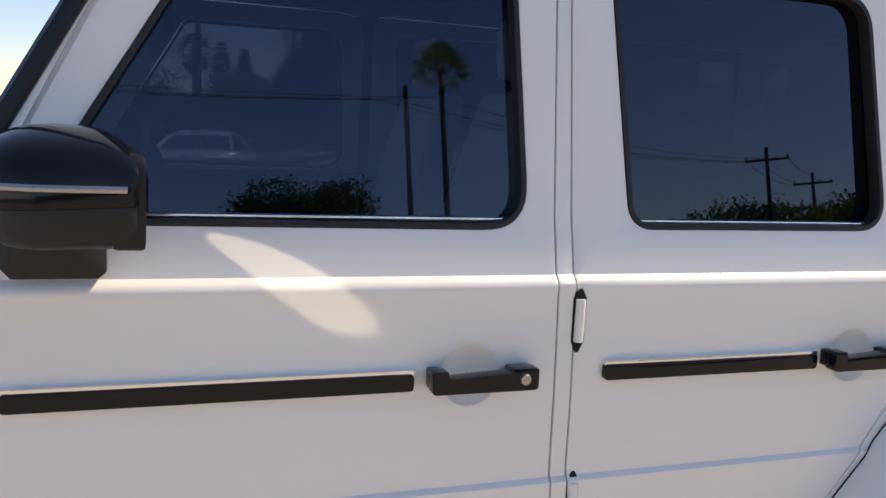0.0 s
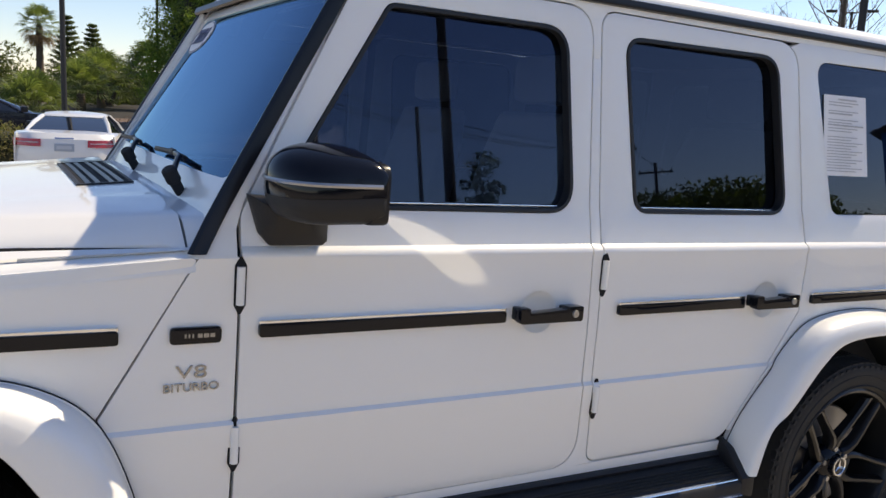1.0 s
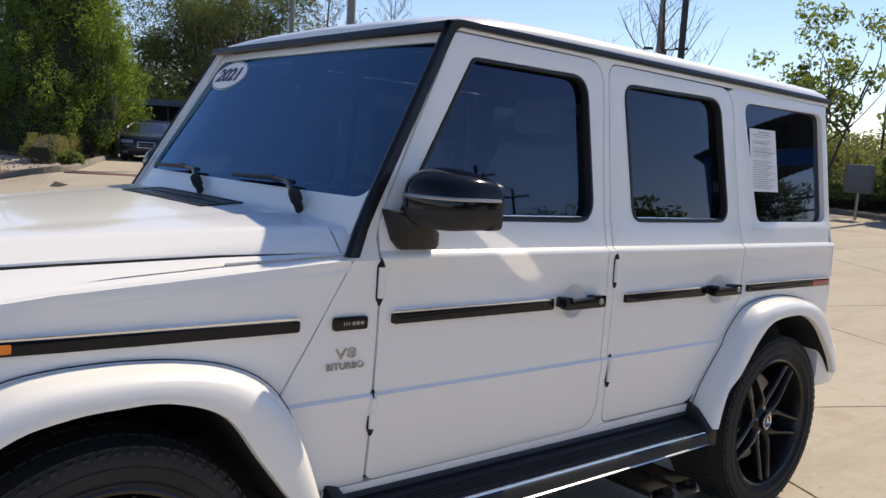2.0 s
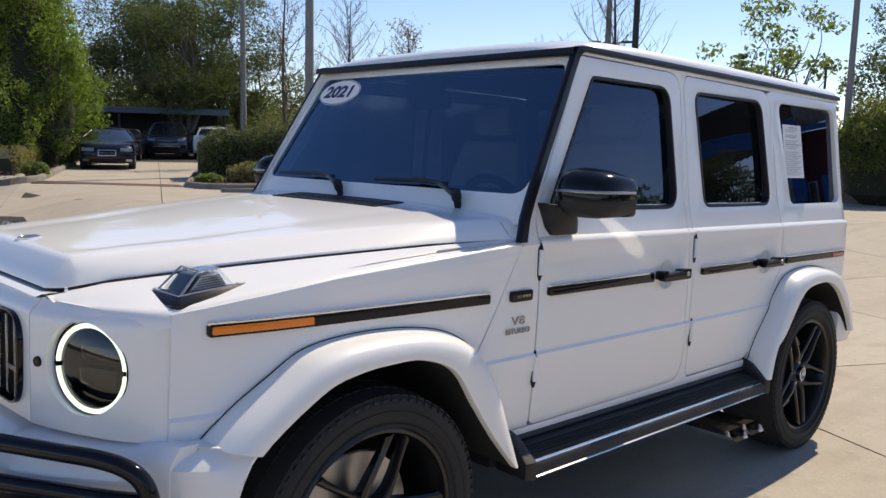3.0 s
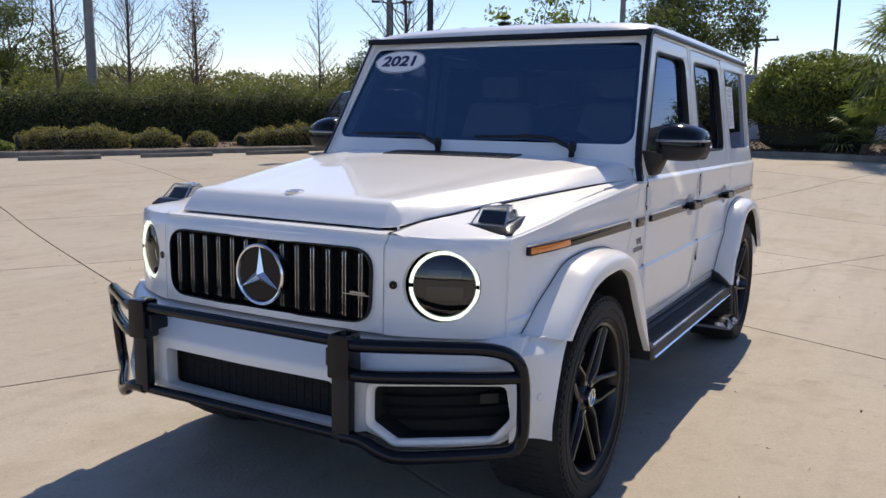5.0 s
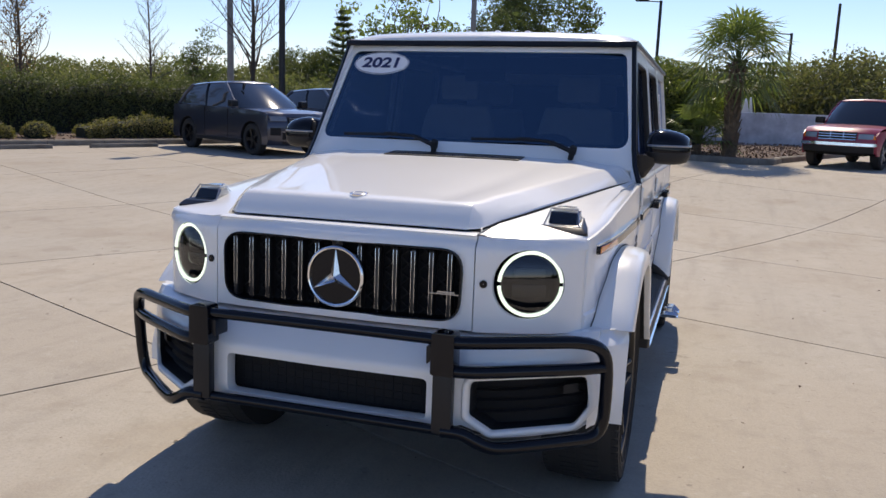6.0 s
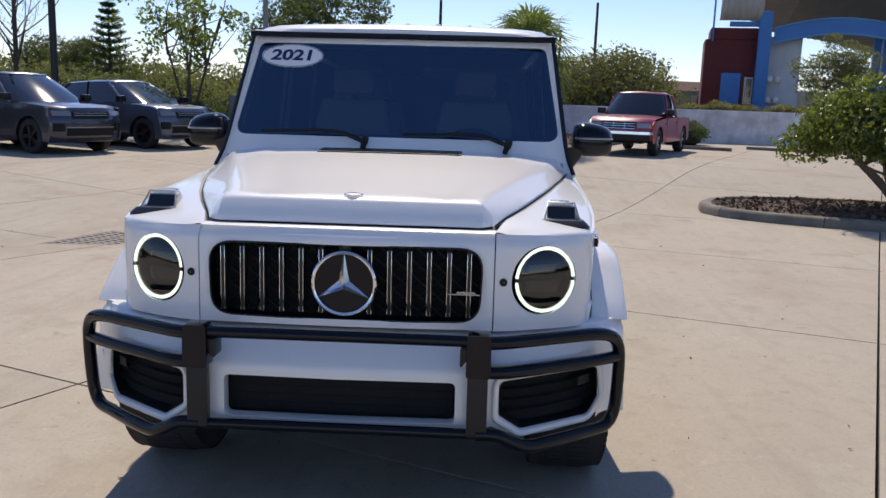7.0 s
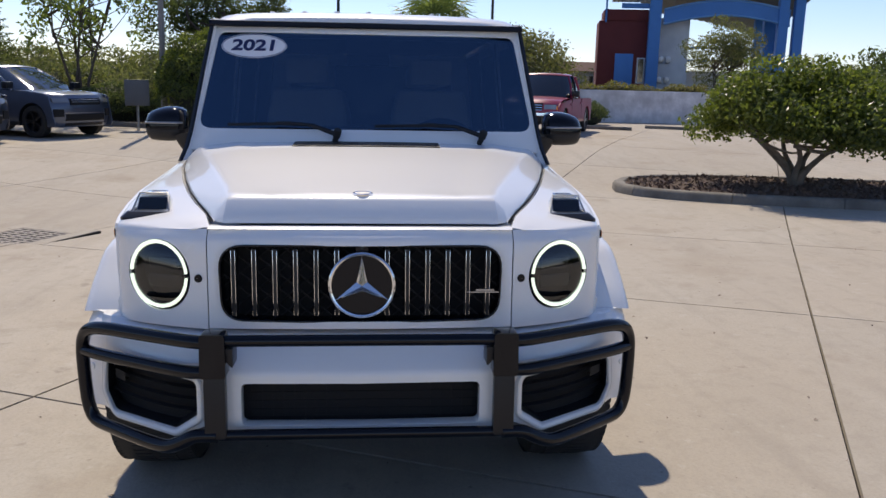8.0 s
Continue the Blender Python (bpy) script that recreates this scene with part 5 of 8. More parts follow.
for side in (1, -1):
    flip = (lambda b: b) if side > 0 else mirrored
    mirror = part("door_mirror", flip(clipped(mirror_shell(), 1.327, False)), PLASTIC, car, "door mirror with a gloss black cap")
    part("mirror_cap", flip(clipped(mirror_shell(0.0022), 1.328, True)), BLACK, mirror, "gloss black cap")
    plan = [(xa, y) for y, xa, *_ in MIRROR_ROWS[1:]] + [(-0.915, 1.0915), (-0.945, 1.091), (-0.972, 1.089)]
    lamp_rows = []
    for k, (x, y) in enumerate(plan):
        (xp, yp), (xn, yn) = plan[max(0, k - 1)], plan[min(len(plan) - 1, k + 1)]
        nrm = Vector((yn - yp, xp - xn)).normalized()
        lamp_rows.append([(x + nrm.x * o, y + nrm.y * o, z) for o, z in ((-0.010, 1.3610), (0.0032, 1.3600), (0.0050, 1.3555), (0.0036, 1.3510), (-0.008, 1.3500))])
    part("indicator_strip", flip(loft(lamp_rows)), STEEL, mirror, "slim indicator strip")
    tilt = pose(-0.952, 0.925, 0, 0, 0, 0) @ Matrix(((1, -0.21, 0, 0), (0, 1, 0, 0), (0, 0, 1, 0), (0, 0, 0, 1))) @ pose(0.952, -0.925, 0)
    turn = pose(-0.952, 0.985, 1.345) @ Matrix(((1, -0.26, 0.17, 0), (0, 1, 0, 0), (0, 0, 1, 0), (0, 0, 0, 1))) @ pose(0.952, -0.985, -1.345)
    face = rounded([(0.906, 1.268, 0.02), (1.080, 1.271, 0.02), (1.082, 1.400, 0.03), (0.906, 1.420, 0.03)], 5)
    part("mirror_glass", flip(join(None, prism(inset(face, 0.010), 0, -0.950, -0.944, 0.002), turn)), CHROME, mirror, "mirror glass")
    part("mirror_rim", flip(join(None, prism(face, 0, -0.963, -0.925, 0.004, [inset(face, 0.009)]), tilt)), SATIN, mirror)
    foot = loft([[(-0.752, y, 1.31), (-0.776, y, 1.225), (-0.800, y, 1.198), (-0.922, y, 1.198), (-0.934, y, 1.208), (-0.934, y, 1.245), (-0.90, y, 1.262), (-0.86, y, 1.30)] for y in (0.845, 0.885)]
                + [[(-0.775, 0.93, 1.295), (-0.80, 0.93, 1.268), (-0.81, 0.93, 1.262), (-0.86, 0.93, 1.262), (-0.865, 0.93, 1.265), (-0.865, 0.93, 1.270), (-0.862, 0.93, 1.28), (-0.86, 0.93, 1.295)]], close=True, caps=True)
    part("mirror_foot", flip(bevel(foot, 0.006, 2, 45)), PLASTIC, mirror)

# ---- badges on the side ----
for side in (1, -1):
    flip = (lambda b: b) if side > 0 else mirrored
    y = skin(-0.64, 1.0)
    plate = part("side_badge", flip(prism(rounded([(-0.588, 0.984, 0.01), (-0.698, 0.984, 0.01), (-0.698, 1.021, 0.01), (-0.588, 1.021, 0.01)], 3), 1, y - 0.002, y + 0.009, 0.004)), BLACK, car, "small black badge with bright bars")
    for k in range(3):
        part("badge_bar", flip(box(-0.622 - 0.008 * k, -0.6185 - 0.008 * k, y + 0.0085, y + 0.0100, 0.998, 1.007)), LETTER, plate)
    for x0, x1 in ((-0.656, -0.646), (-0.670, -0.659), (-0.683, -0.673)):
        part("badge_bar", flip(box(x0, x1, y + 0.0085, y + 0.0100, 0.998, 1.007)), LETTER, plate)
    face = pose(-0.637, y, 0.918, 90, 0, 180) if side > 0 else pose(-0.637, -y, 0.918, 90, 0, 0)
    text_part("V8", 0.042, LETTER, car, face @ pose(0, 0, 0.001) @ Matrix.Diagonal((1.5, 1, 1, 1)), 0.002, "engine_badge")
    face.translation.z = 0.884
    text_part("BITURBO", 0.027, LETTER, car, face @ pose(0, 0, 0.001) @ Matrix.Diagonal((1.10, 1, 1, 1)), 0.002, "engine_badge")

# paper in the rear side window
page = fill([Vector(p) for p in ((-2.710, 1.415), (-2.948, 1.417), (-2.915, 1.686), (-2.690, 1.682))])
for v in page.verts:
    v.co.y = 0.8325 - (v.co.z - 1.30) * 0.110 + 0.024 * (v.co.x + 3.02)
thicken(page, (0, 0.0012, 0))
sheet = part("window_notice", page, PAPER, car, "white printed sheet in the window")
for k in range(26):
    z = 1.668 - k * 0.0095
    if k in (3, 6, 12):
        continue
    y = 0.8355 - (z - 1.30) * 0.110 + 0.024 * 0.21
    x0, x1 = (-2.765, -2.86) if k == 0 else (-2.716 - 0.02 * (1.68 - z), -2.90 + 0.03 * (k % 3) - 0.03 * (1.68 - z))
    part("print_line", box(x1, x0, y - 0.0006, y + 0.0006, z, z + (0.005 if k in (0, 5, 9) else 0.003)), INK, sheet)

# ---- rear ----
tail = rounded([(-0.80, 0.62, 0.03), (0.80, 0.62, 0.03), (0.815, 1.18), (0.765, 1.85, 0.05), (-0.765, 1.85, 0.05), (-0.815, 1.18)], 4)
rear_hole = rounded([(-0.66, 1.30, 0.05), (0.66, 1.30, 0.05), (0.63, 1.76, 0.05), (-0.63, 1.76, 0.05)], 4)
tg = prism(tail, 0, -3.405, -3.365, 0.006, [rear_hole])
part("tailgate", tg, WHITE, car)
pane = clear_inside(part("rear_window", prism(inset(rear_hole, -0.004), 0, -3.392, -3.388), GLASS, car, "dark tinted rear window"), (-1, 0, 0))
for side in (1, -1):
    flip = (lambda b: b) if side > 0 else mirrored
    corner = loft([[(-3.40, 0.70, z), (-3.43, 0.76, z), (-3.435, lerp(SKIN, z) - 0.03, z), (-3.425, lerp(SKIN, z) - 0.006, z), (-3.41, lerp(SKIN, z), z)] for z in (0.62, 0.9, 1.17, 1.19, 1.30, 1.6, 1.84)])
    for v in corner.verts:
        v.co.x += 0.055 * smooth_step(1.25, 1.84, v.co.z)
    part("rear_corner", flip(corner), WHITE, car)
    end = loft([[(-3.28, 0.80, z), (-3.29, 0.93 - d, z), (-3.36, 0.952 - d, z), (-3.45, 0.945 - d, z), (-3.52, 0.90 - d, z), (-3.555, 0.80, z), (-3.56, 0.40, z), (-3.56, 0.0, z), (-3.30, 0.0, z)] for z, d in ((0.50, 0.05), (0.515, 0.012), (0.56, 0.0), (0.66, 0.0), (0.70, 0.012), (0.712, 0.05))], close=True, caps=True)
    part("rear_bumper", flip(end), WHITE, car)
    lampbox = box(-3.47, -3.40, 0.60, 0.86, 0.735, 0.80, 0.01)
    part("tail_lamp", flip(lampbox), RED, car)
spare = spun([(0.001, 0.12), (0.30, 0.12), (0.37, 0.10), (0.385, 0.06), (0.385, -0.14)], pose(-3.56, 0.0, 1.06, 0, 0, 90), 48)
part("spare_cover", spare, WHITE, car)

# ---- cabin ----
def seat(x, y, name="seat"):
    s = part(name, bevel(loft([[(x + 0.25, y - 0.25, 0.86), (x + 0.25, y + 0.25, 0.86), (x + 0.25, y + 0.25, 0.98), (x + 0.25, y - 0.25, 0.98)], [(x - 0.25, y - 0.25, 0.84), (x - 0.25, y + 0.25, 0.84), (x - 0.25, y + 0.25, 0.95), (x - 0.25, y - 0.25, 0.95)]], close=True, caps=True), 0.03, 3), LEATHER, car, "pale leather seat")
    b = loft([[(x - 0.20 - f * 0.16, y - w, 0.93 + f * 0.62), (x - 0.20 - f * 0.16, y + w, 0.93 + f * 0.62), (x - 0.33 - f * 0.12, y + w, 0.93 + f * 0.62), (x - 0.33 - f * 0.12, y - w, 0.93 + f * 0.62)] for f, w in ((0, 0.24), (0.35, 0.25), (0.75, 0.235), (1.0, 0.20))], close=True, caps=True)
    part("backrest", bevel(b, 0.03, 3), LEATHER, s)
    h = box(x - 0.45, x - 0.36, y - 0.13, y + 0.13, 1.575, 1.735, 0.04)
    part("headrest", h, LEATHER, s)


for y in (0.38, -0.38):
    seat(-1.45, y)
    seat(-2.35, y)
dash = loft([[(-0.72, y, 1.05), (-0.74, y, 1.255), (-0.80, y, 1.275), (-0.95, y, 1.255), (-1.02, y, 1.20), (-1.02, y, 1.0)] for y in np.linspace(-0.76, 0.76, 7)])
part("dashboard", dash, CABIN, car, "black dashboard")
wheel_rim = [Vector((-1.06 + 0.19 * math.sin(a) * 0.35, 0.38 + 0.19 * math.cos(a), 1.20 + 0.19 * math.sin(a) * 0.93)) for a in np.linspace(0, 2 * math.pi, 33)]
sw = part("steering_wheel", tube(wheel_rim, 0.017, 8), CABIN, car, "black steering wheel with a bright rim insert")
part("steering_hub", box(-1.08, -1.02, 0.30, 0.46, 1.14, 1.25, 0.02), CABIN, sw)
part("rim_insert", tube([Vector((-1.055 + 0.172 * math.sin(a) * 0.35, 0.38 + 0.172 * math.cos(a), 1.20 + 0.172 * math.sin(a) * 0.93)) for a in np.linspace(0.6, 2.5, 12)], 0.004, 6), CHROME, sw)
part("sensor_housing", bevel(loft([[(-0.995, y, 1.80), (-0.965, y, 1.715), (-0.99, y, 1.70), (-1.04, y, 1.80)] for y in (-0.11, 0.11)], close=True, caps=True), 0.01), VOID, car)
part("rear_view_mirror", box(-1.045, -1.02, -0.11, 0.11, 1.655, 1.71, 0.012), VOID, car)
head_lining = box(-3.34, -1.05, -0.72, 0.72, 1.845, 1.86)
part("head_lining", head_lining, CABIN, car)
part("cabin_floor", box(-3.35, -0.70, -0.80, 0.80, 0.60, 0.66), CABIN, car)
part("cargo_floor", box(-3.35, -2.75, -0.76, 0.76, 0.66, 1.05, 0.02), CABIN, car)
for side in (1, -1):
    flip = (lambda b: b) if side > 0 else mirrored
    part("door_lining", flip(box(-2.60, -0.80, 0.76, 0.80, 0.66, 1.27, 0.01)), CABIN, car)
part("bulkhead", box(-0.72, -0.69, -0.80, 0.80, 0.60, 1.22), CABIN, car)


# ---- plants ----
RNG = np.random.default_rng(7)
LEAF_OAK = leaf_material("oak_leaves", (0.052, 0.068, 0.032), (0.125, 0.145, 0.075), 0.45, 0.6)
LEAF_HEDGE = leaf_material("hedge_leaves", (0.052, 0.066, 0.028), (0.13, 0.14, 0.06), 0.38, 0.55)
LEAF_BOX = leaf_material("clipped_hedge_leaves", (0.105, 0.108, 0.045), (0.25, 0.20, 0.11), 0.45, 0.6)
LEAF_CONE = leaf_material("cypress_foliage", (0.088, 0.130, 0.036), (0.19, 0.24, 0.075), 0.62, 0.6)
LEAF_YOUNG = leaf_material("young_leaves", (0.085, 0.115, 0.045), (0.19, 0.22, 0.09), 0.55, 0.55)
LEAF_BRIGHT = leaf_material("glossy_ligustrum_leaves", (0.046, 0.066, 0.022), (0.20, 0.22, 0.065), 0.48, 0.35)
LEAF_PALM = leaf_material("palm_fronds", (0.085, 0.115, 0.050), (0.18, 0.205, 0.095), 0.45, 0.5)
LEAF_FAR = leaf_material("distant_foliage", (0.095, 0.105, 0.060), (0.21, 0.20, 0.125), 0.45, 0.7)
LEAF_SCRUB = leaf_material("olive_scrub_leaves", (0.075, 0.080, 0.045), (0.18, 0.165, 0.10), 0.45, 0.7)
LEAF_DRY = leaf_material("dry_brown_leaves", (0.17, 0.095, 0.06), (0.28, 0.17, 0.11), 0.4, 0.7)
BARK = mat("grey_bark", (0.13, 0.105, 0.085), rough=0.95, wear=0.7, wear_size=6, tint=(0.06, 0.048, 0.04), bump=0.8, bump_size=25)
PALE_BARK = mat("pale_bark", (0.24, 0.205, 0.17), rough=0.95, wear=0.6, wear_size=8, tint=(0.11, 0.09, 0.075), bump=0.6, bump_size=25)
PALM_BARK = mat("palm_bark", (0.17, 0.125, 0.085), rough=0.95, wear=0.7, wear_size=10, tint=(0.07, 0.052, 0.038), bump=0.9, bump_size=18)


# for added solid cores, near-black so that no sky shows between leaves
CORE_DARK = mat("inner_twigs", (0.030, 0.034, 0.018), rough=0.95, grain=0.6, grain_size=14, bump=1.0, bump_size=12)


def leaf_object(name, centers, size, material, parent=None, ratio=0.45, outward=None, spread=0.35, label=""):
    """One mesh of many small four-cornered leaves, each bent along its middle."""
    c = np.asarray(centers, float)
    n = len(c)
    d = RNG.normal(size=(n, 3))
    if outward is not None:
        d = d * 0.8 + outward * 0.9
    d /= np.linalg.norm(d, axis=1)[:, None] + 1e-9
    s = np.cross(d, RNG.normal(size=(n, 3)))
    s /= np.linalg.norm(s, axis=1)[:, None] + 1e-9
    u = np.cross(s, d)
    length = size * (1 - spread + 2 * spread * RNG.random(n))[:, None]
    verts = np.stack([c - u * length * 0.5, c + s * length * ratio * 0.5 + d * length * 0.08, c + u * length * 0.5, c - s * length * ratio * 0.5 + d * length * 0.08], 1).reshape(-1, 3)
    me = bpy.data.meshes.new(name)
    me.from_pydata(verts.tolist(), [], np.arange(4 * n).reshape(-1, 4).tolist())
    me.materials.append(material)
    ob = new(name, me)
    if parent:
        ob.parent = parent
    if label:
        ob["label"] = label
    return ob


def clump_cloud(clumps, per, flatten=0.8):
    """Points in the outer part of uneven clumps (x, y, z, radius), with their outward ways."""
    pts, out = [], []
    for x, y, z, r in clumps:
        k = max(6, int(per * r * r))
        v = RNG.normal(size=(k, 3))
        v /= np.linalg.norm(v, axis=1)[:, None]
        f = (0.45 + 0.6 * RNG.random(k) ** 0.5)[:, None]
        bump = 1 + 0.22 * np.sin(v[:, :1] * 7 + x) * np.cos(v[:, 1:2] * 6 + y) + 0.15 * np.sin(v[:, 2:] * 9 + z)
        pts.append(np.array([x, y, z]) + v * f * bump * r * np.array([1, 1, flatten]))
        out.append(v)
    return np.concatenate(pts), np.concatenate(out)


def limb(parent, start, end, r0, r1, material, name="limb", bend=0.12):
    a, b = Vector(start), Vector(end)
    mid = a.lerp(b, 0.5) + Vector(RNG.normal(size=3)) * (b - a).length * bend
    return part(name, tube(curve([a, mid, b], 5), r0, 8, end=r1), material, parent)


def broad_tree(x, y, height, radius, crown_low, label, leaf, size=0.16, per=300, trunks=1, clumps=26, bark=None, dense=1.0, name="tree", trunk_r=0.2, clump=(0.20, 0.16), up=0.0, limbs=9):
    bark = bark or BARK
    z0 = ground_z(x, y) + up
    tree = thing(name, label, "tree", m=pose(x, y, z0))
    mid = (crown_low + height) / 2
    tops = []
    for k in range(clumps):
        v = RNG.normal(size=3)
        v /= np.linalg.norm(v)
        f = 0.35 + 0.55 * RNG.random()
        r = radius * (clump[0] + clump[1] * RNG.random())
        tops.append((v[0] * f * radius, v[1] * f * radius, mid + v[2] * f * (height - crown_low) / 2, r))
    for k in range(trunks):
        a = 2 * math.pi * k / trunks + 0.5
        lean = 0.0 if trunks == 1 else radius * 0.35
        foot = (0.12 * math.cos(a) * (trunks > 1), 0.12 * math.sin(a) * (trunks > 1), -0.1)
        head = (lean * math.cos(a), lean * math.sin(a), crown_low + 0.45 * (height - crown_low))
        part("trunk", tube(curve([foot, (foot[0] * 1.8 + 0.05 * radius * RNG.normal(), foot[1] * 1.8 + 0.03 * radius * RNG.normal(), crown_low * 0.6), head], 6), trunk_r, 10, end=trunk_r * 0.35), bark, tree)
        for j in range(limbs):
            t = tops[RNG.integers(len(tops))]
            f = 0.5 + 0.4 * RNG.random()
            limb(tree, [foot[i] + (head[i] - foot[i]) * f for i in range(3)], t[:3], trunk_r * 0.4, trunk_r * 0.08, bark)
    pts, out = clump_cloud(tops, per * dense)
    leaf_object("crown", pts, size, leaf, tree, outward=out)
    return tree


def cone_tree(x, y, height, radius, label, leaf, size=0.22, count=9000, low=0.15):
    z0 = ground_z(x, y)
    tree = thing("conifer", label, "tree", m=pose(x, y, z0))
    part("trunk", tube([(0, 0, -0.1), (0.05, 0, height * 0.5), (0, 0, height * 0.97)], 0.22, 10, end=0.03), BARK, tree)
    # plumes: tufts of scale leaves that point up and out, with gaps between them
    n = 860
    f = RNG.random(n) ** 0.8
    a = RNG.random(n) * 2 * math.pi
    lobes = 1 + 0.13 * np.sin(5 * a + 9 * f) + 0.10 * np.sin(11 * a - 23 * f)
    taper = np.where(f < 0.22, 0.92 + f * 0.36, 1.0 * ((1 - f) / 0.78) ** 0.72)
    r = radius * taper * lobes * (0.74 + 0.20 * RNG.random(n))
    root = np.stack([r * np.cos(a), r * np.sin(a), low + f * (height - low)], 1)
    way = np.stack([np.cos(a), np.sin(a), 0.9 + 0.5 * RNG.random(n)], 1)
    way /= np.linalg.norm(way, axis=1)[:, None]
    each = count // n
    tuft = (0.25 + 0.17 * RNG.random(n))[:, None, None]
    ball = RNG.normal(size=(n, each, 3))
    ball *= (0.55 + 0.45 * RNG.random((n, each, 1))) / np.linalg.norm(ball, axis=2)[:, :, None]
    along = (ball * way[:, None, :]).sum(2)[:, :, None]
    pts = (root[:, None, :] + (ball + along * way[:, None, :] * 0.9) * tuft).reshape(-1, 3)
    out = (ball + way[:, None, :] * 0.6).reshape(-1, 3)
    leaf_object("crown", pts, size, leaf, tree, ratio=0.30, outward=out)
    rows = [[(radius * q * math.cos(2 * math.pi * k / 16), radius * q * math.sin(2 * math.pi * k / 16), height * h) for k in range(16)] for h, q in ((0.01, 0.66), (0.2, 0.72), (0.45, 0.58), (0.7, 0.38), (0.88, 0.15))]
    part("inner_growth", loft(rows, close=True, caps=True), CORE_DARK, tree)
    return tree


def layered_pine(x, y, height, label):
    tree = thing("norfolk_pine", label, "tree", m=pose(x, y, ground_z(x, y)))
    part("trunk", tube([(0, 0, -0.1), (0, 0, height)], 0.16, 8, end=0.03), BARK, tree)
    pts, out = [], []
    for k in range(13):
        z = height * (0.2 + 0.78 * k / 12)
        r = height * 0.29 * (1 - k / 13.5)
        for j in range(7):
            a = 2 * math.pi * (j + 0.5 * (k % 2)) / 7
            limb(tree, (0, 0, z), (r * math.cos(a), r * math.sin(a), z + 0.32 * r), 0.03, 0.008, BARK, "branch", 0.02)
            for f in np.linspace(0.2, 1, 16):
                for _ in range(4):
                    pts.append((r * f * math.cos(a) + 0.10 * RNG.normal(), r * f * math.sin(a) + 0.10 * RNG.normal(), z + 0.32 * r * f * f + 0.045 * RNG.normal()))
                    out.append((0, 0, 1))
    leaf_object("crown", pts, 0.25, LEAF_OAK, tree, ratio=0.3, outward=np.array(out, float))
    return tree


def hedge(x0, y0, x1, y1, depth, height, label, leaf, size=0.07, per_m=1500, z_up=0.0, name="hedge", wobble=0.10):
    """A clipped row of shrubs between two places on the ground."""
    a, b = Vector((x0, y0)), Vector((x1, y1))
    length = (b - a).length
    w = (b - a) / length
    z0 = ground_z((x0 + x1) / 2, (y0 + y1) / 2) + z_up
    row = thing(name, label, "hedge", m=pose(x0, y0, z0, 0, 0, math.degrees(math.atan2(w.y, w.x))))
    n = int(per_m * length)
    s = RNG.random(n) * length
    t = RNG.random(n)
    a_ = (t * 1.0) * math.pi
    lump = 1 + wobble * np.sin(s * 2.1 + x0) + wobble * 0.8 * np.sin(s * 5.3 + 1 + a_ * 2) + wobble * 0.6 * np.sin(s * 13 + 5 * a_)
    k = 0.72 + 0.30 * RNG.random(n) ** 0.6
    cy, cz = np.cos(a_), np.sin(a_)
    p = 0.38
    yy = np.sign(cy) * np.abs(cy) ** p * depth / 2 * k * lump
    zz = 0.04 + np.abs(cz) ** p * (height - 0.04) * (0.55 + 0.45 * k) * lump * (0.05 + 0.95 * RNG.random(n) ** 0.35)
    ends = np.minimum(s, length - s)
    zz *= 1 - 0.35 * np.exp(-ends * 3.0 / max(0.3, depth))
    pts = np.stack([s, yy, np.maximum(zz, 0.03)], 1)
    out = np.stack([np.zeros(n), cy, cz], 1)
    leaf_object("foliage", pts, size, leaf, row, ratio=0.55, outward=out)
    rows = []
    for f in np.linspace(0.0, 1, max(4, int(length * 1.5))):
        e = 0.72 if 0 < f < 1 else 0.5
        hh = height * 0.80 * (1 + wobble * math.sin(f * length * 2.1 + x0)) * e / 0.72
        rows.append([(f * length, -depth * 0.40 * e / 0.72, 0), (f * length, -depth * 0.36 * e / 0.72, hh * 0.8), (f * length, -depth * 0.2, hh), (f * length, depth * 0.2, hh), (f * length, depth * 0.36 * e / 0.72, hh * 0.8), (f * length, depth * 0.40 * e / 0.72, 0)])
    part("inner_growth", loft(rows, close=True, caps=True), CORE_DARK, row)
    return row




def round_bush(x, y, radius, height, label, leaf, size=0.09, count=9000, name="bush", z_up=0.0):
    z0 = ground_z(x, y) + z_up
    bush = thing(name, label, "bush", m=pose(x, y, z0))
    v = RNG.normal(size=(count, 3))
    v[:, 2] = np.abs(v[:, 2]) * 1.1 - 0.15
    v /= np.linalg.norm(v, axis=1)[:, None]
    lump = 1 + 0.07 * np.sin(7 * v[:, 0] + x) * np.cos(6 * v[:, 1]) + 0.05 * np.sin(15 * v[:, 2] + 9 * v[:, 0])
    k = (0.80 + 0.22 * RNG.random(count) ** 0.6) * lump
    pts = v * k[:, None] * np.array([radius, radius, height * 0.60]) + np.array([0, 0, height * 0.40])
    pts[:, 2] = np.maximum(pts[:, 2], 0.03)
    leaf_object("foliage", pts, size, leaf, bush, ratio=0.5, outward=v)
    core = spun([(0.001, 0.93 * height), (0.35 * radius, 0.88 * height), (0.65 * radius, 0.70 * height), (0.80 * radius, 0.4 * height), (0.72 * radius, 0.1 * height), (0.5 * radius, 0.0)], pose(0, 0, 0, 90), 18)
    for w in core.verts:
        w.co *= 1 + 0.05 * math.sin(5 * w.co.x + 3 * w.co.y)
    part("inner_growth", core, CORE_DARK, bush)
    return bush


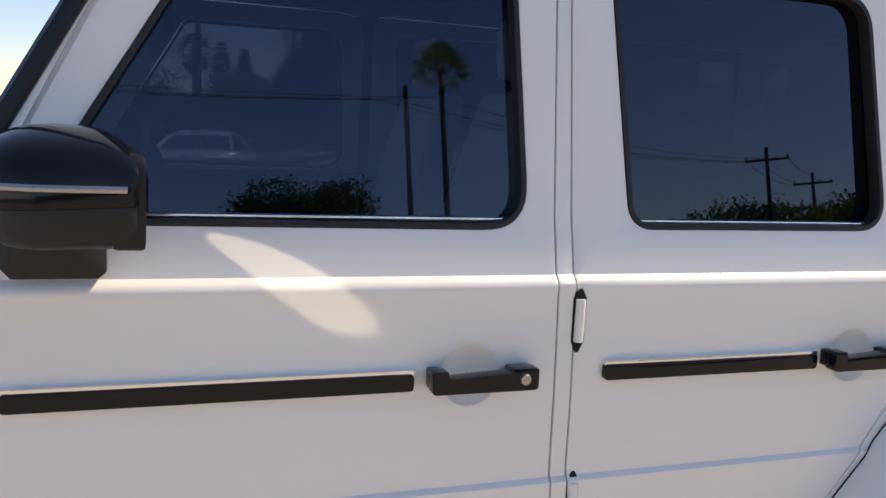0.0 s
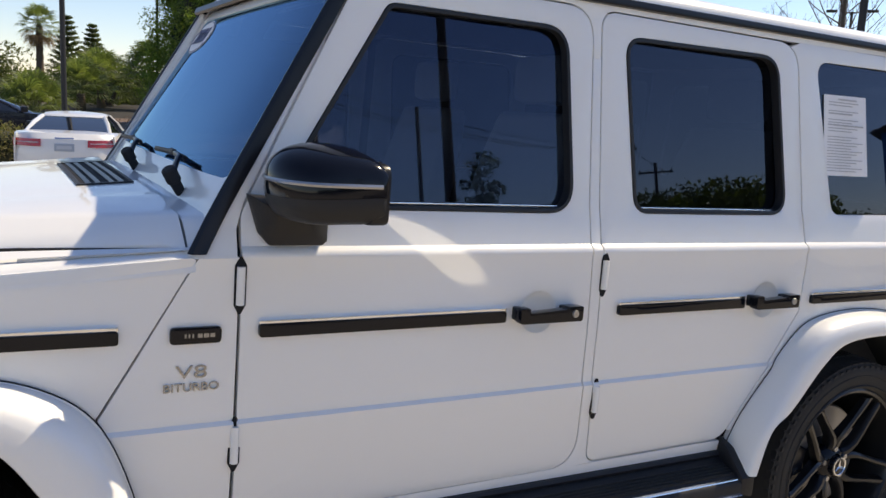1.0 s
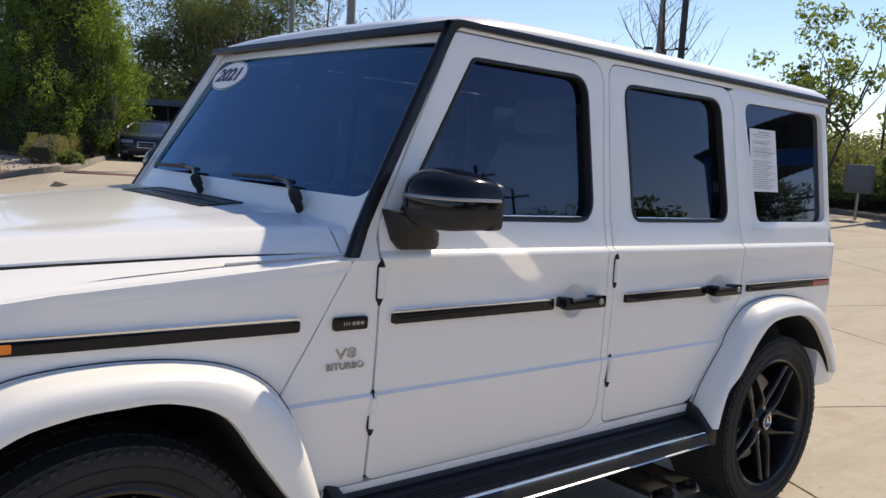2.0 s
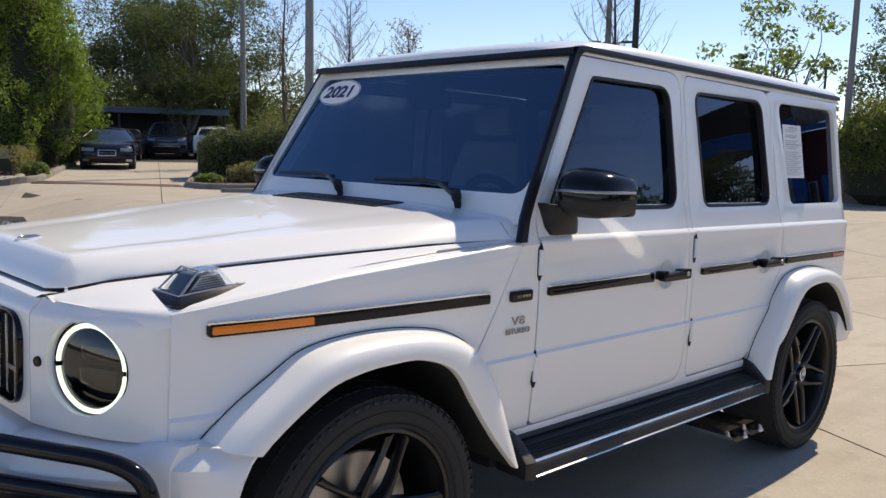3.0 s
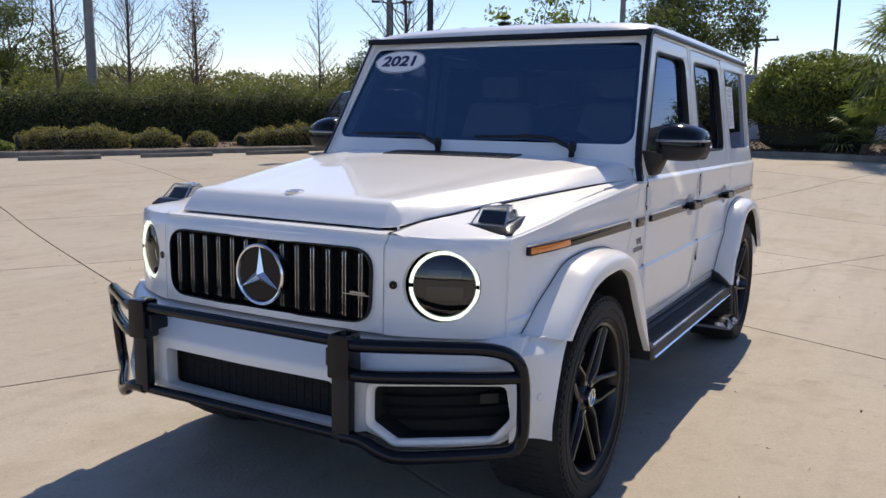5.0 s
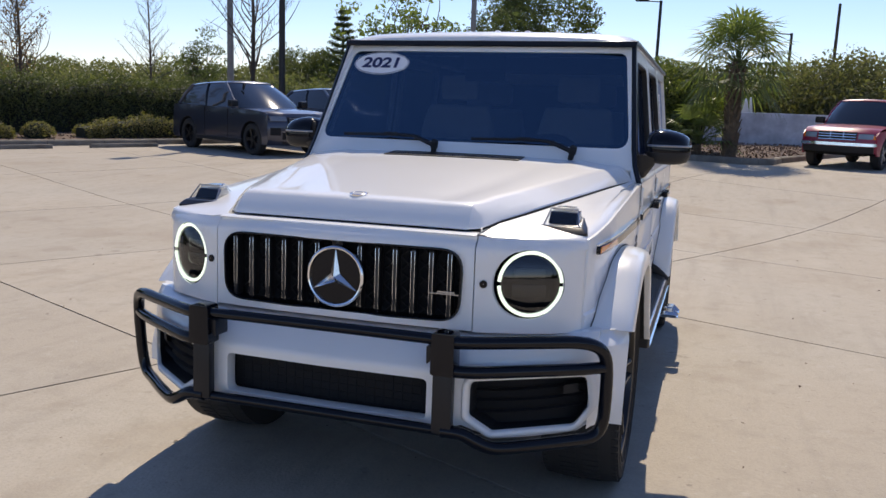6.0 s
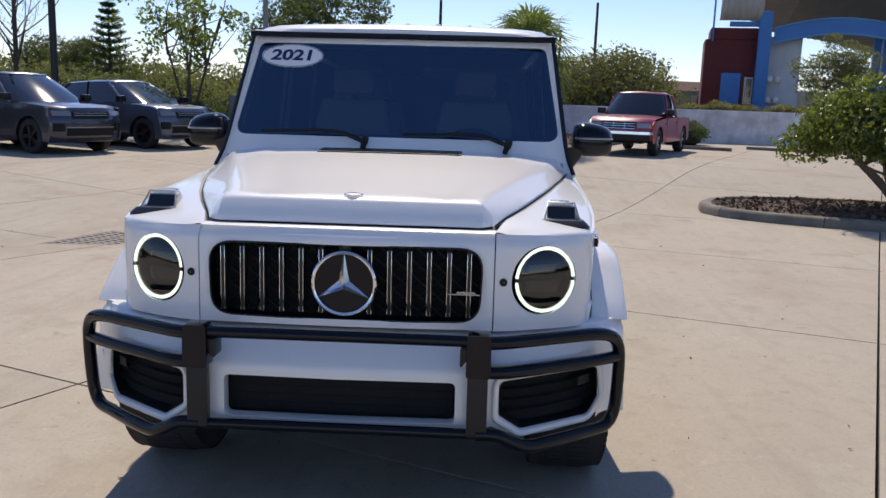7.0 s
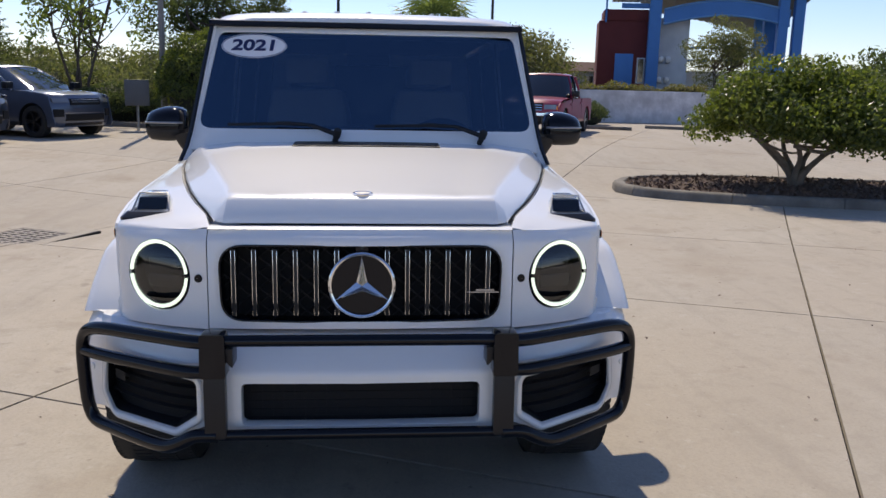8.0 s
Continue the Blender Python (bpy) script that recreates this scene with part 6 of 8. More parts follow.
def fan_palm(x, y, trunk_h, crown_r, label, count=34, trunk_r=0.17, skirt=0.0, up=0.0, name="palm_tree", wide=0.022, droop=98, boots=False, finger=0.50):
    tree = thing(name, label, "palm", m=pose(x, y, ground_z(x, y) + up))
    rows = []
    n = 18
    for k in range(n + 1):
        z = -0.1 + trunk_h * k / n
        r = trunk_r * (1.18 - 0.25 * k / n) * (1.0 + 0.10 * (k % 2))
        rows.append([(r * math.cos(2 * math.pi * j / 12), r * math.sin(2 * math.pi * j / 12), z) for j in range(12)])
    part("trunk", loft(rows, close=True, caps=True), PALM_BARK, tree)
    if boots:
        husk = bmesh.new()
        for k in range(130):
            a, z = 2.399963 * k, trunk_h * (0.05 + 0.93 * k / 130)
            way = Vector((math.cos(a), math.sin(a), 0))
            side = Vector((-way.y, way.x, 0))
            foot = way * trunk_r * 0.95 + Vector((0, 0, z))
            tip = foot + way * (0.07 + 0.05 * RNG.random()) + Vector((0, 0, 0.16 + 0.06 * RNG.random())) + side * 0.05 * RNG.normal()
            q = [husk.verts.new(p) for p in (foot - side * 0.06, foot + side * 0.06, tip + side * 0.025, tip - side * 0.025, foot + way * 0.05)]
            husk.faces.new((q[0], q[3], q[2], q[1]))
            husk.faces.new((q[0], q[4], q[3]))
            husk.faces.new((q[4], q[2], q[3]))
            husk.faces.new((q[4], q[1], q[2]))
        part("leaf_base_husk", husk, PALM_BARK, tree, "shaggy old leaf bases", 0)
    for k in range(count):
        az = 2.399963 * k
        el = radians(86 - droop * (k / count) ** 0.9 if skirt == 0 else 80 - 150 * (k / count))
        way = Vector((math.cos(az) * math.cos(el), math.sin(az) * math.cos(el), math.sin(el)))
        reach = crown_r * (0.52 + 0.1 * RNG.random())
        hub = Vector((0, 0, trunk_h)) + way * reach
        hub.z -= 0.10 * reach * (1 - math.sin(el))
        frond = bmesh.new()
        join(frond, tube([(0, 0, trunk_h - 0.05), Vector((0, 0, trunk_h)) + way * reach * 0.5 + Vector((0, 0, 0.04)), hub], 0.018, 5, end=0.008))
        side = way.cross(Vector((0, 0, 1))).normalized()
        top = side.cross(way).normalized()
        for j in range(17):
            b = radians(-105 + 210 * j / 16)
            out = (way * math.cos(b) + side * math.sin(b)).normalized()
            ln = crown_r * finger * (0.72 + 0.28 * math.cos(b * 0.75)) * (0.9 + 0.2 * RNG.random())
            tip = hub + out * ln + Vector((0, 0, -0.30 * ln * (0.6 + RNG.random() * 0.6)))
            mid = hub + out * ln * 0.55 + top * 0.03
            wdt = out.cross(top).normalized() * crown_r * wide
            q = [frond.verts.new(p) for p in (hub, mid + wdt, tip, mid - wdt)]
            frond.faces.new(q)
        part("frond", frond, LEAF_DRY if (skirt and k > count * 0.72) else LEAF_PALM, tree, smooth=0)
    return tree


def bare_tree(x, y, height, label, leaf=None, spread=0.22, branches=26, leaves=0, trunk_r=0.09):
    tree = thing("bare_tree", label, "tree", m=pose(x, y, ground_z(x, y)))
    part("trunk", tube(curve([(0, 0, -0.1), (0.1 * RNG.normal(), 0.1 * RNG.normal(), height * 0.5), (0.1 * RNG.normal(), 0, height)], 6), trunk_r, 8, end=0.012), BARK, tree)
    tips = []
    for k in range(branches):
        f = 0.22 + 0.75 * k / branches
        az = 2.4 * k + RNG.random()
        ln = height * spread * (1.05 - f * 0.75) * (0.7 + 0.6 * RNG.random())
        a = Vector((0, 0, height * f))
        b = a + Vector((math.cos(az) * ln, math.sin(az) * ln, ln * 1.15))
        bough = limb(tree, a, b, trunk_r * 0.36 * (1.1 - f), 0.006, BARK, "branch")
        twigs = bmesh.new()
        for j in range(11):
            s = a.lerp(b, 0.2 + 0.8 * j / 11)
            e = s + Vector((RNG.normal() * 0.6, RNG.normal() * 0.6, 0.7 + 0.3 * RNG.random())).normalized() * ln * 0.34
            join(twigs, tube([s, e], 0.008, 4, end=0.003))
            tips += [s.lerp(e, 0.6), e]
        part("twig_spray", twigs, BARK, bough)
    if leaves:
        base = np.array([tips[i] for i in RNG.integers(len(tips), size=leaves)])
        leaf_object("sparse_leaves", base + RNG.normal(size=(leaves, 3)) * 0.12, 0.10, leaf or LEAF_DRY, tree)
    return tree


def tree_row(name, places, label, leaf, size, per, flatten=0.8):
    """A far belt of trees and scrub, too many to count."""
    pts, out = clump_cloud(places, per, flatten)
    ob = leaf_object(name, pts, size, leaf, outward=out)
    return tagged(ob, label, "trees", kind="stuff")


def polar(eye, az, dist):
    return eye[0] + dist * math.cos(radians(az)), eye[1] + dist * math.sin(radians(az))


# trees and hedges round the lot
cone_tree(-8.2, -29.5, 9.5, 2.9, "dense green conical cypress beside the drive", LEAF_CONE, 0.15, 80000)
hedge(-6.2, -24.0, -8.4, -28.5, 1.0, 0.80, "low clipped hedge with reddish tips by the drive", LEAF_BOX, 0.07, 1500)
broad_tree(-20.5, -41, 10.5, 6.0, 0.9, "broad spreading oak behind parked cars", LEAF_OAK, 0.14, 680, 7, 118, PALE_BARK, trunk_r=0.20, clump=(0.10, 0.13), limbs=14)
broad_tree(-24.5, -41.5, 8.0, 3.8, 0.8, "tall loose oak behind the hedge", LEAF_OAK, 0.14, 520, 3, 44, trunk_r=0.15, clump=(0.12, 0.14))
broad_tree(-13.0, -46, 9.5, 4.5, 1.2, "dark oak beyond the drive", LEAF_OAK, 0.14, 560, 3, 52, clump=(0.12, 0.14))
hedge(-10.75, -20.7, -32.0, -10.9, 2.0, 1.90, "tall clipped green hedge along the lot", LEAF_HEDGE, 0.075, 4200, wobble=0.06)
hedge(-10.15, -17.9, -12.55, -16.8, 1.1, 0.75, "low clipped hedge with brown tips in front of the tall hedge", LEAF_BOX, 0.06, 2200)
hedge(-12.65, -16.7, -13.8, -16.15, 0.9, 0.62, "low clipped shrub in the bed", LEAF_BOX, 0.06, 2200)
round_bush(-14.35, -15.75, 0.42, 0.55, "small grey-green shrub in the bed", LEAF_BOX, 0.05, 1600)
hedge(-15.4, -15.3, -18.4, -13.9, 1.1, 0.72, "low clipped hedge with brown tips behind parked cars", LEAF_BOX, 0.06, 2200)
round_bush(-9.5, -17.7, 0.40, 0.35, "tuft of bright green grass at the bed's corner", LEAF_YOUNG, 0.10, 900)
round_bush(-24.6, -8.4, 1.5, 1.25, "low dark shrub in the mulch bed", LEAF_OAK, 0.08, 12000)
round_bush(-22.0, -4.8, 1.6, 2.75, "rounded bright green bush in a mulch bed", LEAF_BRIGHT, 0.08, 26000)
round_bush(-22.0, -0.6, 1.95, 2.62, "large rounded green bush near the palm", LEAF_BRIGHT, 0.085, 30000)
fan_palm(-19.4, 1.55, 2.45, 1.42, "sabal palm with a shaggy trunk in the mulch bed", 46, 0.15, wide=0.020, droop=128, boots=True, finger=0.62)
fan_palm(-19.9, 0.75, 0.45, 1.25, "low palmetto at the palm's foot", 20, 0.10, name="palmetto")
broad_tree(-28.5, -5.9, 7.0, 2.9, 1.2, "dark dense oak behind the round bush", LEAF_OAK, 0.13, 1000, 2, 60, clump=(0.13, 0.14))
broad_tree(-24.8, -9.5, 6.8, 2.9, 1.6, "young tree with sparse pale green leaves", LEAF_YOUNG, 0.17, 400, 4, 66, BARK, trunk_r=0.07, clump=(0.06, 0.10), limbs=8)
layered_pine(-51.0, -24.0, 7.2, "norfolk pine far beyond the hedge")
layered_pine(-5.8, -66.0, 6.0, "norfolk pine far behind the palms")
layered_pine(-7.6, -67.0, 5.6, "norfolk pine far behind the palms")
bare_tree(-19.0, -24.2, 6.6, "leafless tree with fine twigs behind the hedge", spread=0.30, branches=44)
bare_tree(-20.8, -22.7, 5.6, "leafless tree with a few russet leaves", LEAF_DRY, spread=0.28, leaves=1300, branches=40)
bare_tree(-40.4, -31.9, 7.6, "slender leafless tree beyond the hedge", branches=34)
bare_tree(-23.6, -14.9, 8.2, "tall leafless tree behind the hedge", spread=0.26, branches=34, trunk_r=0.11)
bare_tree(-17.1, -25.6, 8.0, "slender leafless tree beside a pole", leaves=700, branches=30)
bare_tree(-41.0, -8.8, 5.5, "far leafless tree beyond the bushes", spread=0.35)
fan_palm(-3.4, -56.0, 4.7, 1.45, "tall washington palm with a brown skirt", 40, 0.20, skirt=1)
fan_palm(-6.0, -48.0, 1.4, 2.2, "low fan palm among scrub", 30, 0.2)
fan_palm(-1.9, -33.0, 0.6, 1.9, "low fan palm behind the hedge", 40, 0.2)
fan_palm(-8.2, -45.0, 2.2, 1.8, "fan palm among scrub", 40, 0.2)
fan_palm(-4.6, -44.0, 1.0, 1.9, "bushy fan palm among scrub", 40, 0.2)
broad_tree(-6.8, -52.0, 3.6, 2.6, 0.3, "dark scrubby tree among palms", LEAF_OAK, 0.16, 420, 3, 22)
broad_tree(0.0, -46.0, 3.6, 2.6, 0.4, "rounded green tree behind the palms", LEAF_HEDGE, 0.2, 240, 1, 26)
hedge(2.0, -18.0, -3.6, -20.5, 1.2, 0.9, "low hedge behind the white saloon", LEAF_BOX, 0.07, 1500)


def belt(az0, az1, eye, d0, d1, h0, h1, n, r0, r1):
    out = []
    for k in range(n):
        az = az0 + (az1 - az0) * (k + RNG.random()) / n
        x, y = polar(eye, az, d0 + (d1 - d0) * RNG.random())
        h, r = h0 + (h1 - h0) * RNG.random(), r0 + (r1 - r0) * RNG.random()
        out += [(x, y, h, r), (x + RNG.normal() * r * 0.5, y + RNG.normal() * r * 0.5, h * 0.45, r)]
    return out


EYE_AT = (2.0, 1.5)
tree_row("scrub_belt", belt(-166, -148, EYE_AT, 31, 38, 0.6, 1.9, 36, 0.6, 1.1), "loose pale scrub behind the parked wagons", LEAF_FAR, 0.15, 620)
tree_row("scrub_belt", belt(-84, -106, EYE_AT, 56, 66, 0.2, 1.2, 30, 1.2, 1.9), "mixed green scrub behind the lot", LEAF_OAK, 0.18, 420)
tree_row("scrub_belt", belt(-106, -126, EYE_AT, 56, 62, 2.0, 4.3, 30, 1.3, 2.2), "dark scrub beyond the parked cars", LEAF_OAK, 0.20, 420)
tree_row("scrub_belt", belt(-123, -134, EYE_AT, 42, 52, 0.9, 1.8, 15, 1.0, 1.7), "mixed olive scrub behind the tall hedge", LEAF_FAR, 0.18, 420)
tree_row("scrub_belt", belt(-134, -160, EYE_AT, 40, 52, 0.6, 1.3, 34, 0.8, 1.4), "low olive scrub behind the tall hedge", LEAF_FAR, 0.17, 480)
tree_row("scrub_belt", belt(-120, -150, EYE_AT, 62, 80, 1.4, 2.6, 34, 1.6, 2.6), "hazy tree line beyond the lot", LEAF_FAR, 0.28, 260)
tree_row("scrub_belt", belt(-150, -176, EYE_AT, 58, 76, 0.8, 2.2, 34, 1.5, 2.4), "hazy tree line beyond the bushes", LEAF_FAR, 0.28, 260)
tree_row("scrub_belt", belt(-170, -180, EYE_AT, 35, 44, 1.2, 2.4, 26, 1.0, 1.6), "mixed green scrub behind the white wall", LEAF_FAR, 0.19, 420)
tree_row("scrub_belt", belt(-179, -190, EYE_AT, 36, 44, 1.5, 3.0, 30, 1.1, 1.8), "taller olive scrub behind the white wall", LEAF_SCRUB, 0.19, 420)
tree_row("scrub_belt", belt(96.5, 103.5, (-1.0, 0.0), 58, 66, 5.2, 8.4, 18, 1.8, 2.8), "rounded trees far across the road", LEAF_OAK, 0.3, 240)
tree_row("scrub_belt", belt(127, 146, (-1.0, 0.0), 46, 54, 2.8, 4.2, 26, 1.3, 2.0), "dark tree line across the road", LEAF_OAK, 0.28, 240)
broad_tree(-24.5, 37.0, 8.6, 1.5, 0.6, "tall narrow dark tree across the road", LEAF_OAK, 0.2, 420, 1, 34)
tree_row("scrub_belt", belt(64, 150, EYE_AT, 66, 95, 1.2, 3.6, 74, 2.0, 3.4), "far tree line across the road", LEAF_OAK, 0.4, 130)
broad_tree(-38.2, -27.0, 5.0, 1.7, 0.8, "dark upright bush beyond the hedge", LEAF_OAK, 0.14, 620, 3, 24, trunk_r=0.08)
broad_tree(-59.0, -31.3, 5.6, 4.2, 0.6, "rounded olive-green tree beyond the hedge", LEAF_HEDGE, 0.2, 420, 2, 34)
broad_tree(-31.9, 14.7, 3.4, 1.75, 0.3, "loose olive tree on the raised ground", LEAF_FAR, 0.10, 1500, 4, 44, trunk_r=0.06, up=1.0, clump=(0.16, 0.14))


# ---- parked vehicles ----
PAINT_WHITE = mat("plain_white_paint", (0.74, 0.75, 0.76), rough=0.3, coat=0.8, wear=0.05)
PAINT_NAVY = mat("dark_navy_paint", (0.008, 0.010, 0.018), rough=0.25, spec=0.3, coat=0.3, wear=0.2)
PAINT_GREY = mat("slate_grey_paint", (0.042, 0.049, 0.078), rough=0.3, metal=0.5, coat=1.0, wear=0.1)
PAINT_BLUE = mat("blue_grey_paint", (0.085, 0.11, 0.165), rough=0.3, metal=0.5, coat=1.0, wear=0.1)
PAINT_RED = mat("faded_red_paint", (0.32, 0.014, 0.055), rough=0.38, spec=0.35, coat=0.6, wear=0.2, wear_size=2.0, tint=(0.17, 0.004, 0.024))
CAR_GLASS = mat("car_glass", (0.010, 0.013, 0.018), rough=0.05, spec=0.7, coat=0.5)
HEADLIGHT = mat("headlight_glass", (0.26, 0.28, 0.30), rough=0.08, coat=1.0, metal=0.3, grain=0.4, grain_size=60)


def simple_wheel(radius, width, rim):
    w = thing("wheel", "", "")
    r = radius
    part("tyre", spun([(r * 0.62, -width / 2), (r * 0.9, -width / 2), (r, -width * 0.36), (r, width * 0.36), (r * 0.9, width / 2), (r * 0.66, width / 2), (r * 0.64, width * 0.42)], Matrix(), 32), RUBBER, w)
    own = spun([(r * 0.66, width * 0.46), (r * 0.62, width * 0.40), (r * 0.58, 0.0), (0.001, 0.0)], Matrix(), 32)
    part("rim", own, SATIN, w)
    for k in range(5):
        s = loft([[(-0.03, 0.06, 0.03), (-0.025, 0.085, 0.03), (0.025, 0.085, 0.03), (0.03, 0.06, 0.03)], [(-0.05, 0.07, r * 0.62), (-0.04, 0.095, r * 0.62), (0.04, 0.095, r * 0.62), (0.05, 0.07, r * 0.62)]], close=True, caps=True)
        s.transform(Matrix.Rotation(2 * math.pi * k / 5, 4, "Y"))
        part("spoke", s, rim, w)
    part("hub_cap", spun([(0.001, 0.10), (0.05, 0.095), (0.06, 0.06)], Matrix(), 16), rim, w)
    return w


def vehicle(name, label, category, m, paint, width, axle, length_f, length_r, clear, shoulder, deck, house, radius, rim=None, front=(), rear=(), bulge=0.20,
            posts=(), mirror=True, bed=None, low=None, roof_paint=None):
    """A parked vehicle: x to its nose from mid wheelbase. shoulder: (x, z) along its side's upper edge; deck: (x, z) along its middle;
    house: belt and roof corner (x, z, half width) pairs: rear base, rear top, front top, front base."""
    car_ob = thing(name, label, category, m=m)
    w = width / 2
    xf, xr = axle / 2 + length_f, -axle / 2 - length_r

    def side_y(x, z):
        end = max(0.0, (x - (xf - bulge - 0.35)) / 0.5, ((xr + bulge + 0.35) - x) / 0.5)
        return w * (1 - 0.035 * abs((z - 0.62) / 0.4) ** 2 * 0.5) - 0.05 * end ** 2

    def arch(cx):
        r = radius + 0.055
        return [Vector((cx + r * math.cos(a), max(clear, radius + r * math.sin(a)))) for a in np.linspace(-0.25, math.pi + 0.25, 19)]

    for s in (1, -1):
        flip = (lambda b: b) if s > 0 else mirrored
        outline = [Vector((xf - bulge, clear + 0.08)), Vector((xf - bulge - 0.05, clear))] + arch(axle / 2) + arch(-axle / 2) + [Vector((xr + bulge + 0.05, clear)), Vector((xr + bulge, clear + 0.08))]
        crest = sorted((dx, dz) for dx, dz in deck if dz > 0.6 and xr + 0.12 < dx < xf - 0.12)
        outline += [Vector((x, max(z, lerp(crest, x) - 0.038) if bed is None else z)) for x, z in shoulder]
        clean = [outline[0]]
        for p in outline[1:]:
            if (p - clean[-1]).length > 0.008:
                clean.append(p)
        bm = fill(clean)
        cut(bm, 2, [0.35, 0.5, 0.65, 0.8, 0.95])
        cut(bm, 0, np.arange(xr + 0.2, xf - 0.1, 0.25))
        for v in bm.verts:
            v.co.y = side_y(v.co.x, v.co.z)
        thicken(bm, (0, -0.03, 0))
        part("body_side", flip(bevel(bm, 0.01, 2, 60)), paint, car_ob)
        for cx in (axle / 2, -axle / 2):
            rows = [[(p.x, w - 0.02, p.y), (p.x, w - 0.35, p.y)] for p in arch(cx)]
            own = loft(rows)
            vs = [own.verts.new((p.x, w - 0.34, p.y)) for p in arch(cx)]
            own.faces.new(vs)
            part("arch_liner", flip(own), VOID, car_ob)
            whl = simple_wheel(radius, 0.23, rim or ALLOY)
            whl.matrix_basis = pose(cx, s * (w - 0.135), radius, 0, 13 * cx, 0 if s > 0 else 180)
            whl.parent = car_ob
        for x, z in posts:
            part("door_gap", flip(box(x - 0.006, x + 0.006, side_y(x, 0.7) - 0.02, side_y(x, 0.7) + 0.002, clear + 0.1, z)), VOID, car_ob)
            part("door_handle", flip(box(x + 0.06, x + 0.24, side_y(x, z - 0.12), side_y(x, z - 0.12) + 0.035, z - 0.15, z - 0.11, 0.01)), paint, car_ob)
        if mirror:
            mx = house[3][0] - 0.25
            part("door_mirror", flip(box(mx - 0.09, mx + 0.09, w * 0.97, w + 0.19, house[3][1] + 0.02, house[3][1] + 0.19, 0.04)), SATIN, car_ob)
        if low:
            part("sill_cover", flip(box(-axle / 2 + radius, axle / 2 - radius, w - 0.06, w + 0.012, clear, clear + low, 0.02)), PLASTIC, car_ob)

    ys = np.linspace(-1, 1, 13)
    rows = []
    for x, z in deck:
        lim = side_y(min(max(x, xr + bulge), xf - bulge), z) - 0.002
        rows.append([Vector((x - (bulge * abs(t) ** 3.5 if x > xf - 0.30 else -bulge * abs(t) ** 3.5 if x < xr + 0.30 else 0), t * lim, z - (0.035 * abs(t) ** 4 if z > clear + 0.15 else 0))) for t in ys])
    part("body_deck", loft(rows), paint, car_ob)
    (rbx, rbz, rbw), (rtx, rtz, rtw), (ftx, ftz, ftw), (fbx, fbz, fbw) = house
    front_u = np.linspace(1, -1, 7)
    ring0 = [(rbx, -rbw, rbz), (rbx, rbw, rbz), ((rbx + fbx) / 2, w * 0.965, (rbz + fbz) / 2), (fbx - 0.25, w * 0.955, fbz)] + [(fbx + 0.13 * (1 - u * u), u * fbw, fbz) for u in front_u] + [(fbx - 0.25, -w * 0.955, fbz), ((rbx + fbx) / 2, -w * 0.965, (rbz + fbz) / 2)]
    ring1 = [(rtx, -rtw, rtz), (rtx, rtw, rtz), ((rtx + ftx) / 2, max(rtw, ftw) + 0.03, (rtz + ftz) / 2 + 0.015), (ftx - 0.07, ftw + 0.015, ftz)] + [(ftx + 0.10 * (1 - u * u), u * ftw * 0.97, ftz + 0.02 * (1 - u * u)) for u in front_u] + [(ftx - 0.07, -ftw - 0.015, ftz), ((rtx + ftx) / 2, -max(rtw, ftw) - 0.03, (rtz + ftz) / 2 + 0.015)]
    low_ring, top_ring = [Vector(p) for p in ring0], [Vector(p) for p in ring1]
    heart = sum(top_ring, Vector()) / len(top_ring)
    waist = []
    for p, q in zip(low_ring, top_ring):
        c = p.lerp(q, 0.55)
        away = Vector((c.x - heart.x, c.y, 0)).normalized()
        waist.append(c + away * 0.035)
    n = len(low_ring)
    for nm, ids, tag in (("windscreen", range(3, n - 1), "dark raked windscreen"), ("side_glass", range(1, 4), "dark side windows"), ("side_glass", (n - 2, n - 1, 0), "dark side windows"), ("rear_glass", (0, 1), "dark rear window")):
        ids = [i % n for i in ids]
        part(nm, loft([[ring[i] for i in ids] for ring in (low_ring, waist, top_ring)]), CAR_GLASS, car_ob, tag, 40)
    mid = heart
    top = [[p + Vector((0, 0, -0.035)) for p in top_ring], [p + (p - mid) * 0.02 + Vector((0, 0, 0.008)) for p in top_ring], [mid + (p - mid) * 0.93 + Vector((0, 0, 0.038)) for p in top_ring], [mid + (p - mid) * 0.75 + Vector((0, 0, 0.056)) for p in top_ring], [mid + (p - mid) * 0.4 + Vector((0, 0, 0.068)) for p in top_ring]]
    part("roof", loft(top, close=True, caps=True), roof_paint or paint, car_ob, smooth=50)
    for i, r in ((0, 0.045), (1, 0.045), (3, 0.034), (n - 2, 0.034), (2, 0.03), (n - 1, 0.03)):
        part("roof_pillar", tube([low_ring[i] + Vector((0, 0, -0.03)), waist[i], top_ring[i]], r, 8), paint if i not in (2, n - 1) else SATIN, car_ob)

    def patch(at_front, y0, y1, z0, z1, out, material, nm, two=True):
        for s in (1, -1) if two else (1,):
            rows_ = []
            path = deck[-8:] if at_front else deck[:8]
            for y in np.linspace(y0, y1, 6) * s:
                t = y / w
                col = []
                for z in (z0, (z0 + z1) / 2, z1):
                    zs = sorted([(q, p) for p, q in path if (p > xf - 0.45 if at_front else p < xr + 0.45)])
                    x = float(np.interp(z, [q for q, _ in zs], [p for _, p in zs]))
                    x += (-1 if at_front else 1) * bulge * abs(t) ** 3.5
                    col.append(Vector((x + (out if at_front else -out), y, z)))
                back_ = [p - Vector((0.06 if at_front else -0.06, 0, 0)) for p in col]
                rows_.append(col + back_[::-1])
            part(nm, loft(rows_, close=True, caps=True), material, car_ob)

    for p in front:
        patch(True, *p)
    for p in rear:
        patch(False, *p)
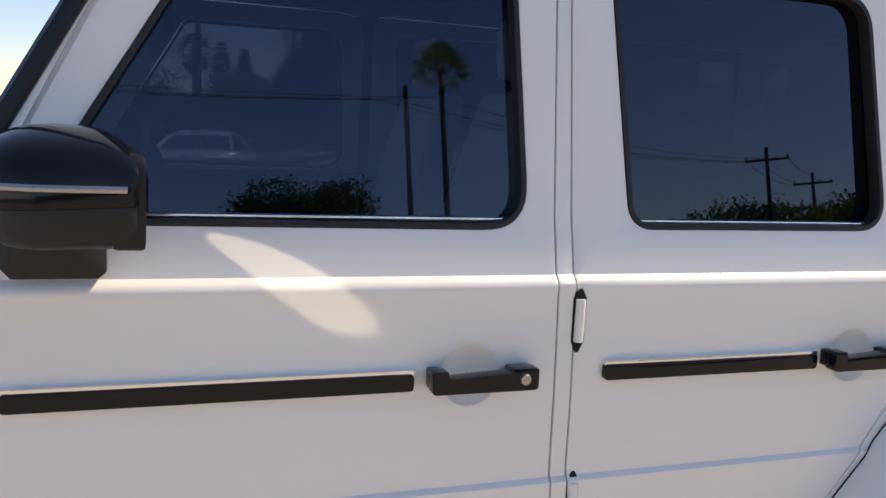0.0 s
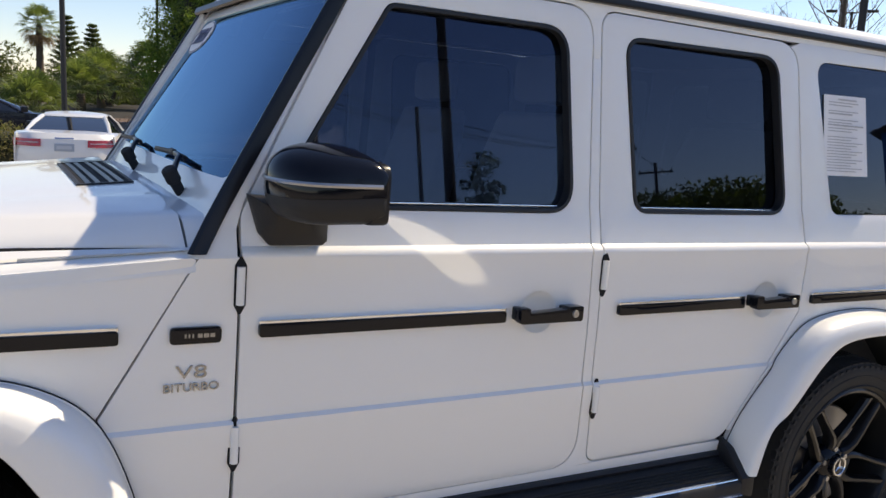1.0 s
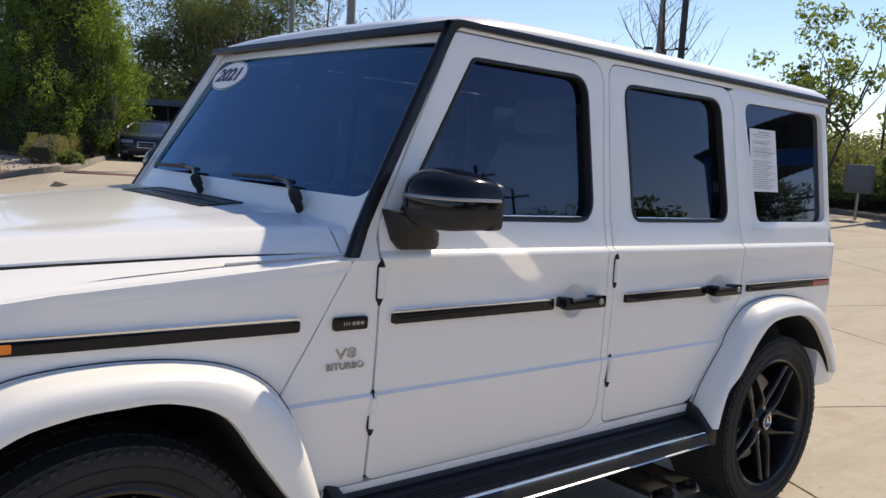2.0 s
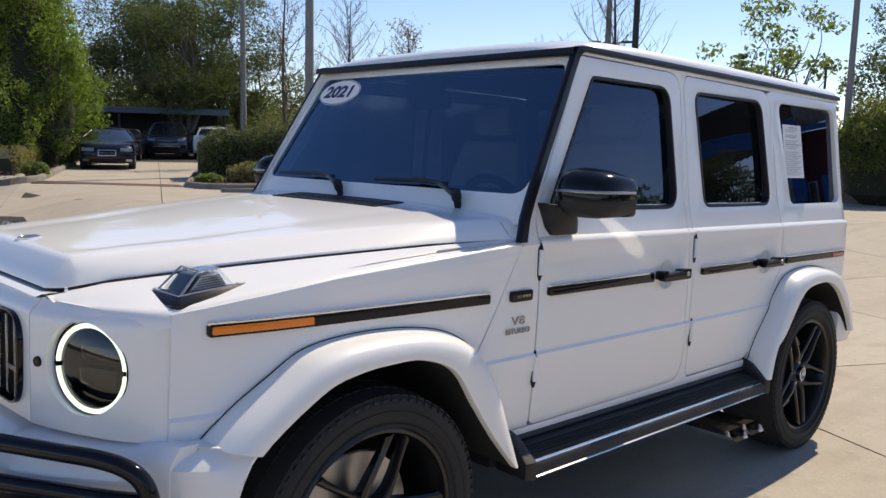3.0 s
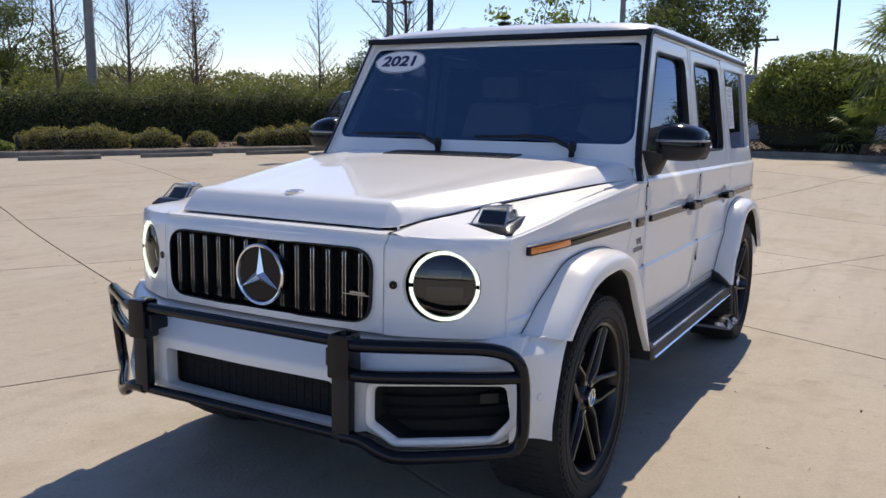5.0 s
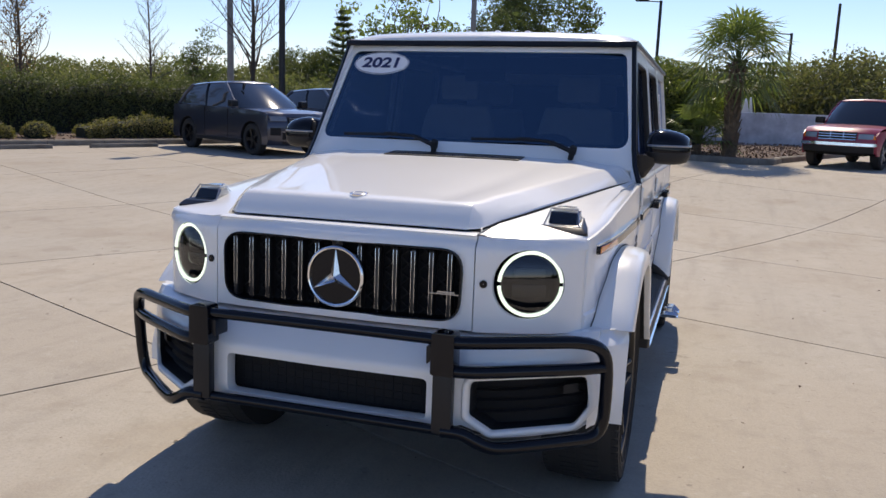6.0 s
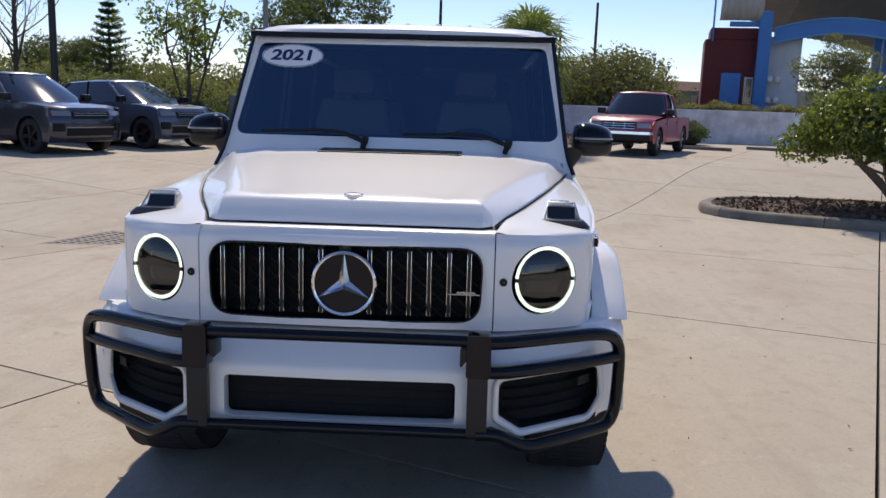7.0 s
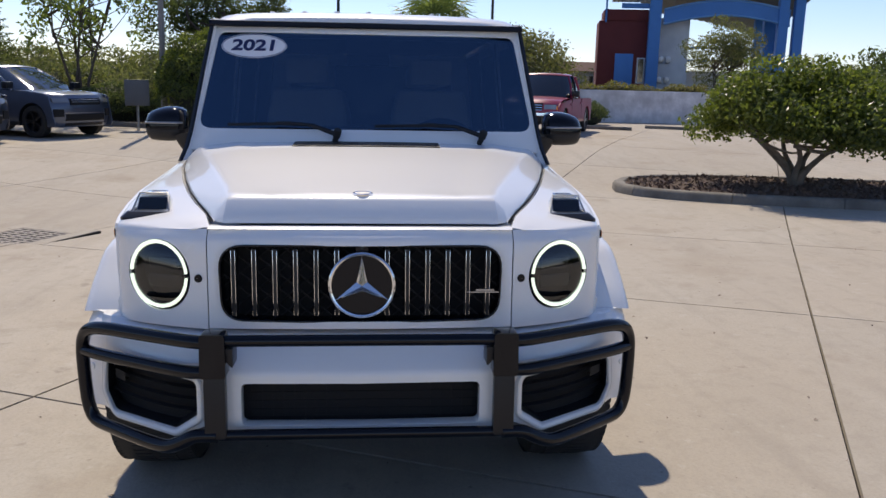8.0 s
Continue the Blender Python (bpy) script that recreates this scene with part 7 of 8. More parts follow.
    part("floor_pan", box(xr + 0.35, xf - 0.35, -w + 0.36, w - 0.36, clear - 0.02, clear + 0.2), VOID, car_ob)
    return car_ob


def saloon(m, paint, label):
    sh = [(-2.20, 0.95), (-1.7, 0.99), (-0.8, 0.97), (0.6, 0.93), (1.3, 0.90), (1.9, 0.80), (2.12, 0.70)]
    deck = [(-2.30, 0.24), (-2.36, 0.40), (-2.38, 0.60), (-2.36, 0.80), (-2.33, 0.98), (-2.22, 1.085), (-1.70, 1.115), (0.9, 1.0), (1.4, 0.965), (1.95, 0.885), (2.18, 0.80), (2.26, 0.70), (2.30, 0.55), (2.30, 0.40), (2.22, 0.22)]
    house = [(-1.66, 1.09, 0.74), (-0.72, 1.335, 0.58), (0.10, 1.36, 0.58), (1.05, 0.97, 0.74)]
    front = [(0.42, 0.82, 0.63, 0.74, 0.02, HEADLIGHT, "headlight"), (-0.29, 0.29, 0.47, 0.68, 0.02, STEEL, "grille", False), (-0.255, 0.255, 0.50, 0.655, 0.03, VOID, "grille_mesh", False), (-0.25, 0.25, 0.57, 0.58, 0.035, STEEL, "grille_bar", False), (-0.55, 0.55, 0.26, 0.36, 0.015, VOID, "lower_intake", False), (0.6, 0.80, 0.28, 0.36, 0.015, STEEL, "fog_lamp")]
    rear = [(0.40, 0.90, 0.84, 0.975, 0.018, RED, "tail_lamp"), (0.44, 0.88, 0.905, 0.918, 0.022, INK, "lamp_bar"), (-0.17, 0.17, 0.76, 0.90, 0.012, STEEL, "number_plate", False), (-0.13, 0.13, 0.80, 0.86, 0.016, INK, "plate_bars", False), (-0.70, 0.70, 0.26, 0.36, 0.012, VOID, "rear_valance", False), (-0.16, 0.16, 0.99, 1.01, 0.012, CHROME, "boot_badge", False)]
    return vehicle("saloon_car", label, "car", m, paint, 1.84, 2.84, 0.88, 0.96, 0.22, sh, deck, house, 0.335, STEEL, front, rear, posts=((0.35, 0.95), (-0.62, 0.97)), bulge=0.30)


def big_suv(m, paint, label, length=4.85, height=1.78):
    e = (length - 4.85) / 2
    sh = [(-2.22 - e, 1.08), (-1.6, 1.14), (0.4, 1.12), (1.2, 1.08), (1.9 + e, 1.02), (2.10 + e, 0.92)]
    deck = [(-2.28 - e, 0.30), (-2.38 - e, 0.45), (-2.40 - e, 0.70), (-2.36 - e, 0.95), (-2.30 - e, 1.16), (-2.0, 1.20), (0.9, 1.15), (1.3, 1.14), (1.95 + e, 1.10), (2.18 + e, 1.04), (2.28 + e, 0.90), (2.31 + e, 0.72), (2.31 + e, 0.50), (2.22 + e, 0.27)]
    house = [(-2.22 - e, 1.14, 0.80), (-1.72 - e, height - 0.12, 0.64), (0.0, height - 0.05, 0.66), (1.08, 1.13, 0.80)]
    front = [(0.52, 0.90, 0.86, 0.97, 0.02, HEADLIGHT, "headlight"), (-0.48, 0.48, 0.80, 0.95, 0.02, VOID, "grille", False), (-0.44, 0.44, 0.865, 0.88, 0.028, STEEL, "grille_bar", False), (-0.62, 0.62, 0.42, 0.58, 0.02, VOID, "lower_intake", False), (0.68, 0.90, 0.52, 0.70, 0.018, VOID, "side_intake"), (-0.60, 0.60, 0.30, 0.36, 0.02, PLASTIC, "skid_plate", False), (-0.64, 0.64, 0.60, 0.615, 0.022, STEEL, "bumper_bar", False), (-0.44, 0.44, 0.915, 0.925, 0.028, STEEL, "grille_bar", False)]
    rear = [(0.58, 0.92, 0.88, 1.06, 0.015, RED, "tail_lamp"), (-0.30, 0.30, 0.72, 0.86, 0.012, PAPER, "number_plate", False), (-0.8, 0.8, 0.34, 0.48, 0.012, PLASTIC, "rear_valance", False)]
    return vehicle("sport_utility_car", label, "car", m, paint, 1.98, 2.92, 0.86, 1.0, 0.28, sh, deck, house, 0.39, ALLOY, front, rear, posts=((0.45, 1.10), (-0.62, 1.12)), low=0.10)


def pickup(m):
    sh = [(-2.34, 0.98), (-1.6, 1.0), (-0.62, 1.0), (-0.55, 1.0), (0.6, 0.99), (1.4, 0.95), (2.05, 0.90), (2.2, 0.80)]
    deck = [(-2.40, 0.42), (-2.46, 0.55), (-2.46, 0.80), (-2.44, 0.98), (-2.36, 0.99), (-2.34, 0.72), (-0.75, 0.72), (-0.72, 1.0), (0.9, 1.04), (1.2, 1.05), (1.9, 1.0), (2.2, 0.96), (2.30, 0.88), (2.33, 0.70), (2.34, 0.52), (2.30, 0.40)]
    house = [(-0.70, 1.0, 0.78), (-0.62, 1.60, 0.62), (0.38, 1.61, 0.62), (0.98, 1.03, 0.74)]
    front = [(0.47, 0.77, 0.73, 0.85, 0.02, HEADLIGHT, "headlight"), (0.77, 0.84, 0.73, 0.82, 0.02, AMBER, "corner_lamp"), (-0.43, 0.43, 0.69, 0.885, 0.015, VOID, "grille_opening", False), (-0.42, 0.42, 0.70, 0.715, 0.03, CHROME, "grille_bar", False), (-0.42, 0.42, 0.765, 0.78, 0.03, CHROME, "grille_bar", False), (-0.42, 0.42, 0.825, 0.84, 0.03, CHROME, "grille_bar", False), (0.14, 0.155, 0.70, 0.88, 0.028, CHROME, "grille_upright"), (-0.85, 0.85, 0.565, 0.635, 0.08, CHROME, "chrome_bumper", False), (-0.80, 0.80, 0.40, 0.55, 0.05, PLASTIC, "bumper_valance", False)]
    return vehicle("pickup_truck", "faded red compact pickup with a chrome bumper", "truck", m, PAINT_RED, 1.76, 2.98, 0.82, 1.0, 0.34, sh, deck, house, 0.36, STEEL, front, (), posts=((-0.60, 1.0), (0.72, 0.98)), bulge=0.20, roof_paint=PAINT_RED, bed=True)


def parked(x, y, az):
    return pose(x, y, ground_z(x, y), 0, 0, az)


saloon(parked(-2.0, -16.6, -101), PAINT_WHITE, "white saloon parked with its tail to the lot")
saloon(parked(-11.0, -27.95, 66), PAINT_NAVY, "dark navy saloon facing out of the drive")
saloon(parked(-14.9, -36.0, 62), PAINT_NAVY, "dark saloon parked in tree shade")
big_suv(parked(-18.2, -38.2, 62), PAINT_GREY, "dark wagon parked in tree shade")
big_suv(parked(-20.4, -37.6, -118), PAINT_WHITE, "small white wagon parked beyond the hedge", 4.3, 1.62)
big_suv(parked(-16.2, -10.5, 65), PAINT_GREY, "slate grey sport wagon parked by the hedge")
big_suv(parked(-19.0, -9.1, 65), PAINT_BLUE, "blue-grey wagon parked beside the grey one", 4.6, 1.70)
pickup(parked(-20.6, 4.9, -24.8))
saloon(parked(-0.4, -25.5, 185), PAINT_NAVY, "dark saloon parked behind the low hedge")


# ---- kerbs, beds, stops, drain ----
def kerb(points, label, width=0.16, height=0.15, closed=False, name="kerb"):
    """A kerb along points on the ground, its top edge rounded, in stones with open joints."""
    pts = [Vector((*p, 0)) for p in points]
    if closed:
        pts.append(pts[0])
    row = thing(name, label, "kerb", kind="structure")
    lengths = [(b - a).length for a, b in zip(pts, pts[1:])]
    total = sum(lengths)
    n = max(1, round(total / 1.5))

    def at(s):
        for (a, b), ln in zip(zip(pts, pts[1:]), lengths):
            if s <= ln + 1e-6:
                return a.lerp(b, s / ln), (b - a).normalized()
            s -= ln
        return pts[-1], (pts[-1] - pts[-2]).normalized()

    for k in range(n):
        rows = []
        for s in np.linspace(total * k / n + 0.005, total * (k + 1) / n - 0.005, 5):
            p, w = at(s)
            q = Vector((-w.y, w.x, 0))
            z = ground_z(p.x, p.y)
            rows.append([p + q * d + Vector((0, 0, z + h)) for d, h in ((-width / 2 - 0.02, -0.05), (-width / 2, height - 0.05), (-width / 2 + 0.03, height - 0.01), (-width / 2 + 0.06, height), (width / 2 - 0.02, height), (width / 2, height - 0.02), (width / 2, -0.05))])
        part("kerb_stone", loft(rows, close=True, caps=True), CURB, row)
    return row


def bed(points, label, chips=900, name="mulch_bed", material=None, size=0.09):
    """A filled bed inside its kerb, with loose chips on it."""
    bm = bmesh.new()
    vs = [bm.verts.new((x, y, ground_z(x, y) + 0.11)) for x, y in points]
    f = bm.faces.new(vs)
    bmesh.ops.triangulate(bm, faces=[f])
    bmesh.ops.subdivide_edges(bm, edges=bm.edges[:], cuts=3, use_grid_fill=True)
    for v in bm.verts:
        v.co.z += 0.03 * noise.noise(v.co * 1.3)
    ob = finish(name, bm, material or MULCH, smooth=60)
    tagged(ob, label, "garden bed", kind="structure")
    poly = [Vector(p) for p in points]
    xs, ys = [p.x for p in poly], [p.y for p in poly]
    found = []
    while len(found) < chips:
        x, y = RNG.uniform(min(xs), max(xs)), RNG.uniform(min(ys), max(ys))
        inside = False
        for a, b in zip(poly, poly[1:] + poly[:1]):
            if (a.y > y) != (b.y > y) and x < (b.x - a.x) * (y - a.y) / (b.y - a.y) + a.x:
                inside = not inside
        if inside:
            found.append((x, y, ground_z(x, y) + 0.135 + 0.02 * RNG.random()))
    chip = leaf_object("bark_chips", found, size, material or MULCH, outward=np.tile([0, 0, 1.0], (len(found), 1)))
    tagged(chip, "loose bark chips on the bed", "mulch", kind="stuff")
    return ob


def ellipse(cx, cy, a, b, az, n=28, p=0.75):
    out = []
    for k in range(n):
        t = 2 * math.pi * k / n
        u = a * abs(math.cos(t)) ** p * (1 if math.cos(t) > 0 else -1)
        v = b * abs(math.sin(t)) ** p * (1 if math.sin(t) > 0 else -1)
        out.append((cx + u * math.cos(radians(az)) - v * math.sin(radians(az)), cy + u * math.sin(radians(az)) + v * math.cos(radians(az))))
    return out


# the island with its spreading tree
island = ellipse(-9.05, 8.4, 4.5, 1.24, 70, 36)
kerb(island, "dirty rounded concrete kerb round a planted island", 0.20, 0.14, True)
bed(ellipse(-9.05, 8.4, 4.4, 1.14, 70, 36), "brown bark mulch in the island", 3500)


def spreading_tree(x, y):
    tree = thing("ligustrum_tree", "low spreading tree with glossy leaves and many stems", "tree", m=pose(x, y, ground_z(x, y) + 0.12))
    clumps = []
    for k in range(58):
        a, f = 2 * math.pi * RNG.random(), RNG.random() ** 0.5
        r = 1.45 * f
        top = 2.12 - 0.75 * (r / 1.45) ** 2.4
        clumps.append((r * math.cos(a), r * math.sin(a), top - 0.30 - 0.55 * RNG.random() * (1 - 0.5 * f), 0.34 + 0.22 * RNG.random()))
    for k in range(7):
        a = 2 * math.pi * k / 7 + 0.3
        part("stem", tube(curve([(0.05 * math.cos(a), 0.05 * math.sin(a), -0.1), (0.12 * math.cos(a), 0.12 * math.sin(a), 0.20), (0.42 * math.cos(a + 0.2), 0.42 * math.sin(a + 0.2), 0.52), (0.95 * math.cos(a), 0.95 * math.sin(a), 0.95), (1.25 * math.cos(a), 1.25 * math.sin(a), 1.35)], 5), 0.065, 9, end=0.014), PALE_BARK, tree)
        for j in range(3):
            c = clumps[RNG.integers(len(clumps))]
            limb(tree, (0.6 * math.cos(a), 0.6 * math.sin(a), 0.68), c[:3], 0.025, 0.007, PALE_BARK, "branch")
    pts, out = clump_cloud(clumps, 3600, 0.75)
    keep = pts[:, 2] > 0.55 + 0.25 * RNG.random(len(pts))
    leaf_object("crown", pts[keep], 0.082, LEAF_BRIGHT, tree, ratio=0.5, outward=out[keep])
    return tree


spreading_tree(-9.9, 6.95)

# the bed with palm and round bushes
PALM_BED = [(-23.3, -8.6), (-21.6, -5.3), (-20.2, -2.4), (-18.9, 0.3), (-18.25, 1.9), (-18.6, 2.5), (-19.6, 2.75), (-26.5, 5.6), (-31.0, 4.0), (-31.0, -8.0)]
kerb([(-25.2, -12.4)] + PALM_BED[:8], "weathered kerb along the mulch bed")
bed(PALM_BED, "bark mulch under the palm and bushes", 5000)
# the hedge bed
HEDGE_BED = [(-8.95, -17.8), (-8.95, -17.2), (-9.35, -16.8), (-25.6, -9.2), (-34.0, -12.5), (-34.0, -16.5), (-12.8, -24.4), (-11.0, -21.4)]
kerb(HEDGE_BED[:4], "weathered kerb in front of the hedges")
kerb([(-8.95, -17.8), (-11.0, -21.4), (-12.8, -24.4)], "kerb stones at the end of the hedge bed")
bed(HEDGE_BED, "dry mulch under the hedges", 3500)
LEFT_BED = [(-4.6, -21.4), (-5.6, -20.7), (-6.3, -21.1), (-10.4, -29.8), (-11.0, -33.0), (-5.0, -34.0), (-1.0, -26.0)]
kerb(LEFT_BED[:5], "pale kerb round the bed by the drive")
bed(LEFT_BED, "dry mulch round the cypress", 1500)
round_bush(-6.6, -22.3, 0.35, 0.45, "tuft of bright green grass by the kerb", LEAF_YOUNG, 0.12, 700, name="grass_tuft")
BRICKY = mat("dark_red_pavers", (0.16, 0.085, 0.065), rough=0.9, wear=0.6, wear_size=5, tint=(0.09, 0.055, 0.045), grain=0.4, grain_size=25)


def strip(name, points, label, material, up):
    bm = bmesh.new()
    vs = [bm.verts.new((x, y, ground_z(x, y) + up)) for x, y in points]
    bm.faces.new(vs)
    thicken(bm, (0, 0, -0.05))
    return tagged(finish(name, bm, material, smooth=0), label, "pavement", kind="structure")


strip("paver_band", [(-8.8, -17.8), (-9.1, -18.6), (-6.2, -21.2), (-5.9, -20.5)], "band of dark red pavers across the drive", BRICKY, 0.006)


def wheel_stop(x, y, az):
    ob = thing("wheel_stop", "grey concrete wheel stop on the lot", "wheel stop", "wheel stops", parked(x, y, az))
    body = loft([[(-0.9, -0.075, 0.0), (-0.9, -0.06, 0.085), (-0.9, -0.045, 0.10), (-0.9, 0.045, 0.10), (-0.9, 0.06, 0.085), (-0.9, 0.075, 0.0)], [(0.9, -0.075, 0.0), (0.9, -0.06, 0.085), (0.9, -0.045, 0.10), (0.9, 0.045, 0.10), (0.9, 0.06, 0.085), (0.9, 0.075, 0.0)]], close=True, caps=True)
    part("stop_body", bevel(body, 0.012, 2, 50), CURB, ob)
    return ob


stop = wheel_stop(-9.7, -15.6, 155.2)
for x, y, az in ((-12.2, -14.45, 155.2), (-14.7, -13.3, 155.2), (-23.2, 7.3, 65), (-24.1, 9.9, 65), (-25.0, 12.6, 65)):
    copy_thing(stop, parked(x, y, az))

# drain
IRON = mat("rusty_iron", (0.36, 0.32, 0.28), rough=0.8, metal=0.1, wear=0.6, wear_size=12, tint=(0.06, 0.045, 0.035))
drain = thing("drain_grate", "iron drain grate set into the concrete", "drain", m=Matrix.Translation((-5.55, -3.82, ground_z(-5.55, -3.82) + 0.008)) @ Euler((0.0087 * 1.0, -0.0279 * 0.8, radians(155.2))).to_matrix().to_4x4())
part("grate_joint", box(-0.795, 0.795, -0.51, 0.51, -0.03, -0.001), JOINT, drain)
part("grate_pit", box(-0.53, 0.53, -0.35, 0.35, -0.02, 0.0005), VOID, drain)
for x0, x1, y0, y1 in ((-0.78, 0.78, -0.495, -0.35), (-0.78, 0.78, 0.35, 0.495), (-0.78, -0.53, -0.35, 0.35), (0.53, 0.78, -0.35, 0.35)):
    part("collar_slab", box(x0, x1, y0, y1, -0.02, 0.006), CONCRETE, drain)
for k in range(13):
    part("grate_bar", box(-0.53 + k * 0.085, -0.49 + k * 0.085, -0.35, 0.35, -0.02, 0.004), IRON, drain)
for k in range(6):
    part("grate_cross", box(-0.53, 0.53, -0.35 + k * 0.132, -0.31 + k * 0.132, -0.02, 0.003), IRON, drain)

# ---- poles ----
POLE_DARK = mat("dark_bronze_pole", (0.035, 0.034, 0.034), rough=0.5, metal=0.3, wear=0.3)
POLE_GREY = mat("weathered_concrete_pole", (0.30, 0.29, 0.275), rough=0.9, wear=0.5, wear_size=4, tint=(0.18, 0.17, 0.155), bump=0.3)
POLE_WOOD = mat("weathered_wood_pole", (0.10, 0.080, 0.062), rough=0.9, wear=0.6, wear_size=5, bump=0.4)


def lamp_post(x, y, h, label, r=0.075, arm=0.9, az=0.0, double=False):
    post = thing("street_lamp", label, "lamp", m=pose(x, y, ground_z(x, y), 0, 0, az))
    part("post", tube([(0, 0, 0), (0, 0, h)], r, 12, end=r * 0.8), POLE_DARK, post)
    part("foot", spun([(0.001, 0.5), (0.22, 0.5), (0.24, 0.48), (0.24, 0.0)], pose(0, 0, 0, 90), 20), CURB, post)
    for s in (1, -1) if double else (1,):
        part("arm", tube([(0, 0, h - 0.06), (s * arm, 0, h)], 0.03, 8), POLE_DARK, post)
        part("lamp_head", box(min(s * arm - 0.1, s * (arm + 0.55)), max(s * arm - 0.1, s * (arm + 0.55)), -0.17, 0.17, h - 0.03, h + 0.07, 0.03), POLE_DARK, post)
    return post


def utility_pole(x, y, h, label, material, r=0.14, cross=True, az=0.0):
    pole = thing("utility_pole", label, "pole", m=pose(x, y, ground_z(x, y), 0, 0, az))
    part("pole_shaft", tube([(0, 0, -0.1), (0, 0, h)], r, 12, end=r * 0.7), material, pole)
    if cross:
        arm = part("crossarm", box(-1.1, 1.1, -0.06, 0.06, h - 0.7, h - 0.58, 0.01), POLE_WOOD, pole)
        for d in (-1.0, -0.4, 0.4, 1.0):
            part("insulator", tube([(d, 0, h - 0.58), (d, 0, h - 0.44)], 0.04, 8), PLASTIC, arm)
    return pole


lamp_post(-2.1, -21.3, 8.0, "dark lamp post behind the white saloon")
lamp_post(-20.6, -12.0, 8.5, "dark lamp post between parked wagons", 0.11)
lamp_post(-6.1, -31.0, 9.0, "slim pale post before the cypress", 0.05)
lamp_post(-41.0, -2.0, 6.6, "far lamp post with a side arm", 0.09, 0.7, 270)
lamp_post(-42.0, 4.3, 5.1, "far lamp post near the wall", 0.08, 0.9, 270)
lamp_post(-39.3, -13.8, 5.2, "far lamp post beyond the hedge", 0.07, 0.6, 200, True)
lamp_post(-34.0, -22.2, 6.3, "far twin lamp post behind the hedge", 0.07, 0.5, 125, True)
utility_pole(-15.6, -21.9, 10.5, "thick grey concrete pole behind the hedge", POLE_GREY, 0.175, False)
utility_pole(-21.4, -36.2, 10.0, "grey concrete pole before the oaks", POLE_GREY, 0.17, False)
utility_pole(-31.0, -20.4, 9.0, "grey concrete pole behind the hedge", POLE_GREY, 0.17, False)
utility_pole(-44.0, -6.0, 5.4, "far wooden pole with a crossarm", POLE_WOOD, 0.10, True, 80)
utility_pole(-55.0, 7.8, 8.0, "far slender wooden pole", POLE_WOOD, 0.12, False)
utility_pole(-9.8, 27.0, 8.5, "dark wooden utility pole across the road", POLE_WOOD, 0.12, False, 20)
utility_pole(-14.6, 25.6, 7.0, "slim dark utility pole across the road", POLE_WOOD, 0.10, False)
utility_pole(-14.6, 23.5, 11.5, "thick wooden utility pole across the road", POLE_WOOD, 0.22, False, 30)
utility_pole(-32.0, 33.0, 7.5, "wooden utility pole across the road", POLE_WOOD, 0.14, True, 40)
utility_pole(-40.0, 38.0, 7.0, "far wooden utility pole across the road", POLE_WOOD, 0.14, True, 40)
fan_palm(-11.2, 27.1, 9.0, 1.25, "tall palm across the road", 36, 0.10)
WIRE = mat("black_cable", (0.015, 0.015, 0.016), rough=0.6)


def cable(a, b, sag):
    pts = [Vector(a).lerp(Vector(b), t) - Vector((0, 0, sag * 4 * t * (1 - t))) for t in np.linspace(0, 1, 13)]
    return tagged(finish("overhead_cable", tube(pts, 0.013, 5), WIRE), "black overhead cable between utility poles", "cable", "overhead cables")


for d in (-1.0, 0.4, 1.0):
    cable((-9.8 + d * 0.9, 27.0 + d * 0.3, 8.05), (-32.0 + d * 0.8, 33.0 + d * 0.6, 7.05), 0.6)
    cable((-32.0 + d * 0.8, 33.0 + d * 0.6, 7.05), (-40.0 + d * 0.8, 38.0 + d * 0.6, 6.55), 0.3)
    cable((-9.8 + d * 0.9, 27.0 + d * 0.3, 8.05), (22.0 + d * 0.8, 20.0 + d * 0.6, 8.2), 0.7)

# ---- white wall, building with the blue canopy ----
WALL_WHITE = mat("stained_white_wall", (0.84, 0.83, 0.85), rough=0.9, wear=0.5, wear_size=2.2, tint=(0.20, 0.19, 0.20), grain=0.3, grain_size=9, bump=0.3)
BRICK_RED = mat("dark_red_render", (0.17, 0.030, 0.028), rough=0.8, wear=0.3, wear_size=1.5, bump=0.2, bump_size=40)
BLUE = mat("sky_blue_paint", (0.055, 0.25, 0.60), rough=0.5, wear=0.2, wear_size=1.0)
BLUE_PALE = mat("worn_pale_blue_paint", (0.16, 0.38, 0.66), rough=0.5, wear=0.2, wear_size=1.0)
# lighter copy of the canvas: sunlight on the canopy's end, put into the colour
CANVAS_SUNLIT = mat("pale_canvas", (0.66, 0.63, 0.58), rough=0.85, wear=0.3, wear_size=0.8)
CANVAS = mat("pale_grey_canvas", (0.34, 0.33, 0.31), rough=0.85, wear=0.3, wear_size=1.5)
PALE = mat("pale_render", (0.78, 0.77, 0.75), rough=0.9, wear=0.4, wear_size=1.2)

wall = thing("white_wall", "low stained white wall behind the lot", "wall", kind="structure")
for k in range(-2, 6):
    x0, y0 = -29.0 + 0.10 * k, 1.2 + 3.3 * k
    x1, y1 = -29.0 + 0.10 * (k + 1), 1.2 + 3.3 * (k + 1) - 0.01
    z = ground_z(x0, y0) - 0.05
    panel = loft([[(x, y, z), (x, y, z + 1.26), (x - 0.02, y, z + 1.28), (x - 0.20, y, z + 1.28), (x - 0.22, y, z + 1.26), (x - 0.22, y, z)] for x, y in ((x0, y0), (x1, y1))], close=True, caps=True)
    part("wall_panel", panel, WALL_WHITE, wall)
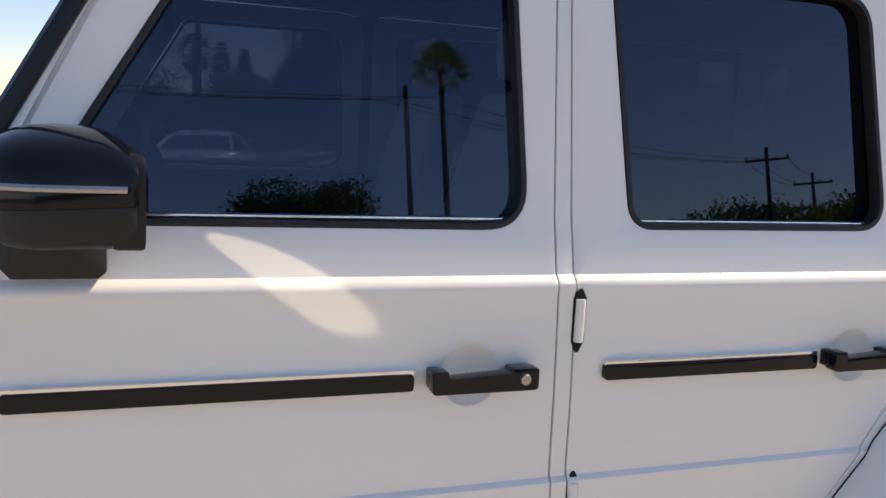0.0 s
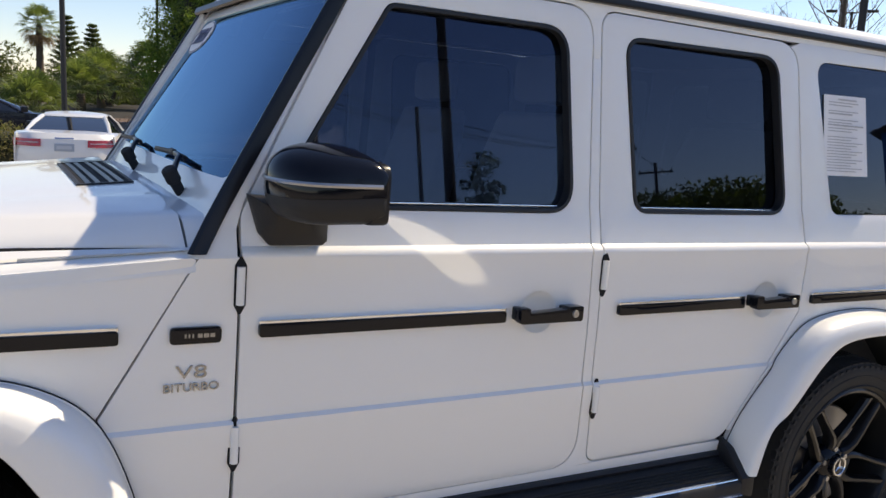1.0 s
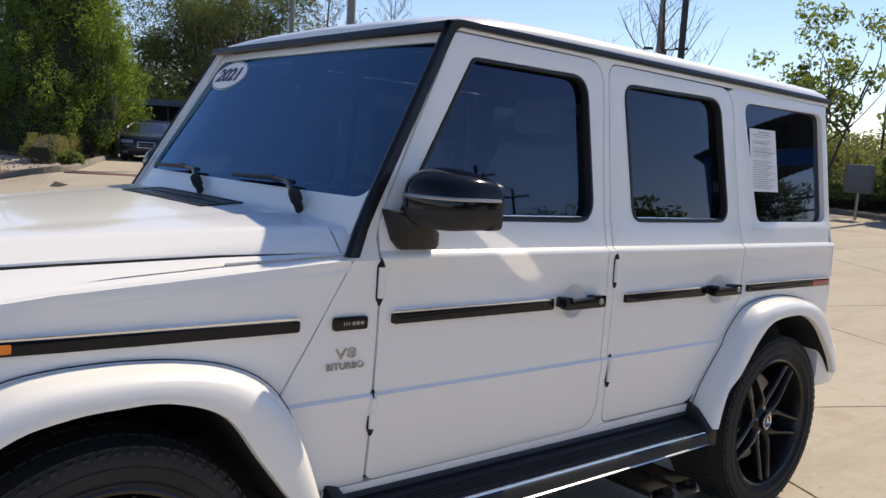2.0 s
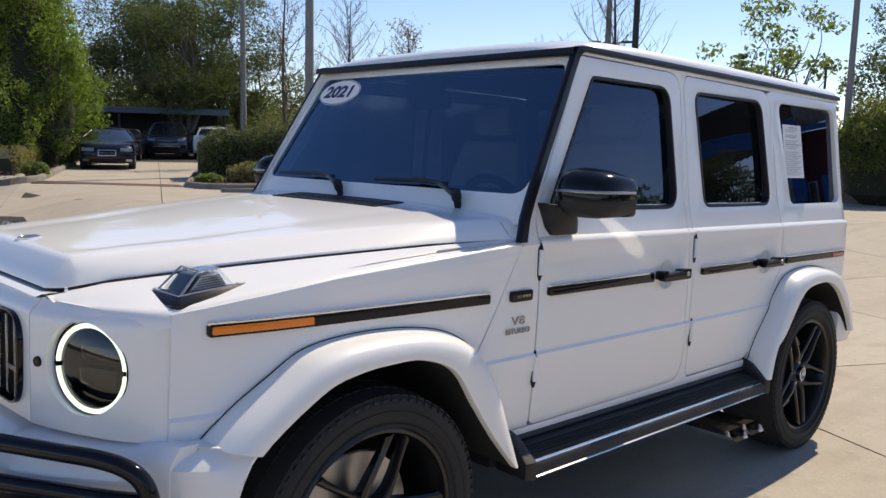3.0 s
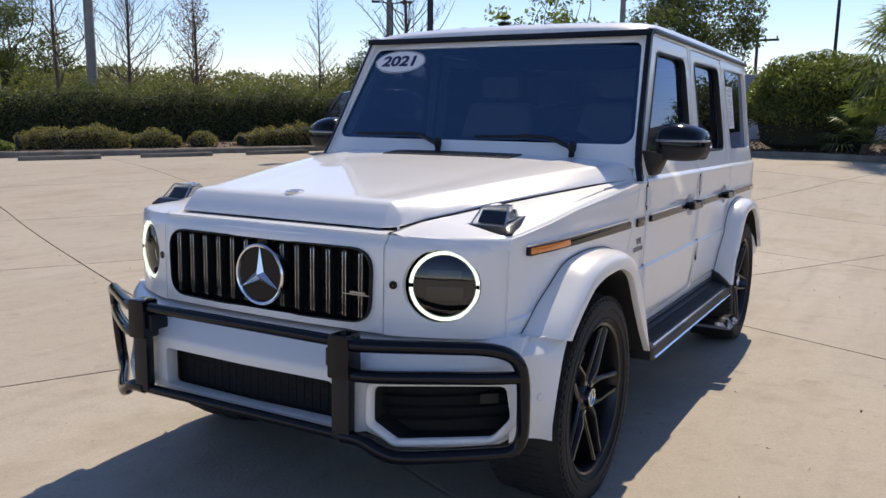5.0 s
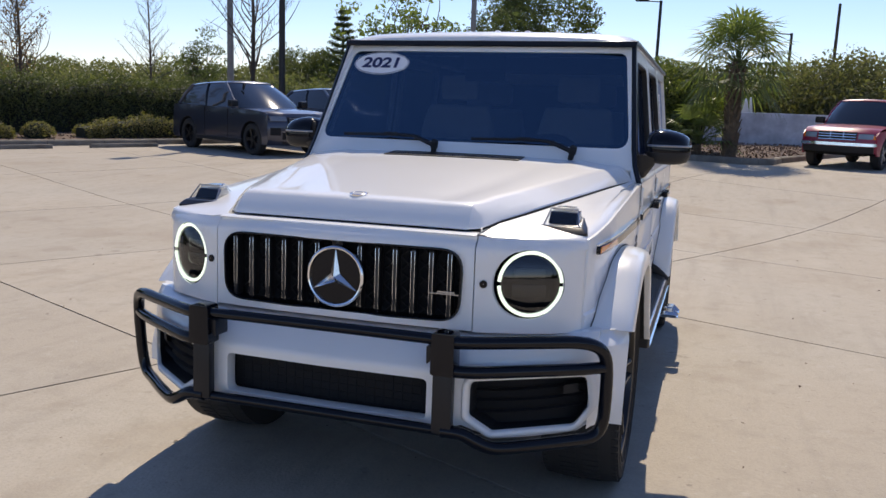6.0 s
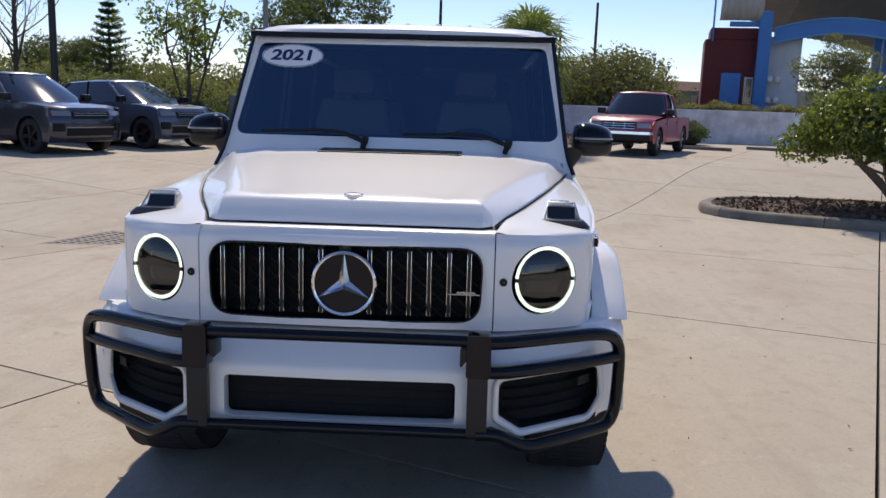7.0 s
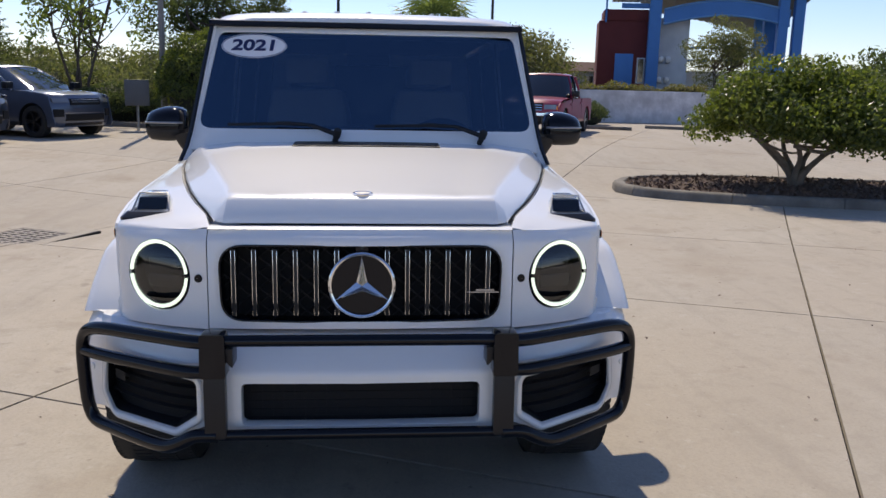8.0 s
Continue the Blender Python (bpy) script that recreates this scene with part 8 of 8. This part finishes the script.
strip("raised_ground", [(-29.3, 0.0), (-28.8, 22.0), (-70.0, 40.0), (-70.0, -2.0)], "raised dry ground behind the wall", EARTH, 1.0)
hedge(-30.2, 6.5, -29.9, 13.5, 0.9, 0.45, "low scrubby plants on top of the wall", LEAF_BOX, 0.10, 700, 1.0, wobble=0.25)
round_bush(-26.6, 7.4, 0.95, 0.85, "dark low bush by the wall", LEAF_OAK, 0.08, 3500)
sign = thing("leaning_panel", "white leaning panel standing behind the low wall", "panel", m=pose(-29.9, 1.97, ground_z(-29.9, 1.97) + 1.0))
part("panel_board", prism([Vector(p) for p in ((-0.50, 0.0), (0.48, 0.0), (0.36, 0.78), (0.05, 0.70), (-0.46, 0.66))], 0, -0.03, 0.03, 0.008), WALL_WHITE, sign)

BX, BY, BZ = -43.1, 12.15, 1.25
building = thing("blue_canopy_building", "dark red kiosk with a blue door under a blue canopy", "building", m=pose(BX, BY, BZ, 0, 0, -12))


def b(*a, r=0.0, bm=None):
    return box(*a, r, bm)


part("red_wall", b(-3.0, 0.0, 0.0, 2.9, -0.4, 3.9, r=0.02), BRICK_RED, building)
part("side_wall", b(-3.0, -0.3, 2.9, 4.9, -0.4, 4.1, r=0.02), PALE, building)
door_b = part("door", b(-0.05, 0.04, 0.95, 1.95, 0.0, 2.15, r=0.01), BLUE, building, "plain blue door")
part("door_frame", b(-0.05, 0.06, 0.88, 0.95, 0.0, 2.22), BRICK_RED, door_b)
win = part("window", b(-0.05, 0.05, 2.15, 2.6, 0.55, 1.95, r=0.01), PALE, building, "narrow window with a pale frame")
part("pane", b(0.045, 0.06, 2.22, 2.53, 0.62, 1.88), CAR_GLASS, win)
part("parapet", b(-3.05, 0.06, 0.25, 2.95, 3.9, 4.5, r=0.02), BRICK_RED, building)
for y in (2.62, 9.3, 10.1):
    part("column", b(0.1, 0.65, y, y + 0.62 if y < 9 else y + 0.5, -0.4, 5.3, r=0.03), BLUE, building)
for x, y in ((-1.6, 9.0), (-2.6, 9.7), (-5.6, 9.4), (-5.6, 3.2)):
    part("column", b(x, x + 0.5, y, y + 0.5, -0.4, 4.6, r=0.03), BLUE, building)
part("back_wall", b(-9.2, -9.0, 2.6, 11.2, -0.4, 1.5, r=0.02), PALE, building)
for z in (2.1, 2.9):
    part("back_rail", b(-8.9, -8.8, 3.0, 10.5, z, z + 0.12), BLUE, building)
for k in range(4):
    part("wall_box", b(-0.32, -0.12, 3.3 + 0.42 * (k % 2), 3.55 + 0.42 * (k % 2), 0.6 + 1.1 * (k // 2), 0.95 + 1.1 * (k // 2), r=0.01), STEEL, building)
part("flag_pole", tube([(0.1, 0.35, 3.8), (0.1, 0.35, 6.5)], 0.05, 8), BLUE, building)
arch_rows, lower, upper = [], [], []
for t in np.linspace(0, 1, 15):
    y = 3.4 + 6.5 * t
    low = 3.72 + 0.50 * math.sin(math.pi * t)
    arch_rows.append([(0.20, y, low), (0.50, y, low), (0.50, y, low + 0.78), (0.20, y, low + 0.78)])
    lower.append((0.50, y, low))
    upper.append((0.50, y, low + 0.78))
arch = part("arch_beam", loft(arch_rows, close=True, caps=True), BLUE, building)
for chord in (lower, upper):
    part("arch_chord", tube(chord, 0.055, 8), BLUE_PALE, arch)
part("beam", b(0.1, 0.35, 1.15, 2.7, 4.55, 4.8), BLUE, building)
vault = []
for t in np.linspace(0, 1, 41):
    y = 2.65 + 8.3 * t
    z = 5.85 + 0.9 * math.sin(math.pi * min(1, 0.3 + t * 0.7)) - 0.55 * t + 0.05 * (int(t * 40) % 2)
    back = z - 1.75 + 1.0 * (1 - min(1, t * 4))
    vault.append([(-9.0, y, back), (-9.0, y, back + 0.06), (1.2, y, z + 0.06), (1.2, y, z)])
part("canopy_roof", loft(vault, close=True, caps=True), CANVAS, building)
ribs = []
for t in np.linspace(0, 1, 57):
    y = 0.62 + 2.1 * t
    o = 0.09 * abs(math.sin(math.pi * 7 * t))
    outer = [(0.15 + o, 4.86), (0.62 + o, 5.10), (0.98 + o, 5.55), (1.15 + o, 6.15), (1.05 + o, 6.75), (0.65 + o, 7.2)]
    ribs.append([(x, y, z) for x, z in outer] + [(x - 0.08 - 2 * o * 0.3, y, z + 0.02) for x, z in reversed(outer)])
part("canopy_end", loft(ribs, close=True, caps=True), CANVAS_SUNLIT, building, "pale ribbed canvas end")
low_house = thing("far_house", "small pale far house with a tiled roof", "house", m=pose(-62, 15.8, 1.0, 0, 0, 10))
part("house_wall", box(-3, 0, -1.2, 1.6, 0, 1.8), CANVAS, low_house)
part("house_roof", loft([[(0.4, y, 1.75), (-1.5, y, 2.5), (-3.4, y, 1.75)] for y in (-1.5, 1.9)], close=True, caps=True), BRICKY, low_house)
for y in (-0.9, 0.4):
    part("window", box(-0.02, 0.03, y, y + 0.7, 0.6, 1.4), CAR_GLASS, low_house)

cabinet = thing("utility_cabinet", "pale blue-grey cabinet behind the wall", "cabinet", m=pose(-30.1, -4.1, ground_z(-30.1, -4.1), 0, 0, 10))
shell = part("cabinet_body", box(-0.45, 0.45, -0.55, 0.55, 0, 2.5, 0.02), mat("blue_grey_steel", (0.42, 0.44, 0.50), rough=0.6, wear=0.3, wear_size=2.0), cabinet)
for y in (-0.27, 0.27):
    part("cabinet_door", box(0.44, 0.47, y - 0.25, y + 0.25, 0.15, 2.35, 0.008), shell.data.materials[0], cabinet)

carport = thing("carport", "dark flat-roofed carport behind parked cars", "carport", m=pose(-19.4, -43.4, ground_z(-19, -43), 0, 0, 157))
# the carport's shade is put into this near-black colour
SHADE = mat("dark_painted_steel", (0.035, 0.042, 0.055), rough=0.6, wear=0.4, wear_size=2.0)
part("roof_slab", box(-4.2, 4.2, -3.0, 3.0, 2.35, 2.5, 0.02), SHADE, carport)
part("fascia", box(-4.25, 4.25, -3.06, -2.98, 2.25, 2.58, 0.01), mat("blue_grey_fascia", (0.12, 0.16, 0.22), rough=0.6, wear=0.3), carport)
part("back_wall", box(-4.2, 4.2, 2.85, 2.95, 0, 2.35), SHADE, carport)
for x in (-4.0, -1.4, 1.4, 4.0):
    part("post", tube([(x, -2.8, 0), (x, -2.8, 2.35)], 0.06, 8), SHADE, carport)
utility_pole(-22.4, -6.3, 8.5, "grey concrete pole with meter boxes near the shrubs", POLE_GREY, 0.095, False)
meter = thing("meter_box", "grey steel meter box on a stand by the pole", "box", m=pose(-21.2, -6.75, ground_z(-21.2, -6.75), 0, 0, 15))
part("stand", tube([(0, 0, 0), (0, 0, 0.8)], 0.04, 8), STEEL, meter)
METER_GREY = mat("dull_grey_steel", (0.12, 0.125, 0.13), rough=0.6, wear=0.3, wear_size=3.0)
part("meter_case", box(-0.12, 0.12, -0.33, 0.33, 0.7, 1.42, 0.015), METER_GREY, meter)
part("meter_door", box(0.115, 0.135, -0.28, 0.28, 0.75, 1.37, 0.006), METER_GREY, meter)


# ---- the lot's slabs ----
SLAB_A, SLAB_B = Vector((0.42, 0.9075)), Vector((-0.9075, 0.42))


def slab_at(ia, ib, lot):
    gap = 0.0085
    a0, a1 = -1.80 + 3.75 * ia + gap, -1.80 + 3.75 * (ia + 1) - gap
    b0, b1 = -0.05 + 3.43 * ib + gap, -0.05 + 3.43 * (ib + 1) - gap
    near = math.hypot(*((a0 + a1) / 2 * SLAB_A + (b0 + b1) / 2 * SLAB_B + Vector((1.5, 0)))) < 18
    n = 5 if near else 2
    bm = bmesh.new()
    grid = []
    for i in range(n + 1):
        row = []
        for k in range(n + 1):
            p = SLAB_A * (a0 + (a1 - a0) * i / n) + SLAB_B * (b0 + (b1 - b0) * k / n)
            row.append(bm.verts.new((p.x, p.y, ground_z(p.x, p.y))))
        grid.append(row)
    for i in range(n):
        for k in range(n):
            bm.faces.new((grid[i][k], grid[i + 1][k], grid[i + 1][k + 1], grid[i][k + 1]))
    edge = grid[0][:] + [r[-1] for r in grid[1:]] + grid[-1][-2::-1] + [r[0] for r in grid[-2:0:-1]]
    low = [bm.verts.new(v.co - Vector((0, 0, 0.05))) for v in edge]
    m = len(edge)
    for i in range(m):
        bm.faces.new((edge[i], edge[(i + 1) % m], low[(i + 1) % m], low[i]))
    return finish("paving_slab", bm, CONCRETE, lot, smooth=20)


for ia in range(-10, 11):
    for ib in range(-9, 12):
        c = SLAB_A * (-1.80 + 3.75 * (ia + 0.5)) + SLAB_B * (-0.05 + 3.43 * (ib + 0.5))
        if math.hypot(c.x + 4, c.y) < 34:
            slab_at(ia, ib, ground)

# grit and dry leaf scraps lying about
scraps = []
for k in range(260):
    x, y = RNG.uniform(-7, 3.5), RNG.uniform(-6, 7)
    scraps.append((x, y, ground_z(x, y) + 0.004))
tagged(leaf_object("ground_litter", scraps, 0.022, MULCH, outward=np.tile([0, 0, 3.0], (len(scraps), 1)), spread=0.6), "dark leaf scraps and grit on the concrete", "litter", kind="stuff")
